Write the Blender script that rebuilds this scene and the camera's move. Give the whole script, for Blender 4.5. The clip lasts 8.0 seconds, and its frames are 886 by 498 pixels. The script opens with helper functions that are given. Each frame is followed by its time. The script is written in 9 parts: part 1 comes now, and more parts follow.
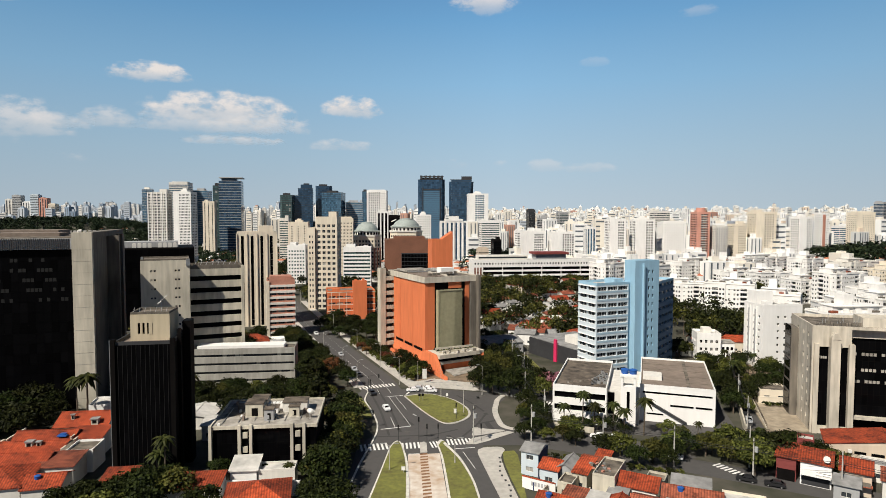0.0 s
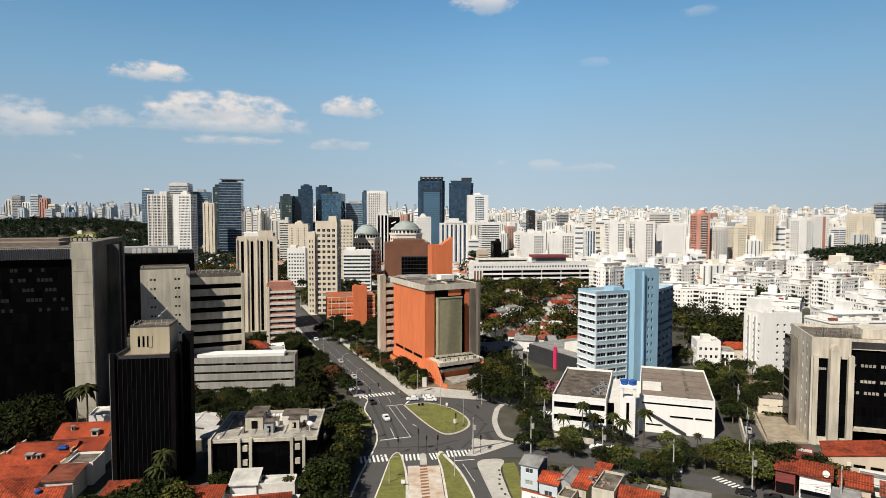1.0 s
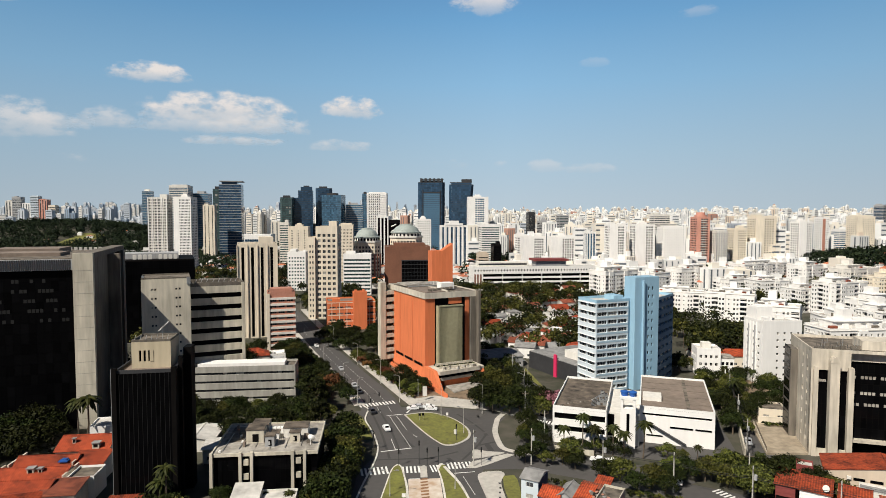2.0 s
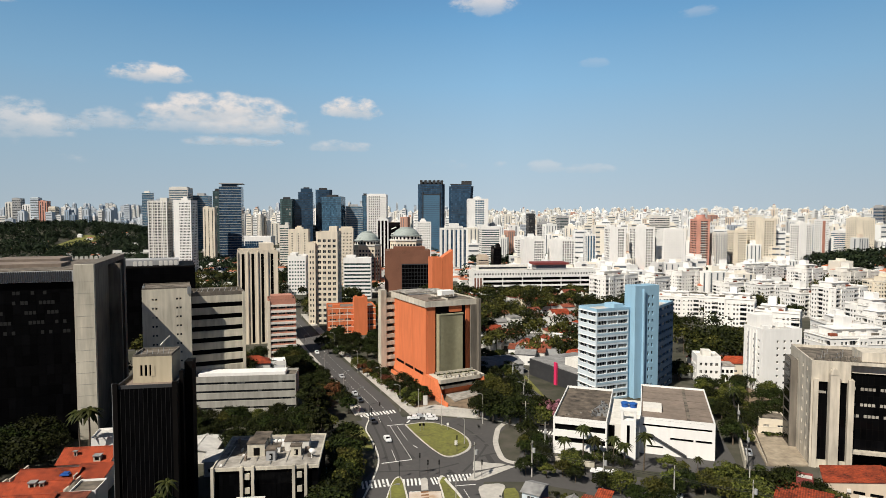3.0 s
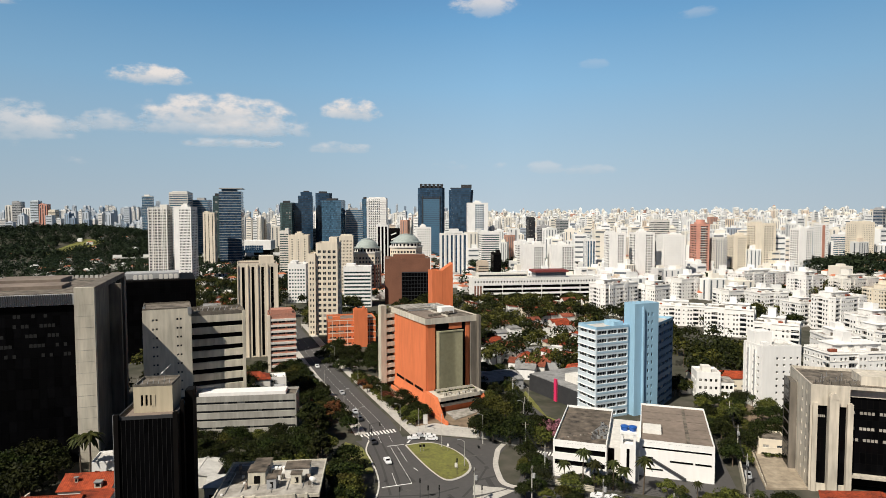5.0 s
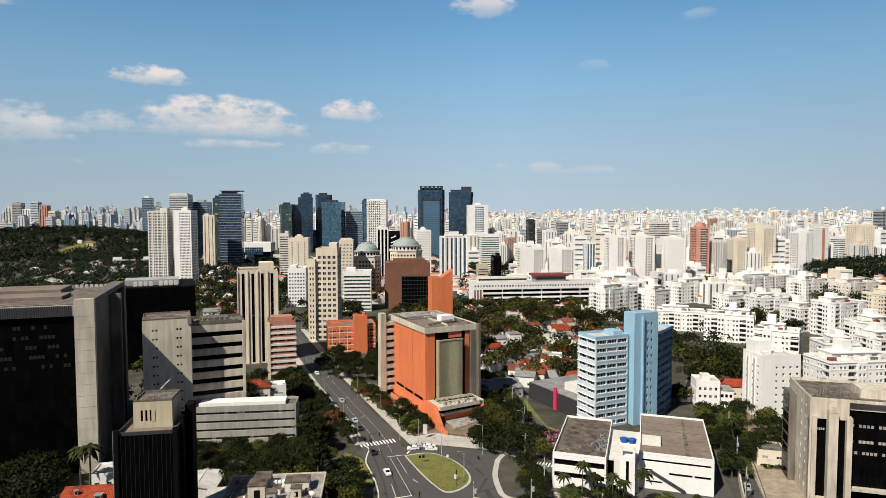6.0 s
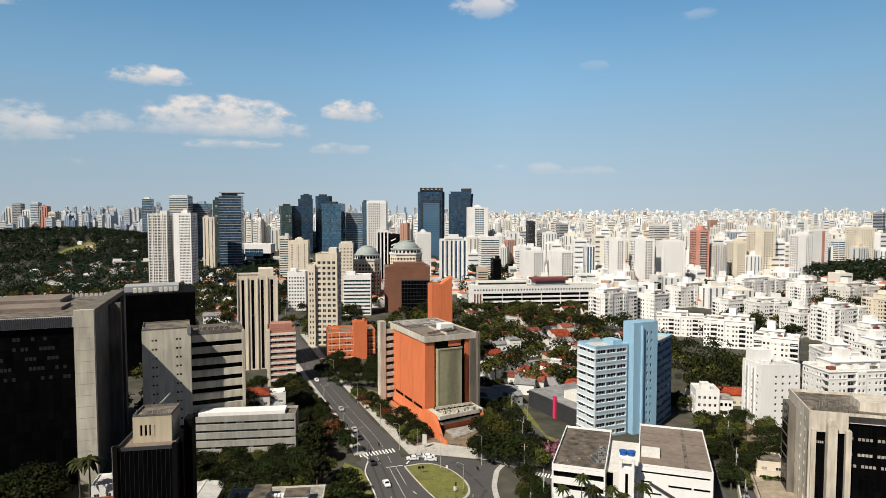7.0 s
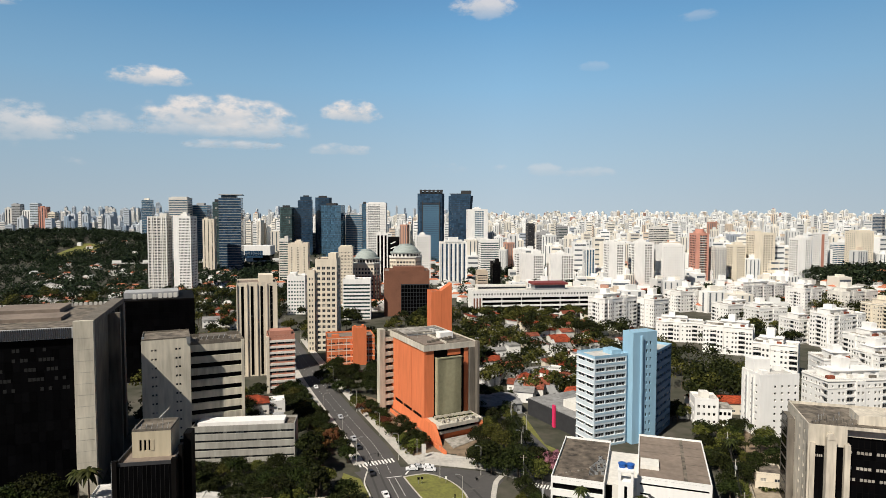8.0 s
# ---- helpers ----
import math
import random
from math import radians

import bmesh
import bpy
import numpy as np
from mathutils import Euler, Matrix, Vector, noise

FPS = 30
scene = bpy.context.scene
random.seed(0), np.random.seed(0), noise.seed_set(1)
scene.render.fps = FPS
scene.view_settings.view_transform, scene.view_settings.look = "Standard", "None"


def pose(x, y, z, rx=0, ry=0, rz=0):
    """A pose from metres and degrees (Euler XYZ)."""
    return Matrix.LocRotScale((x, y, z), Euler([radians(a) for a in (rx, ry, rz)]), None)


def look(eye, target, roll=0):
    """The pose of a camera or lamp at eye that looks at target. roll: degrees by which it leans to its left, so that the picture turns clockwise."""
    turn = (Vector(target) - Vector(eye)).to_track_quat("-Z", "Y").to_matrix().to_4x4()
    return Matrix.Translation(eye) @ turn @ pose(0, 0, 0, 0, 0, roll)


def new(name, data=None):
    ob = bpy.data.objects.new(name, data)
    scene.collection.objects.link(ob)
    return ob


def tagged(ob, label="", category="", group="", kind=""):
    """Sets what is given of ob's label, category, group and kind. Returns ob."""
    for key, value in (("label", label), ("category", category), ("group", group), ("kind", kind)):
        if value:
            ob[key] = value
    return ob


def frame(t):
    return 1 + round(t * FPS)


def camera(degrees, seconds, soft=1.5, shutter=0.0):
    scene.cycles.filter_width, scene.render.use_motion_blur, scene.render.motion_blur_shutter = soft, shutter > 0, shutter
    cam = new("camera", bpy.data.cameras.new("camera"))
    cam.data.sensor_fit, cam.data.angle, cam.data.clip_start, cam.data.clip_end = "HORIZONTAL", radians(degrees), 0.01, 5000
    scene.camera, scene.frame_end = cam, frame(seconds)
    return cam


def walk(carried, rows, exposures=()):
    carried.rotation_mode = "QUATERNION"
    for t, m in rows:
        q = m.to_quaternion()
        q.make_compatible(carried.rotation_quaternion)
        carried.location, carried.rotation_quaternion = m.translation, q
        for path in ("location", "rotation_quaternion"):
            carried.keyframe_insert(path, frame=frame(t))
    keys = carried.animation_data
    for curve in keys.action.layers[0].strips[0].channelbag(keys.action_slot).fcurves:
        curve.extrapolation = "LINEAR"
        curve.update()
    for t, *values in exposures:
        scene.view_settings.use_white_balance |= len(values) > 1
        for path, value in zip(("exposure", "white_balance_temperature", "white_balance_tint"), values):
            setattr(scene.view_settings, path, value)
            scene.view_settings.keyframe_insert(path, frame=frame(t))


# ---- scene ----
# ---------- camera: a drone rising straight up ----------
cam = camera(72.0, 8.0, soft=0.8)
PITCH = 86.98
PATH = [
    (0.0, pose(0.27, 0.15, 60.00, PITCH + 0.050, -0.058, 0.014)),
    (0.5, pose(0.32, 0.17, 61.58, PITCH + 0.020, -0.079, 0.015)),
    (1.0, pose(0.32, 0.20, 63.28, PITCH + 0.005, -0.093, 0.014)),
    (1.5, pose(0.27, 0.17, 64.97, PITCH - 0.008, -0.086, 0.014)),
    (3.0, pose(0.02, 0.02, 70.09, PITCH - 0.014, -0.016, 0.001)),
    (3.5, pose(-0.00, -0.00, 71.80, PITCH - 0.014, 0.032, -0.004)),
    (4.0, pose(0.05, 0.00, 73.57, PITCH - 0.008, 0.076, -0.008)),
    (4.5, pose(0.07, 0.02, 75.27, PITCH - 0.006, 0.095, -0.005)),
    (6.0, pose(0.23, 0.08, 80.63, PITCH + 0.008, 0.076, 0.001)),
    (6.5, pose(0.28, 0.14, 82.39, PITCH + 0.005, 0.050, 0.003)),
    (7.0, pose(0.35, 0.16, 84.23, PITCH + 0.005, 0.008, 0.000)),
    (7.5, pose(0.37, 0.19, 86.02, PITCH + 0.010, -0.041, -0.008)),
    (8.0, pose(0.39, 0.25, 87.80, PITCH + 0.018, -0.089, -0.026)),
]
walk(cam, PATH, exposures=[(0.0, 0.27), (8.0, 0.27)])

# ---------- sky and sun ----------
SUN_ELEV, SUN_FROM = 47.0, Vector((-0.645, -0.764))      # the sun stands behind the camera's left shoulder
world = bpy.data.worlds.new("sky")
scene.world = world
world.use_nodes = True
wn = world.node_tree.nodes
wl = world.node_tree.links
sky = wn.new("ShaderNodeTexSky")
sky.sky_type = 'NISHITA'
sky.sun_disc = False
sky.sun_elevation = radians(SUN_ELEV)
sky.sun_rotation = math.atan2(SUN_FROM.x, SUN_FROM.y)
sky.air_density, sky.dust_density, sky.ozone_density, sky.altitude = 0.5, 0.2, 1.5, 760
wl.new(sky.outputs[0], wn["Background"].inputs[0])
wn["Background"].inputs[1].default_value = 0.05
sun_data = bpy.data.lights.new("sun", 'SUN')
sun_data.energy, sun_data.angle, sun_data.color = 5.0, radians(0.5), (1.0, 0.94, 0.84)
sun = new("sun", sun_data)
flat = SUN_FROM.normalized() * math.cos(radians(SUN_ELEV))
sun.matrix_world = look((flat.x * 500, flat.y * 500, 500 * math.sin(radians(SUN_ELEV))), (0, 0, 0))

# ---------- materials ----------
def mat(name, color, rough=0.85, var=0.12, grain=0.6, stain=0.08, bump=0.0, metal=0.0, second=None, streak=False, per=0.0, spec=0.35, ridges=None):
    """A procedural surface: base colour, fine grain and broad stains, in metres."""
    m = bpy.data.materials.new(name)
    m.use_nodes = True
    nt = m.node_tree
    n, l = nt.nodes, nt.links
    b = n["Principled BSDF"]
    b.inputs["Roughness"].default_value = rough
    b.inputs["Metallic"].default_value = metal
    b.inputs["Specular IOR Level"].default_value = spec
    tc = n.new("ShaderNodeTexCoord")
    big = n.new("ShaderNodeTexNoise")
    big.inputs["Scale"].default_value = stain
    big.inputs["Detail"].default_value = 6
    fine = n.new("ShaderNodeTexNoise")
    fine.inputs["Scale"].default_value = grain
    fine.inputs["Detail"].default_value = 4
    geo = n.new("ShaderNodeNewGeometry")
    if streak:
        mp = n.new("ShaderNodeMapping")
        mp.inputs["Scale"].default_value = (1, 1, 0.12)
        l.new(geo.outputs["Position"], mp.inputs[0])
        l.new(mp.outputs[0], fine.inputs["Vector"])
    else:
        l.new(geo.outputs["Position"], fine.inputs["Vector"])
    l.new(geo.outputs["Position"], big.inputs["Vector"])
    add = n.new("ShaderNodeMath")
    add.operation = 'ADD'
    l.new(big.outputs[0], add.inputs[0])
    l.new(fine.outputs[0], add.inputs[1])
    mr = n.new("ShaderNodeMapRange")
    mr.inputs["From Min"].default_value, mr.inputs["From Max"].default_value = 0.65, 1.35
    l.new(add.outputs[0], mr.inputs[0])
    mix = n.new("ShaderNodeMix")
    mix.data_type = 'RGBA'
    lo = [c * (1 - var * 1.6) for c in color] if second is None else second
    hi = [min(c * (1 + var), 0.92) for c in color]
    mix.inputs[6].default_value = (*lo, 1)
    mix.inputs[7].default_value = (*hi, 1)
    l.new(mr.outputs[0], mix.inputs[0])
    out = mix.outputs[2]
    if per:
        oi = n.new("ShaderNodeObjectInfo")
        hsv = n.new("ShaderNodeHueSaturation")
        rr = n.new("ShaderNodeMapRange")
        rr.inputs["To Min"].default_value, rr.inputs["To Max"].default_value = 1 - per, 1 + per
        l.new(oi.outputs["Random"], rr.inputs[0])
        l.new(rr.outputs[0], hsv.inputs["Value"])
        l.new(out, hsv.inputs["Color"])
        out = hsv.outputs[0]
    if ridges is not None:
        # tile ridges have no relief here: light and dark bands in the colour
        sp = n.new("ShaderNodeSeparateXYZ")
        l.new(tc.outputs["Object"], sp.inputs[0])
        sn = n.new("ShaderNodeMath")
        sn.operation = 'MULTIPLY'
        sn.inputs[1].default_value = 12.0
        l.new(sp.outputs[ridges], sn.inputs[0])
        si = n.new("ShaderNodeMath")
        si.operation = 'SINE'
        l.new(sn.outputs[0], si.inputs[0])
        mv = n.new("ShaderNodeMapRange")
        mv.inputs["From Min"].default_value, mv.inputs["To Min"].default_value, mv.inputs["To Max"].default_value = -1, 0.62, 1.12
        l.new(si.outputs[0], mv.inputs[0])
        hv = n.new("ShaderNodeHueSaturation")
        l.new(mv.outputs[0], hv.inputs["Value"])
        l.new(out, hv.inputs["Color"])
        out = hv.outputs[0]
    l.new(out, b.inputs["Base Color"])
    if bump:
        bp = n.new("ShaderNodeBump")
        bp.inputs["Strength"].default_value = bump
        bp.inputs["Distance"].default_value = 0.1
        l.new(fine.outputs[0], bp.inputs["Height"])
        l.new(bp.outputs[0], b.inputs["Normal"])
    return m


def glass_mat(name, color, rough=0.08, blind=0.0, spec=0.5):
    """Window glass with a dark room behind it; some panes have pale blinds."""
    m = bpy.data.materials.new(name)
    m.use_nodes = True
    n, l = m.node_tree.nodes, m.node_tree.links
    b = n["Principled BSDF"]
    b.inputs["Roughness"].default_value = rough
    b.inputs["Specular IOR Level"].default_value = spec
    geo = n.new("ShaderNodeNewGeometry")
    ramp = n.new("ShaderNodeValToRGB")
    ramp.color_ramp.interpolation = 'CONSTANT'
    e = ramp.color_ramp.elements
    e[0].color = (*color, 1)
    e[1].position = 0.4
    e[1].color = (*[c * 0.8 for c in color], 1)
    for at, tone in ((0.68, 1.12), (0.84, 0.62), (0.95, 1.4)):
        if at < 1 - blind:
            k = e.new(at)
            k.color = (*[min(c * tone, 0.5) for c in color], 1)
    if blind:
        k = e.new(1 - blind)
        k.color = (0.32, 0.31, 0.28, 1)
    oi = n.new("ShaderNodeObjectInfo")
    mixr = n.new("ShaderNodeMath")
    mixr.operation = 'ADD'
    wrap = n.new("ShaderNodeMath")
    wrap.operation = 'FRACT'
    l.new(geo.outputs["Random Per Island"], mixr.inputs[0])
    l.new(oi.outputs["Random"], mixr.inputs[1])
    l.new(mixr.outputs[0], wrap.inputs[0])
    l.new(wrap.outputs[0], ramp.inputs[0])
    l.new(ramp.outputs[0], b.inputs["Base Color"])
    return m


def leaf_mat(name, a, c, bright=0.0):
    m = bpy.data.materials.new(name)
    m.use_nodes = True
    n, l = m.node_tree.nodes, m.node_tree.links
    b = n["Principled BSDF"]
    b.inputs["Roughness"].default_value = 0.6
    b.inputs["Specular IOR Level"].default_value = 0.1
    geo = n.new("ShaderNodeNewGeometry")
    oi = n.new("ShaderNodeObjectInfo")
    mix = n.new("ShaderNodeMix")
    mix.data_type = 'RGBA'
    mix.inputs[6].default_value, mix.inputs[7].default_value = (*a, 1), (*c, 1)
    l.new(geo.outputs["Random Per Island"], mix.inputs[0])
    hsv = n.new("ShaderNodeHueSaturation")
    mr = n.new("ShaderNodeMapRange")
    mr.inputs["To Min"].default_value, mr.inputs["To Max"].default_value = 0.65, 1.35
    mh = n.new("ShaderNodeMapRange")
    mh.inputs["To Min"].default_value, mh.inputs["To Max"].default_value = 0.475, 0.52
    l.new(oi.outputs["Random"], mr.inputs[0])
    l.new(oi.outputs["Random"], mh.inputs[0])
    l.new(mr.outputs[0], hsv.inputs["Value"])
    l.new(mh.outputs[0], hsv.inputs["Hue"])
    l.new(mix.outputs[2], hsv.inputs["Color"])
    l.new(hsv.outputs[0], b.inputs["Base Color"])
    return m


M = {
    "white": mat("white_paint", (0.78, 0.76, 0.72), 0.8, 0.06, 0.8, 0.1, streak=True),
    "white2": mat("aged_white_paint", (0.66, 0.63, 0.57), 0.85, 0.12, 0.7, 0.06, streak=True),
    "cream": mat("cream_render", (0.68, 0.6, 0.475), 0.85, 0.1, 0.6, 0.07, streak=True),
    "beige": mat("beige_render", (0.52, 0.43, 0.33), 0.85, 0.1, 0.7, 0.07, streak=True),
    "concrete": mat("raw_concrete", (0.52, 0.475, 0.38), 0.9, 0.24, 0.8, 0.07, 0.15, streak=True),
    # real weathering, and also shade put into the colour of shaded sides
    "concrete_dark": mat("weathered_shaded_concrete", (0.15, 0.13, 0.105), 0.92, 0.3, 0.9, 0.09, 0.15, streak=True),
    "cream_light": mat("pale_cream_render", (0.7, 0.62, 0.49), 0.85, 0.1, 0.6, 0.07, streak=True),
    "pink_render": mat("pink_render", (0.56, 0.27, 0.2), 0.85, 0.1, 0.7, 0.07, streak=True),
    # blue-grey tone holds the distance haze of the ridge
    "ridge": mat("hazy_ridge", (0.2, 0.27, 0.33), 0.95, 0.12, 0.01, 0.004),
    "navy": mat("navy_blue_paint", (0.03, 0.042, 0.1), 0.7, 0.1, 0.8, 0.1, streak=True),
    "grey": mat("grey_render", (0.35, 0.35, 0.345), 0.85, 0.12, 0.7, 0.07, streak=True),
    "orange": mat("orange_render", (0.62, 0.17, 0.065), 0.85, 0.1, 0.9, 0.05, 0.1, streak=True),
    "brick": mat("red_brick", (0.19, 0.083, 0.05), 0.9, 0.18, 1.5, 0.1),
    "brick_pink": mat("pinkish_brick", (0.43, 0.2, 0.14), 0.9, 0.15, 1.5, 0.1),
    "blue": mat("pale_blue_paint", (0.27, 0.44, 0.56), 0.7, 0.08, 0.6, 0.06, streak=True),
    # darker copy of the blue paint: the wing's shade is in the colour
    "blue_shaded": mat("shaded_blue_paint", (0.05, 0.12, 0.215), 0.7, 0.08, 0.6, 0.06, streak=True),
    "ochre_render": mat("ochre_render", (0.47, 0.4, 0.28), 0.85, 0.16, 0.7, 0.07, 0.1, streak=True),
    "concrete_mid": mat("grey_concrete_panels", (0.33, 0.315, 0.275), 0.9, 0.22, 0.8, 0.08, 0.12, streak=True),
    "blind_dim": mat("dim_blinds", (0.005, 0.005, 0.0048), 0.8, 0.2, 0.5, 0.3),
    "blue_mid": mat("greyish_blue_paint", (0.34, 0.46, 0.54), 0.7, 0.07, 0.6, 0.06, streak=True),
    "blue_white": mat("blue_white_paint", (0.52, 0.58, 0.61), 0.7, 0.07, 0.6, 0.06, streak=True),
    "dark": mat("black_cladding_and_shade", (0.006, 0.0052, 0.0048), 0.7, 0.2, 0.5, 0.05, spec=0.05),
    "dark_grey": mat("dark_grey_metal_cladding", (0.035, 0.035, 0.037), 0.7, 0.15, 0.6, 0.08),
    "roof": mat("bitumen_roof", (0.19, 0.16, 0.125), 0.95, 0.35, 0.5, 0.3, 0.2, second=(0.018, 0.015, 0.012)),
    "roof_stained": mat("stained_bitumen_roof", (0.14, 0.112, 0.085), 0.95, 0.4, 0.45, 0.35, 0.3, second=(0.02, 0.017, 0.014)),
    "roof_brown": mat("brown_sheet_roof", (0.21, 0.165, 0.13), 0.9, 0.2, 0.6, 0.1, 0.2),
    "roof_grey": mat("grey_flat_roof", (0.34, 0.315, 0.275), 0.92, 0.3, 0.6, 0.25, 0.2, second=(0.13, 0.115, 0.095)),
    "roof_light": mat("pale_flat_roof", (0.5, 0.48, 0.44), 0.9, 0.25, 0.5, 0.12, 0.1),
    "fibre": mat("fibre_cement_sheet", (0.24, 0.235, 0.225), 0.9, 0.25, 0.6, 0.15, 0.2),
    "tile": mat("clay_roof_tile", (0.326, 0.053, 0.017), 0.9, 0.5, 1.6, 0.3, 0.5, per=0.28, ridges=0),
    "tile_y": mat("clay_roof_tile", (0.326, 0.053, 0.017), 0.9, 0.5, 1.6, 0.3, 0.5, per=0.28, ridges=1),
    "tile_old": mat("weathered_clay_tile", (0.27, 0.075, 0.04), 0.9, 0.5, 1.2, 0.25, 0.5, per=0.25, ridges=0),
    "asphalt": mat("asphalt", (0.05, 0.047, 0.045), 0.9, 0.32, 0.7, 0.07, 0.1, second=(0.083, 0.078, 0.073)),
    "asphalt_dark": mat("fresh_asphalt", (0.034, 0.032, 0.031), 0.9, 0.3, 0.9, 0.2, 0.1, second=(0.052, 0.049, 0.046)),
    "asphalt_pale": mat("worn_asphalt", (0.085, 0.08, 0.073), 0.9, 0.3, 0.9, 0.2, 0.1, second=(0.062, 0.058, 0.053)),
    "kerb": mat("kerb_concrete", (0.62, 0.59, 0.53), 0.9, 0.15, 1.2, 0.3),
    "pavement": mat("concrete_pavement", (0.47, 0.44, 0.39), 0.9, 0.15, 0.8, 0.12),
    "lane": mat("pale_concrete_lane", (0.56, 0.52, 0.46), 0.9, 0.2, 0.5, 0.12, second=(0.42, 0.29, 0.19)),
    "paint": mat("road_marking_paint", (0.75, 0.74, 0.7), 0.8, 0.12, 2.0, 0.3),
    "paint_rust": mat("rust_hatching", (0.24, 0.12, 0.055), 0.85, 0.15, 2.0, 0.3),
    "grass": mat("mown_grass", (0.155, 0.16, 0.035), 0.95, 0.25, 1.0, 0.2, 0.4, second=(0.1, 0.09, 0.03)),
    "ground": mat("town_ground", (0.075, 0.066, 0.052), 0.95, 0.35, 0.15, 0.03, second=(0.016, 0.022, 0.008)),
    "earth": mat("dry_earth_yard", (0.2, 0.145, 0.095), 0.95, 0.3, 0.4, 0.1, 0.2),
    "paving_tan": mat("tan_paving", (0.33, 0.275, 0.2), 0.92, 0.25, 0.7, 0.2, 0.2, second=(0.2, 0.16, 0.115)),
    "metal": mat("galvanised_steel", (0.42, 0.42, 0.41), 0.45, 0.1, 1.0, 0.2, metal=0.7),
    "pole": mat("concrete_pole", (0.42, 0.4, 0.36), 0.85, 0.1, 1.0, 0.2),
    "louvre": mat("olive_metal_louvre", (0.33, 0.31, 0.2), 0.6, 0.12, 0.8, 0.1),
    "cornice": mat("pale_cornice_concrete", (0.56, 0.51, 0.42), 0.9, 0.2, 0.7, 0.08, 0.15, streak=True),
    "concrete_light": mat("pale_raw_concrete", (0.53, 0.475, 0.385), 0.9, 0.28, 0.9, 0.09, 0.2, streak=True),
    "copper": mat("patinated_copper", (0.3, 0.335, 0.31), 0.6, 0.15, 0.5, 0.1),
    "maroon": mat("maroon_paint", (0.2, 0.045, 0.04), 0.8, 0.12, 0.8, 0.1),
    "magenta": mat("magenta_panel", (0.62, 0.03, 0.11), 0.6, 0.05, 0.8, 0.1),
    "plastic_blue": mat("blue_water_tank", (0.02, 0.09, 0.32), 0.45, 0.08, 1.0, 0.2),
    "bark": mat("bark", (0.11, 0.085, 0.06), 0.95, 0.25, 2.0, 0.3, 0.4),
    "rubber": mat("rubber", (0.02, 0.02, 0.02), 0.85, 0.1, 2, 0.3),
    "glass": glass_mat("dark_window_glass", (0.035, 0.04, 0.045), 0.08, 0.12),
    "glass_black": glass_mat("black_tinted_glass", (0.0026, 0.0026, 0.003), 0.12, 0.0, 0.04),
    "glass_blue": glass_mat("blue_tinted_glass", (0.06, 0.125, 0.19), 0.06, 0.0, 0.5),
    "glass_navy": glass_mat("navy_curtain_glass", (0.027, 0.06, 0.105), 0.06, 0.0, 0.5),
    "glass_green": glass_mat("green_tinted_glass", (0.06, 0.1, 0.1), 0.06, 0.05, 0.5),
    "leaf": leaf_mat("broad_leaves", (0.0035, 0.006, 0.0014), (0.028, 0.035, 0.007)),
    "leaf_far": leaf_mat("distant_leaves", (0.005, 0.009, 0.0045), (0.021, 0.03, 0.012)),
    "leaf_light": leaf_mat("light_leaves", (0.025, 0.035, 0.006), (0.125, 0.13, 0.026)),
    "leaf_olive": leaf_mat("olive_leaves", (0.016, 0.021, 0.004), (0.105, 0.105, 0.022)),
    "leaf_red": leaf_mat("reddish_leaves", (0.07, 0.035, 0.015), (0.16, 0.065, 0.025)),
    "blossom": leaf_mat("pink_blossom", (0.2, 0.07, 0.08), (0.42, 0.2, 0.22)),
    "palm": leaf_mat("palm_fronds", (0.01, 0.014, 0.003), (0.045, 0.048, 0.012)),
}
for key, col in (("car_white", (0.75, 0.75, 0.74)), ("car_silver", (0.4, 0.41, 0.42)), ("car_black", (0.02, 0.02, 0.022)), ("car_red", (0.4, 0.03, 0.02)), ("car_blue", (0.05, 0.1, 0.25))):
    M[key] = mat(key, col, 0.3, 0.03, 0.5, 0.2, spec=0.6)

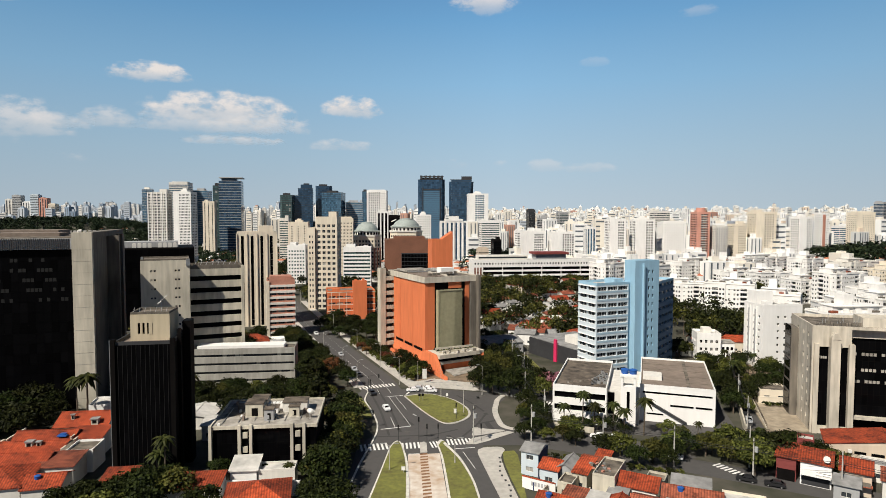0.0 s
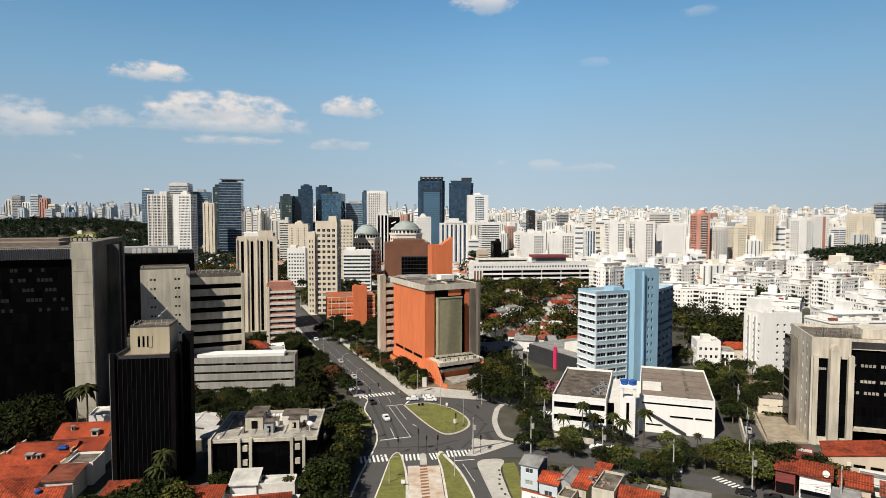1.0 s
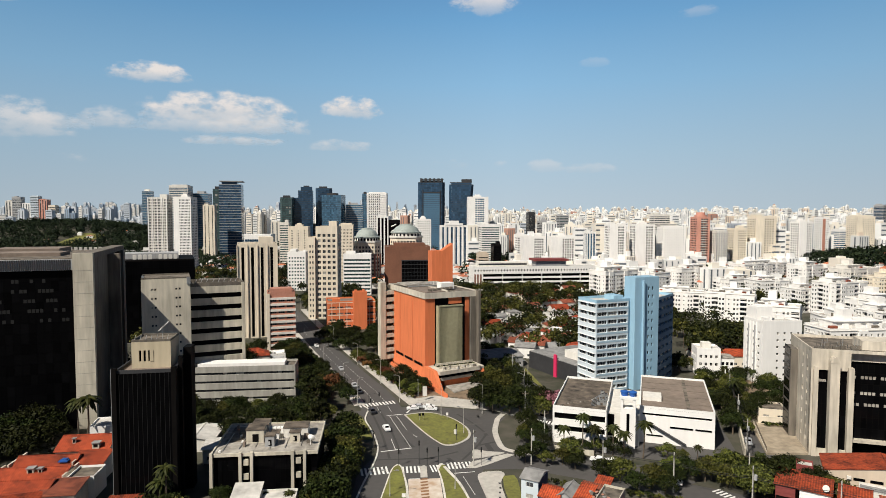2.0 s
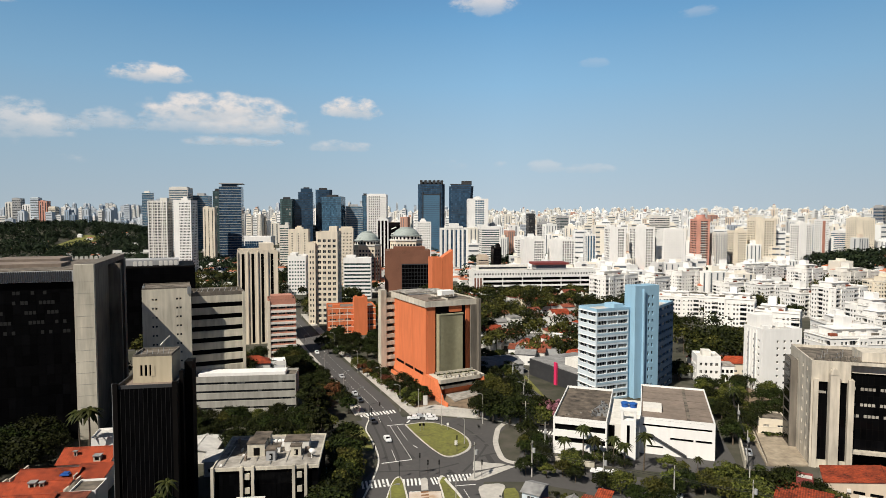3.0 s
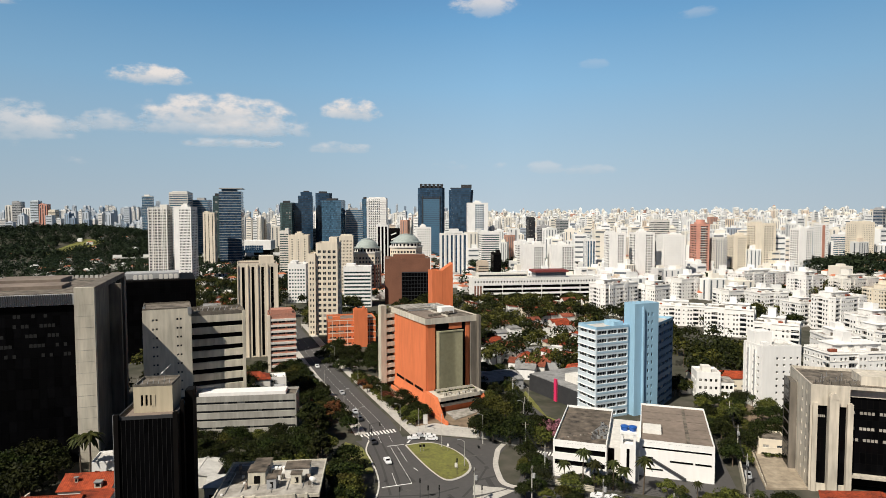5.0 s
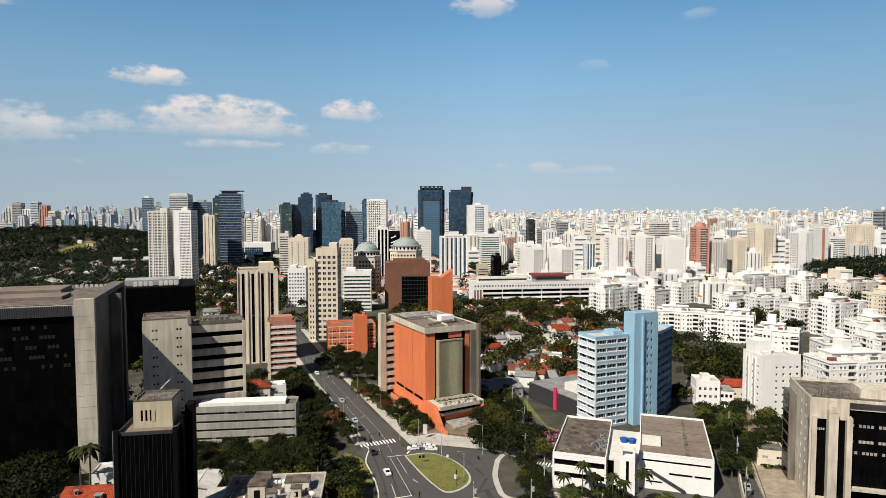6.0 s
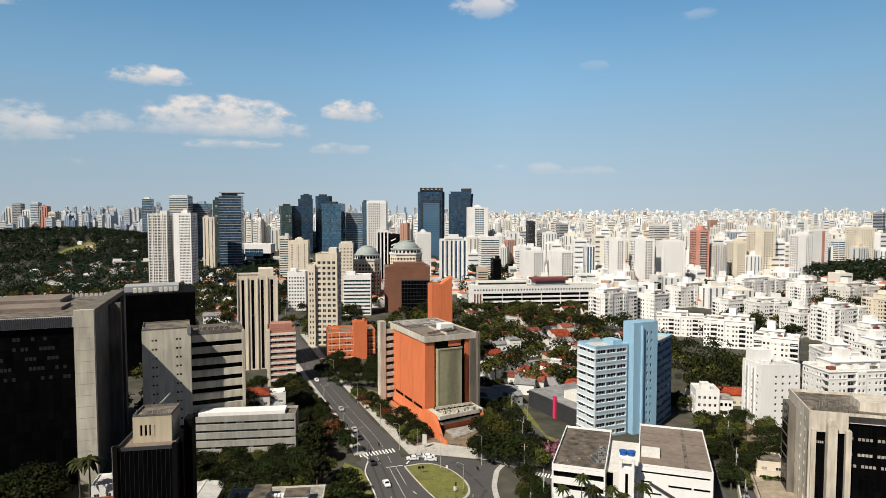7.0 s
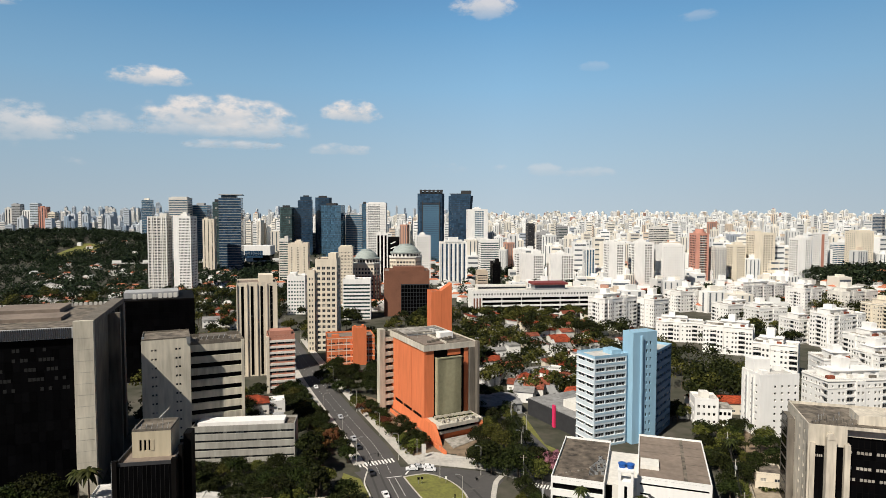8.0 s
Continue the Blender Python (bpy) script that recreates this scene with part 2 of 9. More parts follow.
# ---------- mesh tools ----------
class MB:
    """Collects vertices and faces; build() makes one mesh."""

    def __init__(self):
        self.v, self.f, self.m = [], [], []

    def face(self, pts, mi=0):
        k = len(self.v)
        self.v.extend([tuple(p) for p in pts])
        self.f.append(tuple(range(k, k + len(pts))))
        self.m.append(mi)

    def box(self, x0, y0, z0, x1, y1, z1, mi=0):
        k = len(self.v)
        self.v.extend([(x0, y0, z0), (x1, y0, z0), (x1, y1, z0), (x0, y1, z0), (x0, y0, z1), (x1, y0, z1), (x1, y1, z1), (x0, y1, z1)])
        for q in ((0, 3, 2, 1), (4, 5, 6, 7), (0, 1, 5, 4), (1, 2, 6, 5), (2, 3, 7, 6), (3, 0, 4, 7)):
            self.f.append(tuple(k + i for i in q))
            self.m.append(mi)
        return self

    def prism(self, poly, z0, z1, mi=0):
        k, n = len(self.v), len(poly)
        self.v.extend([(p[0], p[1], z0) for p in poly])
        self.v.extend([(p[0], p[1], z1) for p in poly])
        self.f.append(tuple(k + i for i in reversed(range(n))))
        self.f.append(tuple(k + n + i for i in range(n)))
        self.m += [mi, mi]
        for i in range(n):
            j = (i + 1) % n
            self.f.append((k + i, k + j, k + n + j, k + n + i))
            self.m.append(mi)
        return self

    def tube(self, a, b, r0, r1=None, n=8, mi=0):
        a, b = Vector(a), Vector(b)
        r1 = r0 if r1 is None else r1
        d = (b - a).normalized()
        s = d.orthogonal().normalized()
        t = d.cross(s)
        k = len(self.v)
        for c, r in ((a, r0), (b, r1)):
            for i in range(n):
                w = 2 * math.pi * i / n
                self.v.append(tuple(c + s * (r * math.cos(w)) + t * (r * math.sin(w))))
        for i in range(n):
            j = (i + 1) % n
            self.f.append((k + i, k + j, k + n + j, k + n + i))
            self.m.append(mi)
        self.f.append(tuple(k + i for i in reversed(range(n))))
        self.f.append(tuple(k + n + i for i in range(n)))
        self.m += [mi, mi]
        return self

    def pipe(self, pts, r, n=6, mi=0):
        """A bent tube through the points, in one piece."""
        P = [Vector(p) for p in pts]
        k = len(self.v)
        for i, p in enumerate(P):
            d = (P[min(i + 1, len(P) - 1)] - P[max(i - 1, 0)]).normalized()
            s = d.cross(Vector((0, 0, 1)))
            s = s.normalized() if s.length > 1e-4 else Vector((1, 0, 0))
            t = d.cross(s)
            for j in range(n):
                w = 2 * math.pi * j / n
                self.v.append(tuple(p + s * (r * math.cos(w)) + t * (r * math.sin(w))))
        for i in range(len(P) - 1):
            for j in range(n):
                q = (j + 1) % n
                self.f.append((k + i * n + j, k + i * n + q, k + (i + 1) * n + q, k + (i + 1) * n + j))
                self.m.append(mi)
        return self

    def build(self, name, *mats):
        me = bpy.data.meshes.new(name)
        me.from_pydata(self.v, [], self.f)
        for q in mats:
            me.materials.append(q)
        if any(self.m):
            me.polygons.foreach_set("material_index", self.m)
        me.update()
        return me


def thing(name, x, y, z=0.0, rz=0.0, label="", category="", group="", kind=""):
    ob = new(name)
    ob.matrix_world = pose(x, y, z, 0, 0, rz)
    ob.empty_display_size = 0.5
    return tagged(ob, label, category, group, kind)


def part(name, mesh, material, parent, label="", at=None):
    """Links a mesh (or a mesh builder) as one part under its thing."""
    if isinstance(mesh, MB):
        mats = material if isinstance(material, (list, tuple)) else [material]
        mesh = mesh.build(name, *mats)
    ob = new(name, mesh)
    ob.parent = parent
    if at is not None:
        ob.matrix_basis = at
    return tagged(ob, label)


def single(name, mb, mats, label, category, kind="", group=""):
    """A thing that is one mesh."""
    mats = mats if isinstance(mats, (list, tuple)) else [mats]
    return tagged(new(name, mb.build(name, *mats)), label, category, group, kind)


def boxes(name, items, material, parent, label=""):
    """One part for each box."""
    for q in items:
        part(name, MB().box(*q), material, parent, label)


WINDOWS = {}


def window_mesh(w, h, glass, frame_mat, bars=1):
    """A pane in its frame, w by h, facing -y, the pane's plane at y = 0."""
    key = (round(w, 2), round(h, 2), glass, frame_mat, bars)
    if key not in WINDOWS:
        mb = MB()
        mb.face([(0, 0, 0), (w, 0, 0), (w, 0, h), (0, 0, h)], 0)
        t = 0.06
        mb.box(0, -0.05, 0, w, 0.0, t, 1)
        mb.box(0, -0.05, h - t, w, 0.0, h, 1)
        for i in range(bars + 2):
            x = (w - t) * i / (bars + 1)
            mb.box(x, -0.05, t, x + t, 0.0, h - t, 1)
        WINDOWS[key] = mb.build("window", M[glass], M[frame_mat])
    return WINDOWS[key]


def facade(wall, o, ang, width, height, us, vs, depth=0.25, mi=0):
    """Adds to wall a flat front from o along the heading ang (degrees), with openings us x vs and their reveals. Gives the openings' lower corners, set back by depth."""
    o = Vector(o)
    u = Vector((math.cos(radians(ang)), math.sin(radians(ang)), 0))
    nrm = Vector((u.y, -u.x, 0))
    z = Vector((0, 0, 1))

    def p(a, b, d=0.0):
        return o + u * a + z * b - nrm * d

    spots = []
    v_last = 0.0
    for v0, v1 in vs:
        if v0 > v_last + 1e-4:
            wall.face([p(0, v_last), p(width, v_last), p(width, v0), p(0, v0)], mi)
        a = 0.0
        for u0, u1 in us:
            if u0 > a + 1e-4:
                wall.face([p(a, v0), p(u0, v0), p(u0, v1), p(a, v1)], mi)
            wall.face([p(u0, v0), p(u1, v0), p(u1, v0, depth), p(u0, v0, depth)], mi)
            wall.face([p(u0, v1, depth), p(u1, v1, depth), p(u1, v1), p(u0, v1)], mi)
            wall.face([p(u0, v0), p(u0, v0, depth), p(u0, v1, depth), p(u0, v1)], mi)
            wall.face([p(u1, v0, depth), p(u1, v0), p(u1, v1), p(u1, v1, depth)], mi)
            spots.append((p(u0, v0, depth - 0.02), u1 - u0, v1 - v0))
            a = u1
        if a < width - 1e-4:
            wall.face([p(a, v0), p(width, v0), p(width, v1), p(a, v1)], mi)
        v_last = v1
    if v_last < height - 1e-4:
        wall.face([p(0, v_last), p(width, v_last), p(width, height), p(0, height)], mi)
    return spots


def even(n, width, share, margin=0.0):
    """n openings over width, each taking that share of its bay."""
    bay = (width - 2 * margin) / n
    return [(margin + bay * (i + 0.5 - share / 2), margin + bay * (i + 0.5 + share / 2)) for i in range(n)]


def rows_of(n, storey, sill, head, base=0.0):
    return [(base + storey * i + sill, base + storey * i + head) for i in range(n)]


def roof_slab(mb, x0, y0, x1, y1, z, parapet=0.9, t=0.25, mi_wall=0, mi_roof=1):
    """A flat roof with a parapet round it."""
    k = len(mb.v)
    z += 0.02
    for a, zz in ((0, z), (0, z + parapet), (t, z + parapet), (t, z)):
        mb.v.extend([(x0 + a, y0 + a, zz), (x1 - a, y0 + a, zz), (x1 - a, y1 - a, zz), (x0 + a, y1 - a, zz)])
    for ring in range(3):
        for i in range(4):
            j = (i + 1) % 4
            mb.f.append((k + ring * 4 + i, k + ring * 4 + j, k + ring * 4 + 4 + j, k + ring * 4 + 4 + i))
            mb.m.append(mi_wall)
    mb.f.append((k + 12, k + 13, k + 14, k + 15))
    mb.m.append(mi_roof)


def panes(t, x0, x1, nx, z0, z1, nz, y, glass="glass_black", gap=0.08, ang=0, origin=(0, 0, 0)):
    """A curtain wall: a grid of single panes in one plane."""
    w, h = (x1 - x0) / nx, (z1 - z0) / nz
    me = MB().box(0, 0, 0, w - gap, 0.05, h - gap * 1.5).build("pane", M[glass])
    turn = Matrix.Translation(origin) @ pose(0, 0, 0, 0, 0, ang)
    for i in range(nx):
        for j in range(nz):
            part("pane", me, None, t, at=turn @ Matrix.Translation((x0 + w * i, y, z0 + h * j)))




def tower(name, x, y, w, d, h, rz, label, wall="white", glass="glass", storey=3.1, style="punched", bays=(5, 5), share=0.45, vis=0.45,
          roof="roof_light", frame_mat="white2", single_windows=False, base=0.0, crown=True, sides=(1, 1, 1, 1), group="", accent=None, category="building", z=0.0, blank=(0.0, 0.0), trim=None):
    """A flat-roofed block: walls with real openings on its four sides, a roof with parapet and lift house. x, y: its corner with the lowest local x and y."""
    t = thing(name, x, y, z, rz, label, category, group)
    n = max(1, int((h - base - 0.6) / storey))
    wallm = MB()
    todo = []
    for i, (o, ang, wd) in enumerate((((0, 0, 0), 0, w), ((w, 0, 0), 90, d), ((w, d, 0), 180, w), ((0, d, 0), 270, d))):
        nb = bays[i % 2]
        if not sides[i] or nb == 0:
            us, vs = [], []
        elif style == "punched":
            us, vs = even(nb, wd, share, 0.6), rows_of(n, storey, storey * (0.5 - vis / 2) + 0.15, storey * (0.5 + vis / 2) + 0.15, base)
        elif style == "grid":
            b0, b1 = blank if i == 0 else (0.06, 0.06)
            us = [(a + wd * b0, b + wd * b0) for a, b in even(nb, wd * (1 - b0 - b1), share)]
            vs = rows_of(n, storey, storey * (0.5 - vis / 2) + 0.15, storey * (0.5 + vis / 2) + 0.15, base)
        elif style == "bands":
            us, vs = [(0.35, wd - 0.35)], rows_of(n, storey, storey * (0.5 - vis / 2) + 0.15, storey * (0.5 + vis / 2) + 0.15, base)
        elif style == "flank" and i % 2 == 0:
            us = [(a + wd * 0.3, b + wd * 0.3) for a, b in even(nb, wd * 0.56, 0.84)]
            vs = rows_of(n, storey, 0.75, storey - 0.35, base)
        elif style == "flank":
            us, vs = [(wd * 0.2, wd * 0.2 + 0.9), (wd * 0.7, wd * 0.7 + 0.9)], rows_of(n, storey, 1.1, 2.1, base)
        elif style == "stripes":
            us, vs = even(nb, wd, share, 0.4), [(base + 0.6, h - 1.2)]
        else:
            us, vs = even(nb, wd, share, 0.3), rows_of(n, storey, 0.12, storey - 0.12, base)
        todo.append((ang, facade(wallm, o, ang, wd, h, us, vs, 0.12 if style == "glass" else (0.7 if style == "bands" else (1.1 if style == "flank" and i % 2 == 0 else 0.4)))))
    part("wall", wallm, M[wall], t)
    rows = {}
    for ang, spots in todo:
        for pos, pw, ph in spots:
            if single_windows:
                part("window", window_mesh(pw, ph, glass, frame_mat, 1 if pw < 2.2 else int(pw / 1.2)), None, t, at=Matrix.Translation(pos) @ pose(0, 0, 0, 0, 0, ang))
            else:
                rows.setdefault((round(pos.z, 2), ph), []).append((pos, pw, ang))
    shared = {}
    for (zz, ph), items in sorted(rows.items(), key=lambda q: q[0][0]):
        if round(ph, 2) not in shared:
            mb = MB()
            for pos, pw, ang in items:
                u = Vector((math.cos(radians(ang)), math.sin(radians(ang)), 0))
                step = 2.6 if style in ("bands", "glass") else (pw if style in ("punched", "flank", "grid") else 3.0)
                k = max(1, round(pw / step))
                q = max(1, round(ph / 3.2)) if style == "stripes" else 1
                for i in range(k):
                    for j in range(q):
                        a, b = pos + u * (pw * i / k), pos + u * (pw * (i + 1) / k - (0.08 if k > 1 else 0))
                        z0, z1 = ph * j / q, ph * (j + 1) / q - (0.15 if q > 1 else 0)
                        mb.face([(a.x, a.y, z0), (b.x, b.y, z0), (b.x, b.y, z1), (a.x, a.y, z1)])
            shared[round(ph, 2)] = mb.build("ribbon_window", M[glass])
        tagged(part("ribbon_window", shared[round(ph, 2)], None, t, at=Matrix.Translation((0, 0, zz))), kind="stuff")
    rm = MB()
    roof_slab(rm, 0.02, 0.02, w - 0.02, d - 0.02, h, 0.9)
    part("roof", rm, [M[wall], M[roof]], t)
    if crown:
        c = MB()
        kind_of = int(abs(x) * 7 + y) % 4
        if kind_of == 0:
            c.box(w * 0.3, d * 0.35, h, w * 0.68, d * 0.8, h + 3.2)
        elif kind_of == 1:
            c.box(w * 0.1, d * 0.2, h, w * 0.9, d * 0.8, h + 2.4)
        elif kind_of == 2:
            c.box(w * 0.55, d * 0.3, h, w * 0.92, d * 0.85, h + 4.2)
        else:
            c.box(w * 0.08, d * 0.3, h, w * 0.42, d * 0.85, h + 3.0)
        part("lift_house", c, M[wall], t)
        if kind_of == 0:
            part("water_tank_house", MB().box(w * 0.38, d * 0.45, h + 3.2, w * 0.6, d * 0.7, h + 5.0), M[wall], t)
    if category == "building" and h < 45:
        for i in range(2):
            a, b = w * (0.1 + 0.62 * i), d * (0.15 + 0.5 * ((i * 7 + int(w)) % 2))
            part("roof_box", MB().box(a, b, h + 0.03, a + w * 0.16, b + 2.2, h + 1.9), M[wall], t)
    if accent == "balcony":
        bm_ = MB()
        bw = w * 0.42
        bm_.box(w * 0.29, -1.3, 0, w * 0.29 + bw, -0.02, 0.16)
        bm_.box(w * 0.29, -1.3, 0.16, w * 0.29 + bw, -1.2, 1.05)
        me = bm_.build("balcony", M[trim or wall])
        for i in range(n):
            part("balcony", me, None, t, at=Matrix.Translation((0, 0, base + storey * i)))
    if accent == "ledges":
        ledge = MB().box(-0.5, -0.7, 0, w + 0.3, -0.02, 0.5).box(-0.7, 0.0, 0, -0.02, d * 0.98, 0.5).build("ledge", M[trim or wall])
        for i in range(n):
            part("ledge", ledge, None, t, at=Matrix.Translation((0, 0, base + storey * i + 0.1)))
    if accent == "ribs":
        rib = MB().box(0, -0.6, 0, w * 0.05, -0.02, h + 0.6).build("rib", M[trim or wall])
        for k in (0.0, 0.22, 0.475, 0.73, 0.95):
            part("rib", rib, None, t, at=Matrix.Translation((w * k, 0, 0)))
    if accent == "fins":
        f = MB().box(-0.25, -0.6, 0, 0.25, -0.02, h).build("fin", M[wall])
        for i in range(bays[0] + 1):
            part("fin", f, None, t, at=Matrix.Translation((w * i / bays[0], 0, 0)))
    return t


def curtain_tower(name, x, y, w, d, h, rz, label, glass="glass_navy", lines="dark_grey", storey=4.0, line=0.7, pane=3.4, chamfer=0.0, cap="flat", lean=0.0, setback=None):
    """A glass office tower: storeys of single panes between floor lines, over a plan with cut corners; lean: how far the right edge moves out (or in) towards the top."""
    t = thing(name, x, y, 0, rz, label, "building")
    c = chamfer
    plan = [(c, 0), (w - c, 0), (w, c), (w, d), (0, d), (0, c)] if c else [(0, 0), (w, 0), (w, d), (0, d)]
    floors = int(h / storey)

    def at(p, z):
        k = max(0.0, z / h - 0.3) * lean * (p[0] / w)
        inn = 0.0
        if setback and z >= h * setback[0] - 0.01:
            inn = setback[1]
        return (min(max(p[0], inn), w) + k, p[1] + (inn * 0.4 if inn and p[1] < d * 0.5 else 0), z)

    panes_mb, lines_mb = MB(), MB()
    for f in range(floors):
        z0, z1 = f * storey, (f + 1) * storey
        for i in range(len(plan)):
            a, b = Vector(plan[i]), Vector(plan[(i + 1) % len(plan)])
            n = max(1, round((b - a).length / pane))
            for k in range(n):
                p, q = a + (b - a) * (k / n), a + (b - a) * ((k + 0.95) / n)
                panes_mb.face([at(p, z0 + line), at(q, z0 + line), at(q, z1), at(p, z1)])
            out = Vector(((b - a).y, -(b - a).x)).normalized() * 0.25
            a0, b0 = at(a, z0), at(b, z0)
            A, B = Vector((a0[0] + out.x, a0[1] + out.y)), Vector((b0[0] + out.x, b0[1] + out.y))
            lines_mb.face([(A.x, A.y, z0), (B.x, B.y, z0), (B.x, B.y, z0 + line), (A.x, A.y, z0 + line)])
            lines_mb.face([(A.x, A.y, z0 + line), (B.x, B.y, z0 + line), (b0[0], b0[1], z0 + line), (a0[0], a0[1], z0 + line)])
            lines_mb.face([(a0[0], a0[1], z0), (b0[0], b0[1], z0), (B.x, B.y, z0), (A.x, A.y, z0)])
    tagged(part("glass_pane", panes_mb, M[glass], t), kind="stuff")
    tagged(part("floor_line", lines_mb, M[lines], t), kind="stuff")
    top = floors * storey
    rf = MB()
    rf.prism([at(p, top)[:2] for p in plan], top, top + 0.8)
    part("roof", rf, M[lines], t)
    x1 = at((w, 0), top)[0]
    if cap == "flat":
        part("plant_room", MB().box(w * 0.2, d * 0.25, top + 0.8, w * 0.7, d * 0.7, top + 5), M[lines], t)
    elif cap == "canopy":
        part("plant_room", MB().box(w * 0.1, d * 0.2, top + 0.8, w * 0.8, d * 0.8, top + 5), M[glass], t)
        part("roof_canopy", MB().box(w * 0.02, -2.5, top + 5, w + 2.5, d * 0.9, top + 6.2), M["grey"], t, "thin projecting roof canopy")
    elif cap == "steps":
        part("upper_block", MB().box(w * 0.35, d * 0.15, top + 0.8, w * 0.96, d * 0.8, top + 9), M[glass], t)
        part("plant_room", MB().box(w * 0.5, d * 0.3, top + 9, w * 0.8, d * 0.7, top + 12), M[lines], t)
    elif cap == "teeth":
        part("upper_block", MB().box(w * 0.08, d * 0.1, top + 0.8, w * 0.92, d * 0.9, top + 4.6), M[lines], t)
        boxes("crown_tooth", [(w * k, -0.4, top + 1.2, w * (k + 0.085), d * 0.5, top + 8.2) for k in (0.08, 0.24, 0.4, 0.56, 0.72, 0.85)], M[lines], t)
        part("crown_beam", MB().box(w * 0.08, -0.6, top + 5.4, w * 0.95, 1.2, top + 7.2), M[lines], t)
    elif cap == "horn":
        part("upper_block", MB().box(w * 0.1, d * 0.1, top + 0.8, x1 - 4, d * 0.9, top + 4), M[glass], t)
        part("crown_block", MB().box(w * 0.58, d * 0.1, top + 4, x1 - 3.5, d * 0.7, top + 11), M[lines], t)
        part("crown_beam", MB().box(w * 0.05, -0.5, top + 3.4, w * 0.62, 1.0, top + 5.0), M[lines], t)
    return t


def midrise(name, x, y, w, d, h, rz, label, wall="white", phase=0, single_windows=False):
    """A mid-rise apartment block: bays with paired windows, deep balconies with solid rails, string courses, set-back top floor."""
    t = thing(name, x, y, 0, rz, label, "building")
    storey = 3.0
    n = max(2, int((h - 1.0) / storey))
    wallm = MB()
    rows, rails = {}, {}
    for i, (o, ang, wd) in enumerate((((0, 0, 0), 0, w), ((w, 0, 0), 90, d), ((w, d, 0), 180, w), ((0, d, 0), 270, d))):
        u = Vector((math.cos(radians(ang)), math.sin(radians(ang)), 0))
        out = Vector((u.y, -u.x, 0))
        k = max(3, round(wd / 4.1))
        sw = wd / k
        for j in range(k):
            role = (j + phase + i) % 4
            deep = role == 1 and i in (0, 3)
            proj = 0.7 if role == 2 and 0 < j < k - 1 else 0.0
            oo = Vector(o) + u * (sw * j) + out * proj
            if deep:
                us, vs, dep = [(0.25, sw - 0.25)], rows_of(n, storey, 0.2, 2.6, 0.5), 1.4
            elif role == 3:
                us, vs, dep = [(sw * 0.4, sw * 0.4 + 0.8)], rows_of(n, storey, 1.2, 2.1, 0.5), 0.3
            else:
                us, vs, dep = [(sw * 0.12, sw * 0.12 + 1.1), (sw * 0.58, sw * 0.58 + 1.1)], rows_of(n, storey, 0.95, 2.3, 0.5), 0.35
            for pos, pw, ph in facade(wallm, oo, ang, sw, h, us, vs, dep):
                rows.setdefault((round(pos.z, 2), round(ph, 2)), []).append((pos, pw, ang, i))
                if deep:
                    rails.setdefault(round(pw, 2), []).append((pos, ang))
            if proj:
                a, b = Vector(o) + u * (sw * j), Vector(o) + u * (sw * (j + 1))
                z = Vector((0, 0, h))
                wallm.face([a, a + out * proj, a + out * proj + z, a + z])
                wallm.face([b + out * proj, b, b + z, b + out * proj + z])
                wallm.face([a + z, a + out * proj + z, b + out * proj + z, b + z])
    part("wall", wallm, M[wall], t)
    shared = {}
    for (zz, ph), items in sorted(rows.items()):
        mb = MB()
        if single_windows:
            for pos, pw, ang, i in items:
                if i in (0, 3):
                    part("window", window_mesh(pw, ph, "glass", "white2", 1 if pw < 2 else 2), None, t, at=Matrix.Translation(pos) @ pose(0, 0, 0, 0, 0, ang))
            items = [q for q in items if q[3] not in (0, 3)]
        if ph not in shared:
            for pos, pw, ang, i in items:
                u = Vector((math.cos(radians(ang)), math.sin(radians(ang)), 0))
                k = max(1, round(pw / 1.3))
                for g in range(k):
                    a, b = pos + u * (pw * g / k), pos + u * (pw * (g + 1) / k - 0.07)
                    mb.face([(a.x, a.y, 0), (b.x, b.y, 0), (b.x, b.y, ph), (a.x, a.y, ph)])
            shared[ph] = mb.build("ribbon_window", M["glass"]) if items else None
        if shared[ph]:
            tagged(part("ribbon_window", shared[ph], None, t, at=Matrix.Translation((0, 0, zz))), kind="stuff")
    for pw, spots in rails.items():
        rail = MB().box(-0.12, -1.75, -0.2, pw + 0.12, -1.36, 0.0).box(-0.12, -1.75, 0.0, pw + 0.12, -1.65, 0.9).build("balcony", M[wall])
        for pos, ang in spots:
            part("balcony", rail, None, t, at=Matrix.Translation(pos) @ pose(0, 0, 0, 0, 0, ang))
    for zz, pr in ((h - 3.1, 0.16), (h - 0.05, 0.3)):
        c = MB()
        c.box(-pr, -pr, zz, w + pr, -0.0, zz + 0.28)
        c.box(-pr, 0.0, zz, -0.0, d + pr, zz + 0.28)
        part("string_course", c, M["white2"], t)
    rm = MB()
    roof_slab(rm, 0.02, 0.02, w - 0.02, d - 0.02, h, 1.0)
    part("roof", rm, [M[wall], M["roof_light" if phase % 2 else "roof_grey"]], t)
    pent = MB()
    x0, x1 = (0.12, 0.66) if phase % 2 else (0.34, 0.9)
    sp = facade(pent, (w * x0, d * 0.3, h), 0, w * (x1 - x0), 3.0, even(max(2, int(w * 0.12)), w * (x1 - x0), 0.5), [(0.5, 2.3)], 0.4)
    pent.prism([(w * x0, d * 0.3 + 0.5), (w * x1, d * 0.3 + 0.5), (w * x1, d * 0.85), (w * x0, d * 0.85)], h, h + 2.98)
    pent.box(w * x0 - 0.3, d * 0.3 - 0.5, h + 3.0, w * x1 + 0.3, d * 0.85 + 0.3, h + 3.3)
    part("penthouse", pent, M[wall], t)
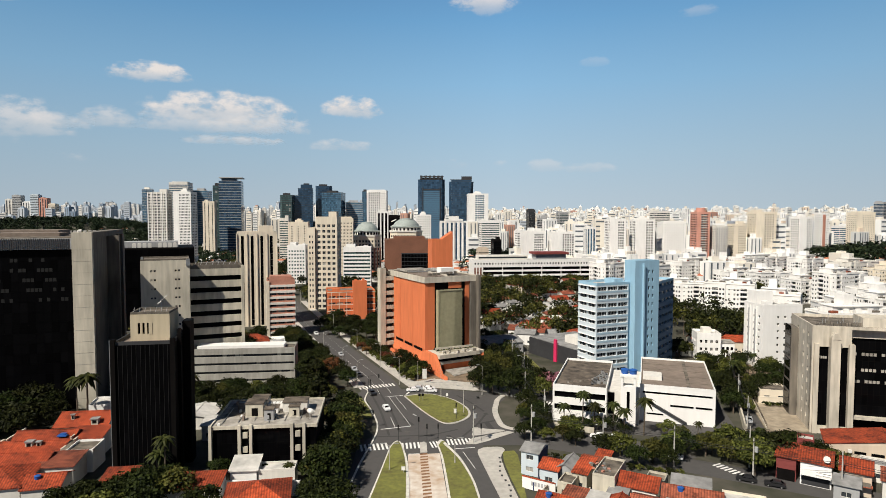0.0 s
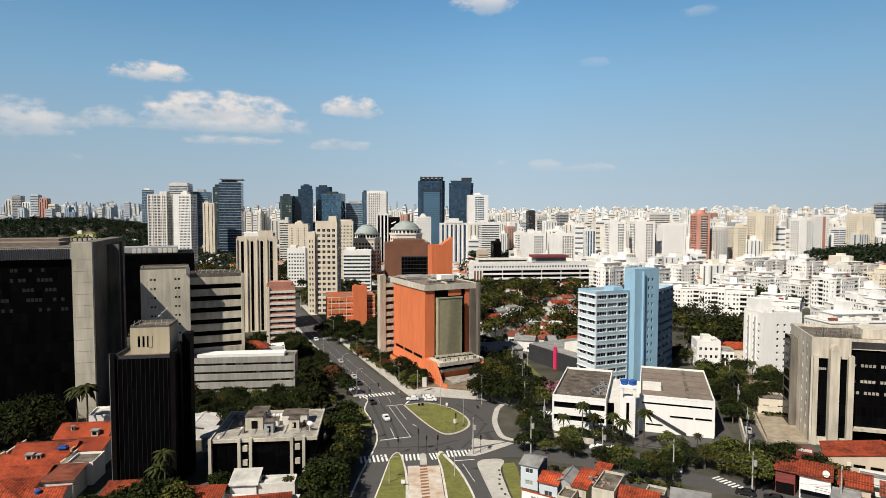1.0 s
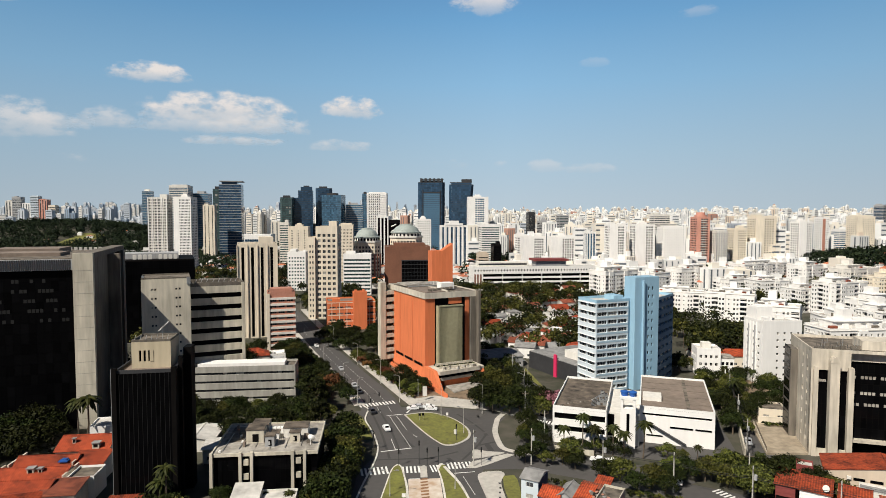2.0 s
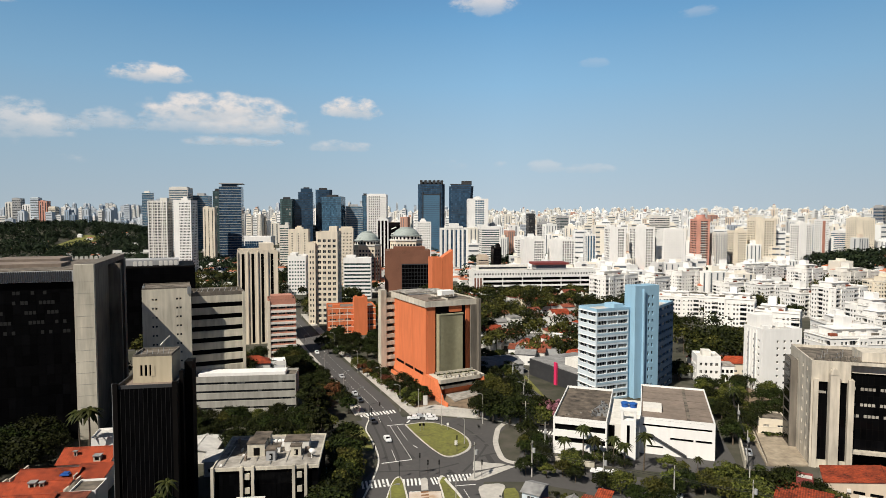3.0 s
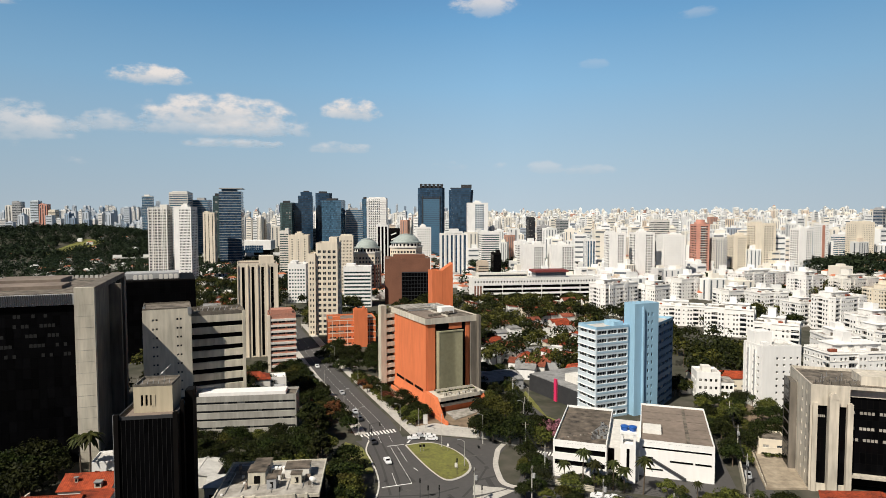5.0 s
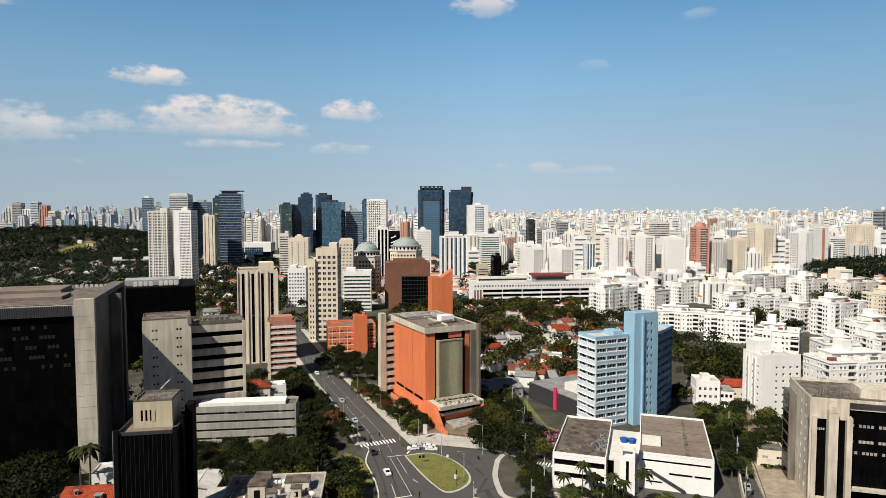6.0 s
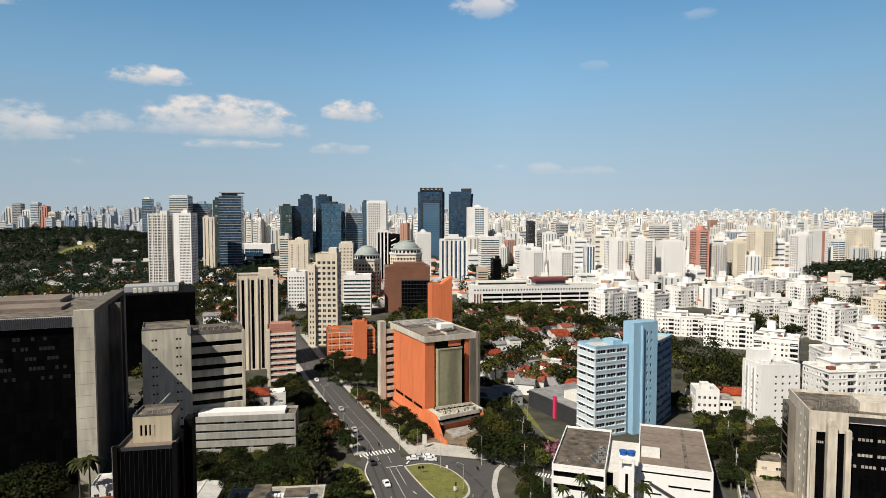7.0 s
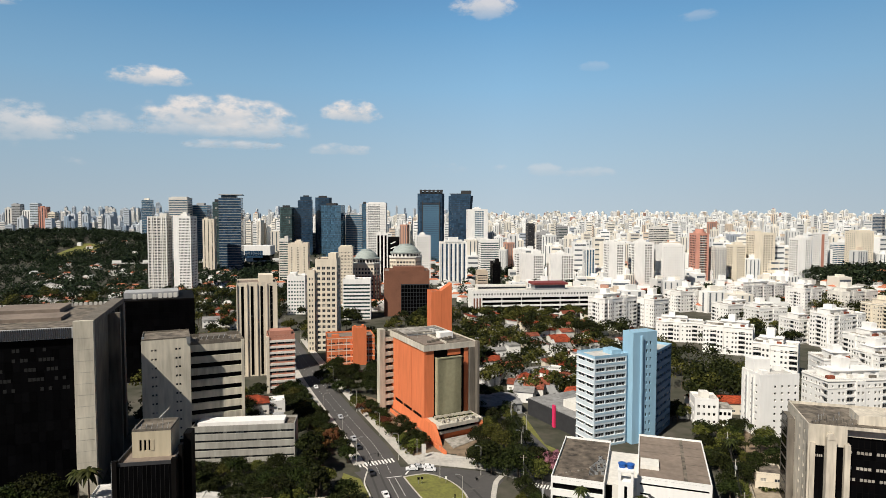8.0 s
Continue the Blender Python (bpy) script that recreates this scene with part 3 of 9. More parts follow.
    part("lift_house", MB().box(w * (x0 + 0.15), d * 0.45, h + 3.3, w * (x0 + 0.15) + 4.2, d * 0.8, h + 6.0 + phase % 3), M[wall], t)
    for i in range(4):
        a, b = w * (0.06 + 0.23 * i), d * (0.1 + 0.04 * ((i * 3 + phase) % 4))
        part("roof_box", MB().box(a, b, h + 0.03, a + 1.4 + (i + phase) % 3, b + 1.5, h + 1.5 + 0.3 * (i % 2)), M[("white2", "concrete_dark", "roof_light", "tile_old")[(i + phase) % 4]], t)
    return t

# ---------- ground, roads and pavements ----------
def land(x, y):
    """Height of the ground: level in the near quarter, rising towards the far ridge, with the wooded hill beyond the houses."""
    r = math.hypot(x, y)
    z = 0.018 * max(0.0, r - 1700)
    z = min(z, 52.0)
    hill = 50.0 * math.exp(-(((x + 880) / 330.0) ** 2 + ((y - 1400) / 190.0) ** 2))
    knoll = 15.0 * math.exp(-(((x - 575) / 110.0) ** 2 + ((y - 790) / 90.0) ** 2))
    return z + hill + knoll


def build_ground():
    mb = MB()
    xs = [-4900, -4000, -3200, -2500, -2000, -1600] + list(range(-1300, 1301, 50)) + [1600, 2000, 2500, 3200, 4000, 4900]
    ys = [-4900, -3000, -1500, -800, -400, -100] + list(range(0, 1500, 50)) + [1500, 1700, 1900, 2200, 2600, 3000, 3600, 4300, 4900]
    k = len(ys)
    for a in xs:
        for b in ys:
            mb.v.append((a, b, land(a, b)))
    for i in range(len(xs) - 1):
        for j in range(k - 1):
            mb.f.append((i * k + j, (i + 1) * k + j, (i + 1) * k + j + 1, i * k + j + 1))
            mb.m.append(0)
    ob = single("ground", mb, M["ground"], "mottled brown and green town ground reaching the horizon", "ground", "structure")
    for q in ob.data.polygons:
        q.use_smooth = True


build_ground()


def ribbon(pts, width, z):
    """Left and right edges of a strip along a centre line."""
    left, right = [], []
    for i, p in enumerate(pts):
        a = Vector(pts[max(0, i - 1)])
        b = Vector(pts[min(len(pts) - 1, i + 1)])
        d = (b - a).normalized()
        n = Vector((-d.y, d.x))
        w = width[i] if isinstance(width, (list, tuple)) else width
        left.append((p[0] + n.x * w / 2, p[1] + n.y * w / 2, z))
        right.append((p[0] - n.x * w / 2, p[1] - n.y * w / 2, z))
    return left, right


def smooth(pts, n=6):
    """A curve through the points."""
    out = []
    P = [Vector(p) for p in pts]
    for i in range(len(P) - 1):
        p0, p1, p2, p3 = P[max(0, i - 1)], P[i], P[i + 1], P[min(len(P) - 1, i + 2)]
        for k in range(n):
            t = k / n
            out.append(tuple(0.5 * (2 * p1 + (p2 - p0) * t + (2 * p0 - 5 * p1 + 4 * p2 - p3) * t * t + (3 * p1 - p0 - 3 * p2 + p3) * t ** 3)))
    out.append(tuple(P[-1]))
    return out


def strip(name, pts, width, z0, z1, material, label, category, kind="structure"):
    l, r = ribbon(pts, width, z1)
    mb = MB()
    for i in range(len(l) - 1):
        mb.face([r[i], r[i + 1], l[i + 1], l[i]])
        for a, b in ((l[i], l[i + 1]), (r[i + 1], r[i])):
            mb.face([a, b, (b[0], b[1], z0), (a[0], a[1], z0)])
    return single(name, mb, M[material], label, category, kind)


def slab(name, poly, z0, z1, material, label, category, kind="structure"):
    return single(name, MB().prism(poly, z0, z1), M[material], label, category, kind)


STREET = smooth([(-18, 198), (-26, 224), (-39, 254), (-60, 303), (-84, 363), (-111, 432), (-150, 530), (-196, 650)])
strip("road", STREET, 14.0, 0.0, 0.03, "asphalt", "dark asphalt city street with lane dashes", "road")
JUNCTION = [(-30, 206), (-25, 198), (-22.2, 190), (-18.8, 177), (-18.6, 167), (-22, 156), (-21, 120), (-19, 60), (24, 60), (14, 127), (9.5, 153), (11, 158), (22, 158), (38, 151), (57, 143), (62, 149), (42, 160), (25, 168),
            (19, 172), (17, 180), (16.5, 190), (21, 200), (18, 206), (0, 210), (-11, 211)]
slab("road", JUNCTION, 0.0, 0.035, "asphalt", "worn asphalt road junction with white markings", "road")
strip("road", smooth([(38, 155), (58, 146), (80, 134), (110, 117), (150, 95)]), 9.0, 0.0, 0.03, "asphalt", "asphalt side street with parked cars", "road")
strip("road", smooth([(78, 136), (88, 165), (99, 196), (108, 222), (120, 256)]), 7.5, 0.0, 0.025, "asphalt", "narrow asphalt lane beside walls", "road")
strip("road", smooth([(23, 164), (28, 180), (32, 195), (36, 222), (34, 248), (27, 272), (14, 292)]), 8.0, 0.0, 0.028, "asphalt", "curving asphalt street beside a grass verge", "road")
strip("road", smooth([(-190, 310), (-120, 338), (-72, 356), (-10, 380), (60, 410), (140, 450)]), 9.0, 0.0, 0.026, "asphalt", "asphalt cross street", "road")

# pavements with kerbs, raised a hand's width
strip("pavement", smooth([(-9.5, 213), (-16.5, 229), (-29, 258), (-49.5, 306), (-73.5, 366), (-100, 435)]), 4.2, 0.0, 0.17, "pavement", "pale concrete pavement with a kerb", "pavement")
strip("pavement", smooth([(-29, 212), (-35, 228), (-47.5, 257), (-68, 305), (-92, 365), (-118, 434)]), 4.0, 0.0, 0.17, "pavement", "pale concrete pavement with a kerb", "pavement")
slab("pavement", [(-12, 213), (-2, 212), (18, 207), (24, 201), (30, 204), (22, 214), (4, 221), (-3, 224), (-12, 219)], 0.0, 0.16, "pavement", "wide pale pavement corner", "pavement")
slab("pavement", smooth([(10.7, 156.0), (14.8, 156.6), (16.2, 154.8), (15.1, 151.2), (14.8, 147.3), (15.4, 137.7), (16.4, 127.8), (18.0, 112), (20, 90)]) + smooth([(16.6, 90), (14.6, 112), (12.5, 127.8), (11.5, 134.7), (10.2, 144.2), (9.2, 152.1), (9.4, 154.6)]), 0.0, 0.17, "pavement", "broad pale concrete pavement", "pavement")
strip("pavement", smooth([(20.6, 203), (18.4, 198.5), (17.4, 193.5), (16.4, 186.3), (16.6, 178.3), (17.6, 172.6), (20.9, 169.9), (25, 168.6)]), 1.7, 0.0, 0.17, "pavement", "pale kerbed pavement at the corner", "pavement")
strip("kerb", smooth([(-28.0, 212), (-25.6, 208), (-25.6, 203), (-25.2, 196.6), (-22.3, 187.7), (-19.6, 178.3), (-18.3, 169.8), (-18.6, 160), (-20, 145), (-21, 120), (-21, 90)]), 0.45, 0.0, 0.19, "kerb", "pale concrete kerb along the road", "kerb")
slab("traffic_island", [(6.3, 158.9), (9.0, 158.7), (12.4, 161.0), (20.2, 167.6), (18.4, 168.6), (8.2, 163.0)], 0.0, 0.1, "pavement", "slender pale paved traffic island with a crossing", "traffic island")
slab("traffic_island", smooth([(8.6, 167.6), (8.9, 171.4), (12.8, 170.2), (17.8, 169.0), (12.6, 166.2), (8.6, 165.0), (8.4, 166.4)], 3), 0.0, 0.14, "pavement", "pale paved traffic island", "traffic island")
ISLAND = smooth([(-12.9, 202.2), (-4.6, 204.6), (3.0, 199.0), (7.8, 190), (8.6, 182), (5.4, 176.2), (1.0, 174.5), (-3.2, 180.4), (-7.9, 190.1), (-12.6, 201.2)], 5)
slab("traffic_island", ISLAND, 0.0, 0.18, "pavement", "grassed traffic island with a pale kerb", "traffic island")


def inside_island(x, y):
    """True on or close to the grassed island."""
    return ((x + 2.2) / 12.5) ** 2 + ((y - 190) / 16.5) ** 2 < 1


inner = [((p[0] + 1.8) * 0.93 - 1.8, (p[1] - 190) * 0.95 + 190) for p in ISLAND]
slab("lawn", inner, 0.181, 0.24, "grass", "mown yellowish green lawn on the traffic island", "lawn")
MEDIAN_L = smooth([(-13.6, 156.4), (-12.9, 159.6), (-11.9, 160.9), (-10.9, 159.6), (-9.6, 154.0), (-8.4, 147.0), (-7.5, 137), (-6.9, 127.6), (-6.3, 110), (-6.0, 90)], 4) + [(-19.0, 90), (-17.2, 110)] + smooth([(-15.6, 127.6), (-14.6, 141), (-13.6, 156.4)], 4)[:-1]
slab("median", MEDIAN_L, 0.0, 0.18, "kerb", "kerbed median strip", "median")
slab("lawn", [(-11.9 + (p[0] + 11.9) * 0.86 + (p[1] - 157) * 0.003, 125 + (p[1] - 125) * 0.975) for p in MEDIAN_L], 0.181, 0.24, "grass", "mown lawn on the median strip", "lawn")
MEDIAN_R = smooth([(-1.4, 158.6), (-0.6, 161.6), (0.4, 161.0), (1.6, 157.9), (4.7, 149.4), (7.2, 137.7), (8.3, 127.6), (9.6, 110), (10.5, 90)], 4) + [(3.4, 90), (2.2, 110)] + smooth([(1.4, 127.6), (0.6, 140), (-0.3, 151.2), (-1.4, 158.6)], 4)[:-1]
slab("median", MEDIAN_R, 0.0, 0.18, "kerb", "kerbed median strip", "median")
slab("lawn", [(p[0] + (0.55 if p[0] < 0.5 + (161 - p[1]) * 0.105 else -0.5), 125 + (p[1] - 125) * 0.965) for p in MEDIAN_R], 0.181, 0.24, "grass", "mown lawn on the median strip", "lawn")
slab("bus_lane", [(-8.6, 151.6), (-0.5, 152.4), (0.4, 140), (1.3, 127.6), (2.0, 90), (-6.2, 90), (-6.9, 127.6), (-7.7, 140)], 0.0, 0.06, "lane", "pale reddish concrete bus lanes", "road")
slab("median", [(-5.9, 159.4), (-4.8, 160.2), (-4.1, 159.2), (-3.7, 152.9), (-5.5, 152.7)], 0.0, 0.2, "pavement", "small kerbed nose of the central strip", "median")
hatch = MB()
for i in range(34):
    y = 151.6 - i * 1.7
    c = -4.6 + (151.6 - y) * 0.068
    hatch.prism([(c - 0.95, y - 0.45), (c + 0.95, y), (c + 0.95, y + 0.85), (c - 0.95, y + 0.4)], 0.06, 0.068)
single("road_marking", hatch, M["paint_rust"], "rust brown hatched bars between the bus lanes", "road marking", "structure")
slab("lawn", [(15.6, 153.6), (18.6, 154.2), (19.2, 151.2), (19.0, 141.7), (18.4, 133.4), (18.2, 127.6), (16.9, 127.8), (15.9, 137.7), (15.3, 147.3)], 0.0, 0.12, "grass", "green verge beside the pavement", "lawn")
slab("lawn", [(-33.5, 205), (-27, 200), (-23.5, 191), (-21, 180), (-27, 178), (-33, 190)], 0.0, 0.13, "grass", "mown verge at the street corner", "lawn")
slab("lawn", [(40, 232), (52, 214), (47, 208), (43, 216), (33.5, 258), (36.5, 266)], 0.0, 0.13, "grass", "sunlit grass verge below the dark hall", "lawn")
slab("lawn", [(-45, 244), (-49.5, 252), (-54, 249), (-48, 240)], 0.0, 0.18, "grass", "small patch of grass beside the pavement", "lawn")
slab("yard", [(-12, 219), (-3, 223), (6, 222), (2, 214), (16, 212), (26, 222), (26, 250), (14, 262), (0, 236), (-20, 280), (-42, 300), (-33, 272)], 0.0, 0.06, "earth", "dry earth garden round the orange office", "yard")
slab("yard", [(91, 168), (104, 168), (110, 190), (104, 203), (97, 187)], 0.0, 0.5, "paving_tan", "tan paved terrace beside the concrete office", "yard")
slab("yard", [(99.5, 194), (112, 194), (126, 216), (130, 246), (112, 246), (104, 214)], 0.0, 0.2, "earth", "dry earth yard behind the concrete office", "yard")
slab("yard", [(30, 171), (57, 159), (64, 150), (60, 148), (42, 159), (30, 165)], 0.0, 0.03, "asphalt", "asphalt parking strip before the white building", "yard")
slab("yard", [(32, 172), (80, 158), (84, 172), (94, 212), (46, 214)], 0.0, 0.05, "asphalt", "worn asphalt forecourt of the white building", "yard")

# repairs and wear in the asphalt
pr = random.Random(3)
for i in range(26):
    px_, py_ = pr.uniform(-17, 14), pr.uniform(161, 206)
    if inside_island(px_, py_):
        continue
    a_ = radians(pr.choice([108, 18, 60]) + pr.uniform(-10, 10))
    l_, w_ = pr.uniform(1.5, 6.5), pr.uniform(0.5, 1.8)
    c_, s_ = math.cos(a_), math.sin(a_)
    slab("road_patch", [(px_ + u * l_ * c_ - v * w_ * s_, py_ + u * l_ * s_ + v * w_ * c_) for u, v in ((-0.5, -0.5), (0.5, -0.4), (0.45, 0.5), (-0.5, 0.45))], 0.034, 0.041, "asphalt_dark" if i % 3 else "asphalt_pale", "darker repaired patch in the asphalt" if i % 3 else "paler worn patch in the asphalt", "road patch")
for i, (x0_, y0_, x1_, y1_) in enumerate(((-14.5, 165, -24.5, 206), (-11.6, 168, -22.0, 208), (-6.5, 164, 4.5, 170), (5.5, 164, 13.5, 184), (13.0, 186, 5.0, 203), (-19, 164, -2, 165.5))):
    strip("road_patch", smooth([(x0_, y0_), ((x0_ + x1_) / 2 + 0.6, (y0_ + y1_) / 2), (x1_, y1_)]), 0.7, 0.03, 0.0385, "asphalt_dark", "dark tyre track worn into the asphalt", "road patch")

# road markings
def bars(rects, name, label):
    mb = MB()
    for poly in rects:
        mb.prism(poly, 0.035, 0.047)
    return single(name, mb, M["paint"], label, "road marking", "structure")


def bar(x0, y0, x1, y1, w):
    d = Vector((x1 - x0, y1 - y0)).normalized()
    n = Vector((-d.y, d.x)) * (w / 2)
    return [(x0 - n.x, y0 - n.y), (x1 - n.x, y1 - n.y), (x1 + n.x, y1 + n.y), (x0 + n.x, y0 + n.y)]


def zebra(x0, y0, x1, y1, length, n):
    d = Vector((x1 - x0, y1 - y0))
    u = d.normalized()
    v = Vector((-u.y, u.x)) * (length / 2)
    out = []
    for i in range(n):
        c = Vector((x0, y0)) + d * ((i + 0.5) / n)
        out.append(bar(c.x - v.x, c.y - v.y, c.x + v.x, c.y + v.y, d.length / n * 0.5))
    return bars(out, "zebra_crossing", "white zebra crossing on asphalt")


zebra(-21.5, 155.8, -14, 157.5, 4.6, 7)
zebra(-10.8, 157.4, -5.6, 158.0, 4.2, 5)
zebra(-3.2, 158.2, -0.6, 158.8, 4.2, 3)
zebra(1.2, 160, 9.2, 161.2, 4.2, 8)
zebra(-29.5, 211.5, -17, 216.5, 3.6, 11)
zebra(29.5, 196.5, 37, 193.5, 3.0, 8)
zebra(66.6, 146.0, 70.6, 138.4, 2.6, 8)
lanes = []
for i in range(2, len(STREET) - 8):
    a, b = Vector(STREET[i]), Vector(STREET[i + 1])
    n = Vector((-(b - a).y, (b - a).x)).normalized()
    for k in range(2):
        s = a + (b - a) * (k * 0.5)
        e = s + (b - a).normalized() * 1.5
        for off in (-2.6, 1.2):
            lanes.append(bar(s.x + n.x * off, s.y + n.y * off, e.x + n.x * off, e.y + n.y * off, 0.11))
bars(lanes, "lane_marking", "white dashed lane lines along the street")
bars([bar(-17.4, 169.9, -8.9, 172.7, 0.38), bar(-18.7, 201.2, -13.3, 202.9, 0.34), bar(-13.4, 171.6, -15.4, 180, 0.13), bar(-9.0, 172.9, -17.6, 200.6, 0.11), bar(-11.2, 188, -15.4, 201.0, 0.12),
      bar(-12.2, 204, -10.6, 209.5, 0.6), bar(-8.4, 151.9, -5.7, 152.1, 0.3), bar(3.2, 155.4, 8.6, 156.4, 0.3), bar(5.4, 153.6, 8.0, 143, 0.12), bar(-9, 183.5, -7.6, 181.5, 0.2)], "lane_marking", "white stop and lane lines at the junction")

# ---------- the orange office building ----------
def window_at(t, pos, ang, w, h, glass="glass", frame_mat="white2", bars_n=1, name="window"):
    return part(name, window_mesh(w, h, glass, frame_mat, bars_n), None, t, at=Matrix.Translation(pos) @ pose(0, 0, 0, 0, 0, ang))


def build_orange_office():
    t = thing("office_building", -6.9, 243.9, 0, 26, "orange rendered office block with concrete cornice and olive louvres", "building")
    L, W, H = 40.0, 23.5, 33.6
    # left long wall, in three tall panels with narrow grooves
    boxes("wall_panel", [(0, i * L / 3 + 0.12, 6.2, 0.8, (i + 1) * L / 3 - 0.12, H) for i in range(3)], M["orange"], t)
    part("wall", MB().box(0.15, 0.52, 0, W - 0.6, L - 0.5, H - 0.03), M["orange"], t)
    # front: two orange piers, the shade between them put in as a near-black sheet
    boxes("pier", [(0.82, 0.0, 5, 4.2, 0.5, H), (18.2, 0.0, 5, 20.0, 0.5, H)], M["orange"], t)
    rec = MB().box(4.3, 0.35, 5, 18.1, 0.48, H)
    part("recess", rec, M["dark"], t, "near-black sheet giving the shade behind the louvres")
    cor = MB()
    cor.box(-0.5, -0.6, H, W + 0.5, L + 0.3, H + 1.9)
    part("cornice", cor, M["cornice"], t, "pale weathered concrete cornice")
    rf = MB()
    roof_slab(rf, -0.45, -0.55, W + 0.45, L + 0.25, H + 1.91, 0.45, 0.3)
    part("roof", rf, [M["cornice"], M["roof"]], t)
    part("pier", MB().box(10.5, 0.0, H - 2.6, 16.4, 0.34, H), M["orange"], t)
    # stair tower of raw concrete at the far end of the long wall
    part("stair_tower", MB().box(-6.6, L - 6.0, 0, -4.0, L - 2.2, H + 3.6), M["concrete"], t, "raw concrete stair tower")
    part("stair_back_wall", MB().box(-4.0, L - 2.4, 0, -0.02, L - 2.0, H + 2.0), M["concrete_dark"], t)
    boxes("landing", [(-3.98, L - 5.8, 2.4 + i * 3.25, -0.02, L - 2.42, 4.15 + i * 3.25) for i in range(10)], M["concrete"], t)
    # concrete fin at the right end, its shade put into a darker concrete
    boxes("fin", [(20.2, -0.9, 0, W - 0.56, -0.1, H - 0.02), (W - 0.55, -2.9, 0, W + 0.4, -0.62, H + 2.6), (W - 0.55, -0.62, 0, W + 0.4, L * 0.4, H - 0.02)], M["concrete_dark"], t, "concrete end wall with shade in its dark tone")
    # louvre box: fine vertical blades in a frame
    fr = MB()
    fr.box(4.9, -2.0, 6.8, 5.4, 0.3, 30.6)
    fr.box(5.4, -1.2, 6.7, 16.0, -1.1, 30.2)
    lou = part("louvre_screen", fr, M["louvre"], t, "olive metal louvre screen")
    blade = MB().prism([(0, 0), (0.05, -0.7), (0.17, -0.75), (0.26, 0)], 0, 23.6).build("blade", M["louvre"])
    for i in range(24):
        part("blade", blade, None, lou, at=Matrix.Translation((5.45 + i * 0.44, -1.22, 6.7)))
    part("top_rail", MB().box(5.4, -2.1, 30.2, 16.1, -1.15, 30.7), M["louvre"], lou)
    part("bottom_rail", MB().box(5.4, -2.1, 6.5, 16.1, -1.15, 7.0), M["louvre"], lou)
    # sloping orange plinth along the long wall, growing into a buttress before the entrance
    base = MB()
    base.v += [(-0.8, L - 6.2, 1.2), (-0.02, L - 6.2, 1.2), (-0.02, L - 6.2, 5.4), (-0.8, -0.9, 1.2), (-0.02, -0.9, 1.2), (-0.02, -0.9, 5.4)]
    base.f += [(0, 1, 2), (0, 2, 5, 3), (0, 3, 4, 1), (1, 4, 5, 2), (3, 5, 4)]
    base.m += [0] * 5
    wedge_wall = MB()
    for x in (-1.3, 0.3):
        wedge_wall.v += [(x, -0.85, 0.0), (x, -16.2, 0.0), (x, -15.6, 1.0), (x + 0.35, -9.6, 6.4), (x + 0.35, -0.85, 6.6)]
    wedge_wall.f += [(0, 1, 2, 3, 4), (9, 8, 7, 6, 5)] + [(i, i + 5, (i + 1) % 5 + 5, (i + 1) % 5) for i in range(5)]
    wedge_wall.m += [0] * 7
    part("buttress", wedge_wall, M["orange"], t, "sloping orange buttress beside the entrance")
    part("plinth", base, M["orange"], t, "sloping orange plinth wall")
    low = MB().prism([(-2.7, -23.6), (-1.9, -24.2), (-1.6, -17.0), (-2.2, -16.0), (-2.2, L - 8), (-2.7, L - 8)], 0, 1.5)
    part("low_wall", low, M["orange"], t, "low orange garden wall")
    boxes("vent_slot", [(-0.3, 3 + i * 1.7, 5.6, -0.03, 4.0 + i * 1.7, 6.6) for i in range(18) if i % 6 < 5], M["dark"], t)
    # entrance block with concrete planter terraces
    en = MB()
    en.prism([(4.0, -9.5), (18.5, -8.0), (18.5, -0.7), (1.0, -0.7)], 0, 2.6)
    part("entrance_base", en, M["orange"], t)
    gl = MB().prism([(3.0, -9.4), (18.5, -8.0), (18.5, -0.8), (2.0, -0.8)], 2.6, 5.0)
    part("entrance_glazing", gl, M["glass_black"], t, "dark entrance glazing")
    ter = MB()
    ter.prism([(1.0, -11.6), (21.6, -9.8), (21.2, -0.8), (0.2, -0.8)], 5.0, 6.5)
    part("terrace", ter, M["cornice"], t, "pale concrete terrace slab")
    part("canopy", MB().prism([(1.8, -10.8), (20.4, -9.0), (20.4, -8.1), (1.8, -9.9)], 2.6, 3.6), M["cornice"], t, "pale concrete canopy band")
    part("planter", MB().box(2.6, -7.6, 6.5, 19.6, -7.2, 7.3), M["concrete"], t)
    part("planter", MB().box(2.6, -4.0, 6.5, 19.6, -3.6, 7.8), M["concrete"], t)
    right = MB()
    right.v += [(20.2, -12.6, 0.0), (21.4, -12.6, 0.0), (21.4, -0.8, 0.0), (20.2, -0.8, 0.0), (20.2, -9.6, 6.0), (21.4, -9.6, 6.0), (21.4, -0.8, 6.45), (20.2, -0.8, 6.45)]
    right.f += [(0, 3, 2, 1), (4, 5, 6, 7), (0, 1, 5, 4), (1, 2, 6, 5), (2, 3, 7, 6), (3, 0, 4, 7)]
    right.m += [0] * 6
    part("buttress", right, M["orange"], t, "sloping orange buttress beside the entrance")
    part("forecourt", MB().prism([(3.0, -20.0), (17.0, -15.0), (19.8, -9.0), (4.2, -9.7)], 0, 0.25), M["roof_grey"], t, "grey paved entrance forecourt")
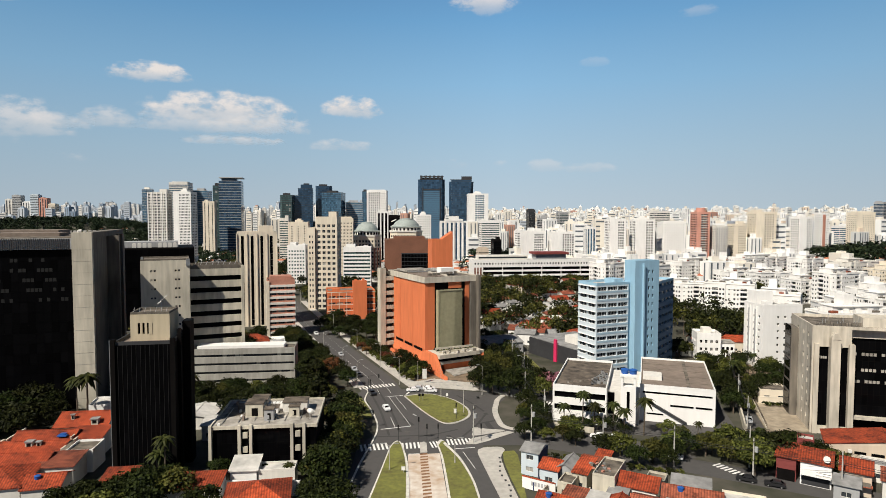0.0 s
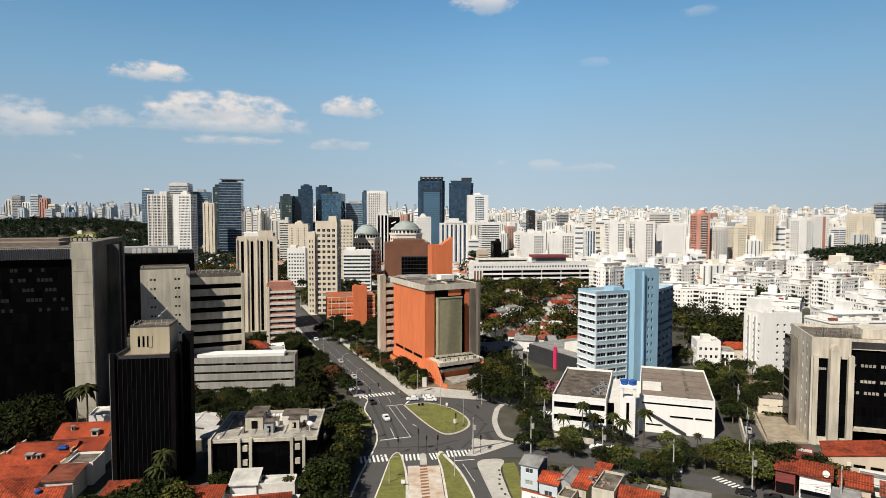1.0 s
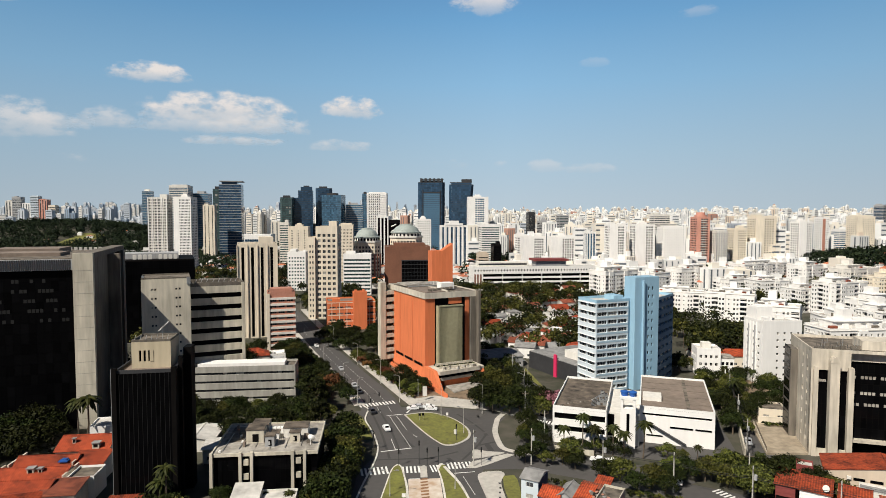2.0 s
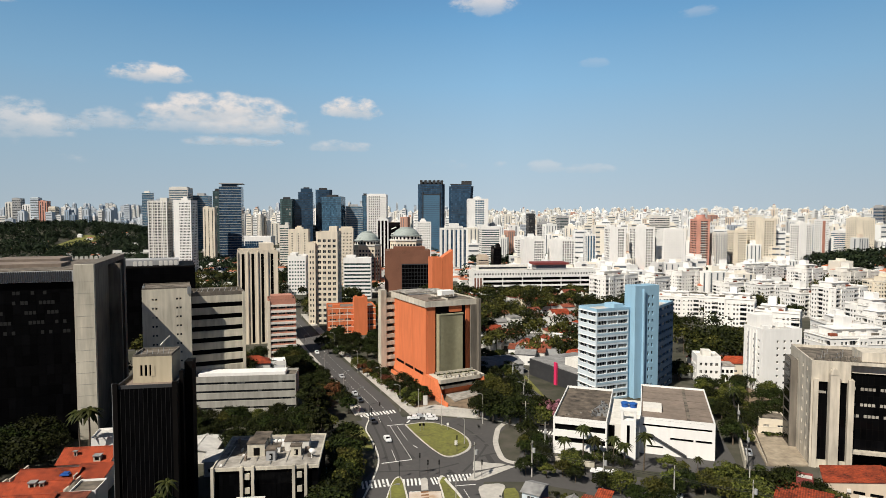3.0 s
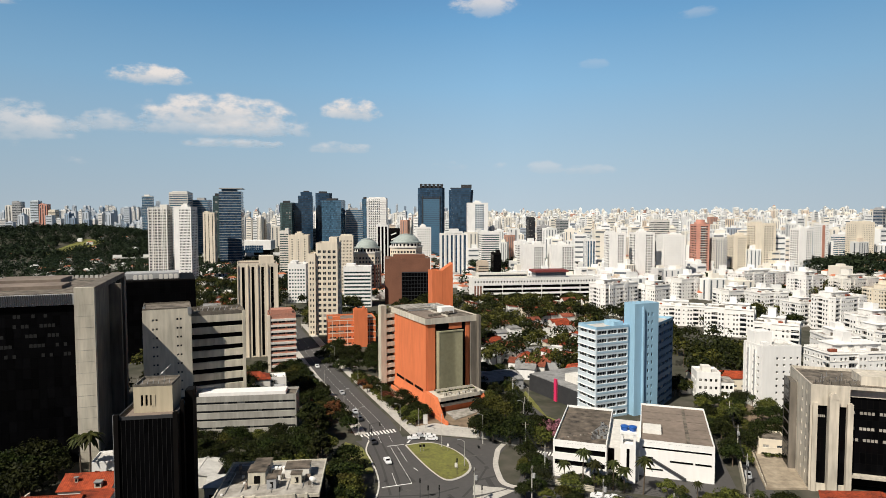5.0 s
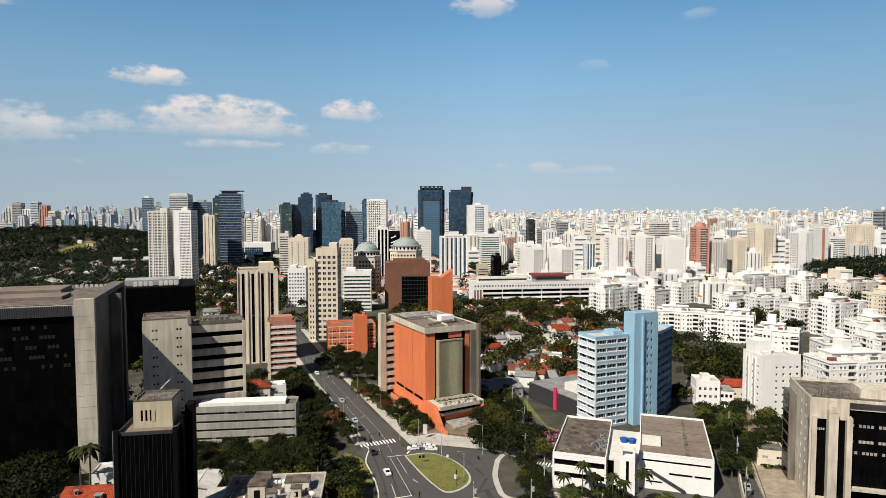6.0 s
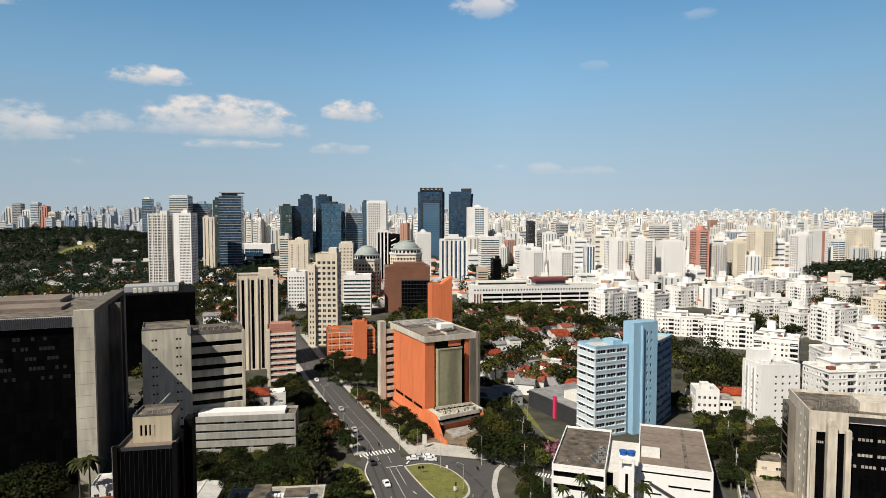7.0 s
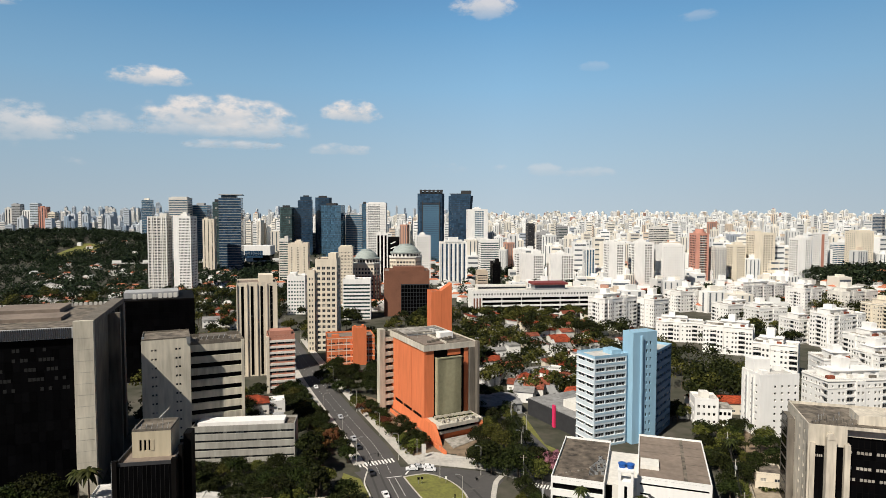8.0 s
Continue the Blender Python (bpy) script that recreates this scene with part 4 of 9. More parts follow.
    for i in range(26):
        part("gravel_pot", MB().box(0, 0, 0, 0.5 + 0.3 * (i % 3), 0.5, 0.35 + 0.2 * (i % 4)), M[("white2", "concrete_light", "roof_light", "concrete_dark")[i % 4]], t, at=Matrix.Translation((2.8 + i * 0.66, -10.0 + (i * 7 % 5) * 0.45, 6.5)) @ pose(0, 0, 0, 0, 0, i * 23))
    # roof plant
    part("roof_deck", MB().box(1.0, 1.0, H + 2.0, 9.5, 22, H + 2.5), M["roof_brown"], t, "stained brown roof deck")
    part("roof_kerb", MB().box(10.2, 1.2, H + 1.95, 10.6, 38, H + 2.9), M["cornice"], t)
    part("roof_kerb", MB().box(10.7, 22.0, H + 1.95, 22.6, 22.4, H + 2.9), M["cornice"], t)
    for i in range(9):
        part("duct", MB().pipe([(12 + i * 1.1, 24 + i % 3, H + 2.5), (12.4 + i * 1.1, 30 + i % 4, H + 2.7), (13 + i * 0.9, 36, H + 2.5)], 0.14), M["metal"], t)
    pl = MB()
    pl.box(11.5, 9, H + 2.4, 17.5, 13.5, H + 5.0)
    part("roof_deck", MB().box(2.0, 24, H + 2.45, 14, 36, H + 3.2), M["roof_grey"], t)
    part("plant_room", pl, M["white"], t, "white plant box on the roof")
    boxes("roof_unit", [(3 + i * 2.4, 3 + (i * 37 % 9), H + 2.45, 4.4 + i * 2.4, 4.4 + (i * 37 % 9), H + 3.4) for i in range(7)], M["concrete_dark"], t)
    for i in range(7):
        part("mast", MB().tube((4 + i * 2.4, 16 + i, H + 2.4), (4 + i * 2.4, 16 + i, H + 4.4), 0.08), M["metal"], t)
    part("duct", MB().tube((1, 20, H + 2.8), (20, 20, H + 2.8), 0.3), M["metal"], t)
    boxes("roof_unit", [(15, 14 + i * 3, H + 2.45, 17 + i % 2, 16 + i * 3, H + 3.6) for i in range(5)], M["roof_light"], t)


build_orange_office()


def build_blue_tower():
    t = thing("office_tower", 57.8, 227.5, 0, 23, "pale blue and white office tower with ribbon windows", "building")
    st, n = 3.14, 11
    H = 34.4
    w = MB()
    sp = [(0, facade(w, (0, 0, 0), 0, 15.0, H, even(3, 15.0, 0.93, 0.3), rows_of(n, st, 0.95, 2.45), 0.5), 5)]
    sp.append((270, facade(w, (0, 11.5, 0), 270, 11.5, H, even(2, 11.5, 0.88, 0.5), rows_of(n, st, 0.95, 2.45), 0.5), 4))
    facade(w, (15, 11.5, 0), 180, 15, H, [], [])
    part("wall", w, M["blue_white"], t, "white and pale blue striped wall")
    for ang, spots, b in sp:
        for pos, pw, ph in spots:
            window_at(t, pos, ang, pw, ph, "glass", "white", b)
    # blue spandrel bands on the front
    band = MB().box(0.3, -0.06, 0, 14.9, -0.005, 0.7).build("spandrel", M["blue_mid"])
    for i in range(n):
        part("spandrel", band, None, t, at=Matrix.Translation((0, 0, i * st + 0.15)))
    # sun shelf above each row of the left side
    shelf = MB().box(-0.55, 0.3, 0, -0.01, 11.2, 0.12).build("sun_shelf", M["white"])
    for i in range(n):
        part("sun_shelf", shelf, None, t, at=Matrix.Translation((0, 0, i * st + 2.45)))
    r = MB()
    roof_slab(r, 0.02, 0.02, 14.98, 11.48, H, 1.0)
    part("roof", r, [M["blue"], M["roof_light"]], t)
    c = MB()
    us = [(6.3, 7.1), (8.1, 8.9)]
    cs = facade(c, (16.2, -2.2, 0), 0, 11.6, 43.6, us, rows_of(12, st, 0.9, 2.3, 3.0), 0.4)
    facade(c, (27.8, -2.2, 0), 90, 6.2, 43.6, [], [])
    facade(c, (27.8, 4.0, 0), 180, 11.6, 43.6, [], [])
    facade(c, (16.2, 4.0, 0), 270, 6.2, 43.6, [], [])
    c.face([(16.2, -2.2, 43.6), (27.8, -2.2, 43.6), (27.8, 4.0, 43.6), (16.2, 4.0, 43.6)])
    part("core_fin", MB().box(19.6, -3.2, 0, 20.2, -2.22, 42.4), M["blue"], t)
    part("link_wall", MB().box(15.02, 0.6, 0, 16.18, 11, H + 0.9), M["blue"], t)
    part("link_wall", MB().box(27.82, 0.6, 0, 29.0, 9, H), M["blue"], t)
    core = part("core", c, M["blue"], t, "blank blue lift core")
    for pos, pw, ph in cs:
        part("window", window_mesh(pw, ph, "glass", "blue", 0), None, core, at=Matrix.Translation(pos))
    wing = Matrix.Translation((28.62, -0.5, 0)) @ pose(0, 0, 0, 0, 0, 30)
    rw = MB()
    rs = facade(rw, (0, 0, 0), 0, 21, H - 0.6, even(4, 21, 0.84, 0.4), rows_of(n, st, 1.1, 2.35), 0.5)
    facade(rw, (21, 0, 0), 90, 8, H - 0.6, [], [])
    facade(rw, (21, 8, 0), 180, 21, H - 0.6, [], [])
    part("wing_wall", rw, M["blue_shaded"], t, at=wing)
    for pos, pw, ph in rs:
        part("window", window_mesh(pw, ph, "glass", "blue", 3), None, t, at=wing @ Matrix.Translation(pos))
    r2 = MB()
    roof_slab(r2, 0.02, 0.02, 20.98, 7.98, H - 0.6, 1.0)
    part("roof", r2, [M["blue"], M["roof_light"]], t, at=wing)
    top = MB()
    top.box(10.5, 3, H, 14.9, 9, H + 1.9)
    part("lift_house", top, M["blue"], t)
    for i in range(5):
        part("antenna", MB().tube((17 + i * 2.2, 1, 43.6), (17 + i * 2.2, 1, 45.4 + (i % 2)), 0.06), M["metal"], t)


build_blue_tower()


def build_white_hall():
    t = thing("office_building", 32.7, 177.9, 0, -18.5, "low white office hall with ribbon windows and a stained roof", "building")
    H = 10.3
    a = MB()
    s1 = facade(a, (0, 0, 0), 0, 15.4, H, [(0.5, 15.0)], [(3.6, 5.2), (7.2, 9.0)], 0.7)
    facade(a, (15.4, 0, 0), 90, 35, H, [], [])
    facade(a, (15.4, 35, 0), 180, 15.4, H, [], [])
    facade(a, (0, 35, 0), 270, 35, H, [], [])
    part("wall", a, M["white"], t)
    for pos, pw, ph in s1:
        window_at(t, pos, 0, pw, ph, "glass_black", "dark", 9)
    r = MB()
    roof_slab(r, 0.02, 0.02, 15.38, 34.98, H, 0.7, 0.28)
    part("roof", r, [M["white"], M["roof_stained"]], t, "black stained flat roof")
    # middle link with a narrow dark slot and the water tower
    m = MB()
    m.box(15.42, 4.0, 0, 24.38, 30, H - 1.0)
    part("link_block", m, M["white2"], t)
    part("water_tower", MB().box(19.2, 1.6, 0, 23.4, 5.6, H + 1.2), M["white"], t)
    part("tower_leg", MB().box(19.2, 1.6, H + 1.2, 19.9, 5.6, H + 4.0), M["white"], t)
    part("tower_leg", MB().box(22.7, 1.6, H + 1.2, 23.4, 5.6, H + 4.0), M["white"], t)
    part("tower_slab", MB().box(19.0, 1.4, H + 4.0, 23.6, 5.8, H + 4.6), M["white"], t)
    part("slot_window", MB().box(15.6, 3.9, 2.5, 17.4, 3.99, H - 1.4), M["glass_black"], t)
    part("slot_window", MB().box(20.9, 1.5, 4.5, 21.7, 1.59, H - 0.2), M["glass_black"], t)
    for i in range(2):
        tk = MB()
        for z0, z1, r0, r1 in ((0, 1.0, 0.95, 1.1), (1.0, 1.25, 1.2, 1.2), (1.25, 1.55, 1.15, 0.4)):
            tk.tube((0, 0, z0), (0, 0, z1), r0, r1, 16)
        part("water_tank", tk, M["plastic_blue"], t, "round blue plastic water tank", at=Matrix.Translation((20.2 + i * 2.3, 3.6, H + 4.6)))
    b = MB()
    s2 = facade(b, (24.4, 8.3, 0), 0, 20.6, H, [(0.8, 19.8)], [(8.3, 8.9)], 0.3)
    facade(b, (45.0, 8.3, 0), 90, 37.2, H, [], [])
    facade(b, (45.0, 45.5, 0), 180, 20.6, H, [], [])
    facade(b, (24.4, 45.5, 0), 270, 37.2, H, [], [])
    part("wall", b, M["white"], t)
    for pos, pw, ph in s2:
        window_at(t, pos, 0, pw, ph, "glass_black", "dark", 7)
    for x0, x1, z0, z1 in ((8.5, 14.8, 5.0, 5.5), (15.4, 19.8, 5.0, 5.5), (2.0, 6.6, 2.2, 2.6), (0.8, 3.8, 5.6, 6.0)):
        part("slot_window", MB().box(24.4 + x0, 8.2, z0, 24.4 + x1, 8.29, z1), M["glass_black"], t, "thin dark slot window")
    ramp = MB()
    ramp.v += [(27.6, 7.4, 5.6), (27.6, 8.28, 5.6), (37.4, 8.28, 0.3), (37.4, 7.4, 0.3), (27.6, 7.4, 6.0), (27.6, 8.28, 6.0), (37.4, 8.28, 0.8), (37.4, 7.4, 0.8)]
    ramp.f += [(0, 1, 2, 3), (7, 6, 5, 4), (0, 3, 7, 4), (1, 5, 6, 2), (0, 4, 5, 1), (3, 2, 6, 7)]
    ramp.m += [0] * 6
    # plain dark sloping strip on the wall, without steps
    part("stair", ramp, M["dark_grey"], t, "dark strip sloping down along the wall")
    r2 = MB()
    roof_slab(r2, 24.42, 8.32, 44.98, 45.48, H, 0.6, 0.3)
    part("roof", r2, [M["white"], M["roof_brown"]], t, "brown sheet roof")
    for i in range(1, 30):
        if i % 6 == 0:
            part("roof_joint", MB().box(25, 8.5 + i * 1.22, H + 0.03, 44.4, 8.62 + i * 1.22, H + 0.12), M["concrete_dark"], t)
    part("gutter", MB().box(37.6, 9.0, H + 0.03, 38.6, 45, H + 0.14), M["roof"], t, "dark stained roof gutter")
    part("roof_step", MB().box(25, 8.9, H + 0.03, 37.5, 26, H + 0.5), M["roof_brown"], t)
    part("plant_room", MB().box(25.2, 14.5, H, 30.6, 20.5, H + 1.7), M["white2"], t, "low white plant room on the roof")
    for i in range(11):
        x, y = 12.2 + (i % 2) * 1.5 + (i * 7 % 3) * 0.25, 6.5 + (i // 2) * 2.3 + (i * 5 % 4) * 0.3
        unit = part("air_conditioner", MB().box(0, 0, 0, 1.0, 0.75, 0.95), M["metal"], t, "grey metal rooftop cooling unit", at=Matrix.Translation((x, y, H + 0.02)))
        part("fan", MB().tube((0.5, 0.38, 0.95), (0.5, 0.38, 1.05), 0.33, 0.33, 10), M["dark_grey"], unit)
    for i in range(5):
        part("pipe", MB().pipe([(10.6 + i * 0.35, 5.0, H + 0.2), (10.6 + i * 0.35, 12.0 + i, H + 0.25), (13.5, 17.0 + i, H + 0.2)], 0.07), M["metal"], t)
    for i in range(14):
        x, y = 1.2 + (i * 53 % 13), 2 + (i * 31 % 30)
        part("roof_debris", MB().box(0, 0, 0, 0.5 + (i % 3) * 0.3, 0.4, 0.25), M[("roof_grey", "concrete_dark", "roof_brown")[i % 3]], t, at=Matrix.Translation((x, y, H + 0.02)) @ pose(0, 0, 0, 0, 0, i * 40))


build_white_hall()


def build_concrete_office():
    t = thing("office_building", 102.8, 168, 0, -17, "raw concrete office block with arched column and black glass", "building")
    H = 29.4
    w = MB()
    sp = facade(w, (0, 23, 0), 270, 23, H, [(7.6, 9.2), (14.0, 15.0), (18.6, 19.6)], rows_of(8, 3.3, 1.4, 2.7, 2.0), 0.6)
    facade(w, (38, 0, 0), 90, 23, H, [], [])
    facade(w, (38, 23, 0), 180, 38, H, [], [])
    for q in ((0.02, 0.02, H - 5.0, 9.6, 2.0, H), (9.6, 2.02, H - 2.5, 38, 3.0, H)):
        part("beam", MB().box(*q), M["concrete_light"], t)
    for q in ((0, 0.0, 0, 0.5, 1.6, H - 5), (0.55, -0.4, 0, 1.75, 1.0, H - 4.2), (8.9, -0.8, 0, 10.3, 1.4, H - 4), (24.6, 1.2, 0, 26.0, 2.2, H - 3), (37, 1.2, 0, 38, 2.2, H - 3)):
        part("column", MB().box(*q), M["concrete_light"], t)
    part("base_wall", MB().box(0.6, 0.02, 0, 10.2, 1.6, 2.2), M["concrete_light"], t)
    part("wall", w, M["concrete_light"], t)
    for pos, pw, ph in sp:
        window_at(t, pos, 270, pw, ph, "glass_black", "dark", 0)
    # the column with a round head
    col = MB()
    col.box(4.2, -2.0, 0, 6.5, 0.5, H - 2.6)
    poly = [(0.9 * math.cos(k), 0.9 * math.sin(k)) for k in [math.pi * i / 10 for i in range(11)]]
    k = len(col.v)
    for y in (-2.1, 0.5):
        col.v += [(5.35 + p[0] * 1.3, y, H - 2.6 + p[1] * 1.9) for p in poly]
    n = len(poly)
    col.f.append(tuple(k + i for i in reversed(range(n))))
    col.f.append(tuple(k + n + i for i in range(n)))
    col.m += [0, 0]
    for i in range(n - 1):
        col.f.append((k + i, k + i + 1, k + n + i + 1, k + n + i))
        col.m.append(0)
    part("column", col, M["concrete_light"], t, "concrete column with a rounded head")
    for x0, x1, y, z0, z1 in ((1.75, 4.2, 0.6, 2.2, H - 5), (6.5, 8.9, 0.6, 2.2, H - 5), (10.3, 24.6, 2.6, 2.0, H - 2.6), (26, 37, 2.6, 2.0, H - 2.6)):
        panes(t, x0, x1, max(1, round((x1 - x0) / 1.5)), z0, z1, max(1, round((z1 - z0) / 3.3)), y)
        part("curtain_wall", MB().box(x0, y + 0.06, z0, x1, y + 0.2, z1), M["dark"], t, "black curtain wall frame")
    shelf = MB().box(10.5, 0.4, 4.6, 24.4, 2.5, 5.3)
    part("canopy", shelf, M["concrete_light"], t)
    boxes("blind", [(10.9 + i * 0.95, 2.5, zr, 11.6 + i * 0.95, 2.58, zr + 0.8) for zr in (22.0, 17.6, 14.4) for i in range(13) if (i * 3 + int(zr)) % 5], M["roof_grey"], t)
    boxes("blind", [(1.95 + i * 0.5, 0.5, 21.0, 2.3 + i * 0.5, 0.58, 21.7) for i in range(4)], M["roof_grey"], t)
    r = MB()
    roof_slab(r, 0.02, 0.05, 37.98, 22.98, H, 0.8, 0.4)
    part("roof", r, [M["concrete_light"], M["roof"]], t)
    part("lift_house", MB().box(14, 6, H, 24, 14, H + 2.6), M["concrete_light"], t)
    part("chimney_stack", MB().box(26, 3.2, H, 30, 9, H + 4.2), M["concrete_light"], t)
    for i in range(12):
        x, y = 2 + (i * 41 % 12), 2 + (i * 29 % 9)
        part("antenna", MB().tube((x, y, H), (x + 0.3, y, H + 1.5 + (i % 3) * 0.8), 0.06, 0.04, 6), M["metal"], t)
        part("roof_unit", MB().box(x - 0.8, y - 0.1, H + 0.03, x + 0.9, y + 0.6, H + 1.0), M["concrete_dark"], t)
    for i in range(0, 10, 2):
        part("mast", MB().tube((1.2 + i * 1.05, 1.0 + (i * 5 % 7) * 0.4, H + 0.6), (1.4 + i * 1.0, 1.2 + (i * 5 % 7) * 0.4, H + 2.2 + (i * 3 % 4) * 0.5), 0.05, 0.04, 5), M["dark_grey"], t)
    sw = MB()
    sw.box(-1.9, 14, 0, -0.02, 22, H - 2.4)
    part("side_wall", sw, M["concrete_dark"], t)
    for j in range(8):
        part("window", MB().box(-2.0, 15, 1 + j * 3.4, -1.91, 21, 3.6 + j * 3.4), M["glass_black"], t)


build_concrete_office()


# ---------- buildings left of the street ----------
def build_black_tower():
    t = thing("office_tower", -114.5, 188.5, 0, 19, "black glass office tower with raw concrete columns", "building")
    t.scale = (1.036, 1.036, 0.997)
    H = 53.6
    W = 34.0
    panes(t, -W, 0, 17, 2, H - 3.4, 15, 0.6)
    part("curtain_wall", MB().box(-W, 0.66, 0, 0, 1.2, H - 2.4), M["dark"], t, "black curtain wall frame")
    pp = part("parapet", MB().box(-W, -0.4, H - 3.4, -0.02, 0.5, H), M["grey"], t, "ribbed grey metal parapet")
    rib = MB().box(0, -0.56, H - 3.3, 0.3, -0.41, H - 0.1).build("rib", M["dark_grey"])
    for i in range(60):
        part("rib", rib, None, pp, at=Matrix.Translation((-W + i * 0.56, 0, 0)))
    p = MB()
    p.box(0, -0.8, 0, 5.4, 1.2, H + 1.8)
    part("column", p, M["concrete"], t, "board-marked raw concrete column")
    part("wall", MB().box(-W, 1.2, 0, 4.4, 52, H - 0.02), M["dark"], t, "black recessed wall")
    # side parts take darker concrete, so their shade is in the colour
    part("side_wall", MB().box(4.42, 3.6, 0, 5.0, 24.0, H - 0.04), M["concrete_dark"], t, "weathered concrete side wall, darkened for shade")
    joint = MB().box(0.3, -0.83, 0, 5.1, -0.79, 0.07).build("panel_joint", M["concrete_mid"])
    for i in range(14):
        part("panel_joint", joint, None, t, at=Matrix.Translation((0, 0, 3.2 + i * 3.6)))
    blind = MB().box(0, 0, 0, 0.85, 0.03, 1.1).build("blind", M["blind_dim"])
    for i in range(60):
        if (i * i + i // 12) % 7 not in (1, 4):
            part("blind", blind, None, t, at=Matrix.Translation((-26.6 + (i % 12) * 1.05 + 11.0 * ((i // 4) % 3 == 1) + 2.0 * (i // 12), 0.55, 46.4 - 3.06 * (i // 12))))
    for y0, y1, x1 in ((26.0, 28.0, 8.4), (37.0, 38.4, 4.9), (50.0, 54.4, 5.8)):
        part("column", MB().box(4.42 if y0 < 50 else 1.0, y0, 0, x1, y1, H), M["concrete_dark"], t, "weathered concrete fin column, darkened for shade")
    part("edge_beam", MB().box(1.3, 1.3, H, 5.4, 54.4, H + 1.75), M["concrete_dark"], t, "raw concrete edge beam, darkened for shade")
    r = MB()
    r.box(-W, 0.5, H, 1.28, 54.4, H + 0.3)
    part("roof", r, M["roof"], t)
    part("roof_terrace", MB().box(-26, 12, H + 0.3, -6, 24, H + 1.4), M["roof_brown"], t)
    part("plant_room", MB().box(-30, 28, H + 0.3, -10, 44, H + 2.0), M["roof_brown"], t)
    unit = MB().box(0, 0, 0, 1.0, 0.8, 1.1).build("cooling_unit", M["roof_light"])
    for i in range(22):
        part("cooling_unit", unit, None, t, at=Matrix.Translation((-W + i * 1.6, 48, H + 0.3)))


build_black_tower()


def build_black_block():
    t = thing("office_building", -167.5, 317, 0, 24, "black glass office block with white roof units", "building")
    w, d, H = 35.5, 40, 43.6
    b = MB().box(0, 0.1, 0, w, d, H)
    part("wall", b, M["dark"], t)
    panes(t, 0, w, 14, 3, 43, 12, 0.03)
    r = MB()
    r.box(0.5, 10, H, w - 8, 26, H + 3.0)
    part("plant_room", r, M["grey"], t)
    for i in range(9):
        if i != 4:
            u = MB().box(0, 0, 0, 1.8, 1.8, 2.2)
            u.tube((0.9, 0.9, 2.2), (0.9, 0.9, 2.5), 0.7, 0.7, 10)
            part("cooling_unit", u, M["white2"], t, at=Matrix.Translation((5 + i * 2.5, 6, H)))


build_black_block()


def build_grey_office():
    t = thing("office_building", -103.2, 207.8, 0, 24, "grey concrete office with blank core and ribbon windows", "building")
    c = MB()
    cols = [(3.0, 3.7), (4.1, 4.8), (10.7, 11.4), (11.8, 12.5)]
    sp = facade(c, (0, 0, 0), 0, 15.6, 45.0, cols, rows_of(13, 3.15, 1.2, 1.95, 2.0), 0.3)
    facade(c, (15.6, 0, 0), 90, 16, 45, [], [])
    facade(c, (15.6, 16, 0), 180, 15.6, 45, [], [])
    facade(c, (0, 16, 0), 270, 16, 45, [], [])
    core = part("core", c, M["concrete"], t, "stained concrete service core")
    for pos, pw, ph in sp:
        part("window", window_mesh(pw, ph, "glass", "concrete", 0), None, core, at=Matrix.Translation(pos))
    r = MB()
    roof_slab(r, 0.02, 0.02, 15.58, 15.98, 45, 0.5)
    part("roof", r, [M["concrete_dark"], M["roof"]], t)
    w = MB()
    sp = facade(w, (15.62, 5.4, 0), 0, 18.6, 41.2, [(0.2, 18.0)], rows_of(9, 4.3, 2.2, 4.0, 0.2), 0.9)
    facade(w, (34.22, 5.4, 0), 90, 16, 41.2, [(0.6, 15)], rows_of(9, 4.3, 2.2, 4.0, 0.2), 0.9)
    facade(w, (34.22, 21.4, 0), 180, 18.6, 41.2, [], [])
    w.box(33.3, 4.6, 0, 34.3, 5.38, 42.2)
    part("wall", w, M["concrete"], t)
    for pos, pw, ph in sp:
        window_at(t, pos, 0, pw, ph, "glass_black", "dark", 11)
    r = MB()
    roof_slab(r, 15.64, 5.42, 34.2, 21.38, 41.2, 1.2)
    part("plant_room", MB().box(19, 11, 41.23, 29, 17, 43.0), M["concrete_dark"], t)
    part("roof", r, [M["concrete_dark"], M["roof"]], t)
    for i in range(8):
        part("strut", MB().tube((17 + i * 2, 8 + i % 3, 41.4), (18 + i * 2, 8 + i % 3, 43.6), 0.12), M["metal"], t)
    boxes("roof_unit", [(17 + i * 2, 7.4, 41.25, 18.2 + i * 2, 8.4, 42.5) for i in range(8)], M["concrete_dark"], t)
    boxes("roof_unit", [(0.2, 0.2, 45.1, 0.9, 1.2, 46.2), (14.4, 0.2, 43.0, 15.7, -0.4, 45.4)], M["metal"], t)


build_grey_office()


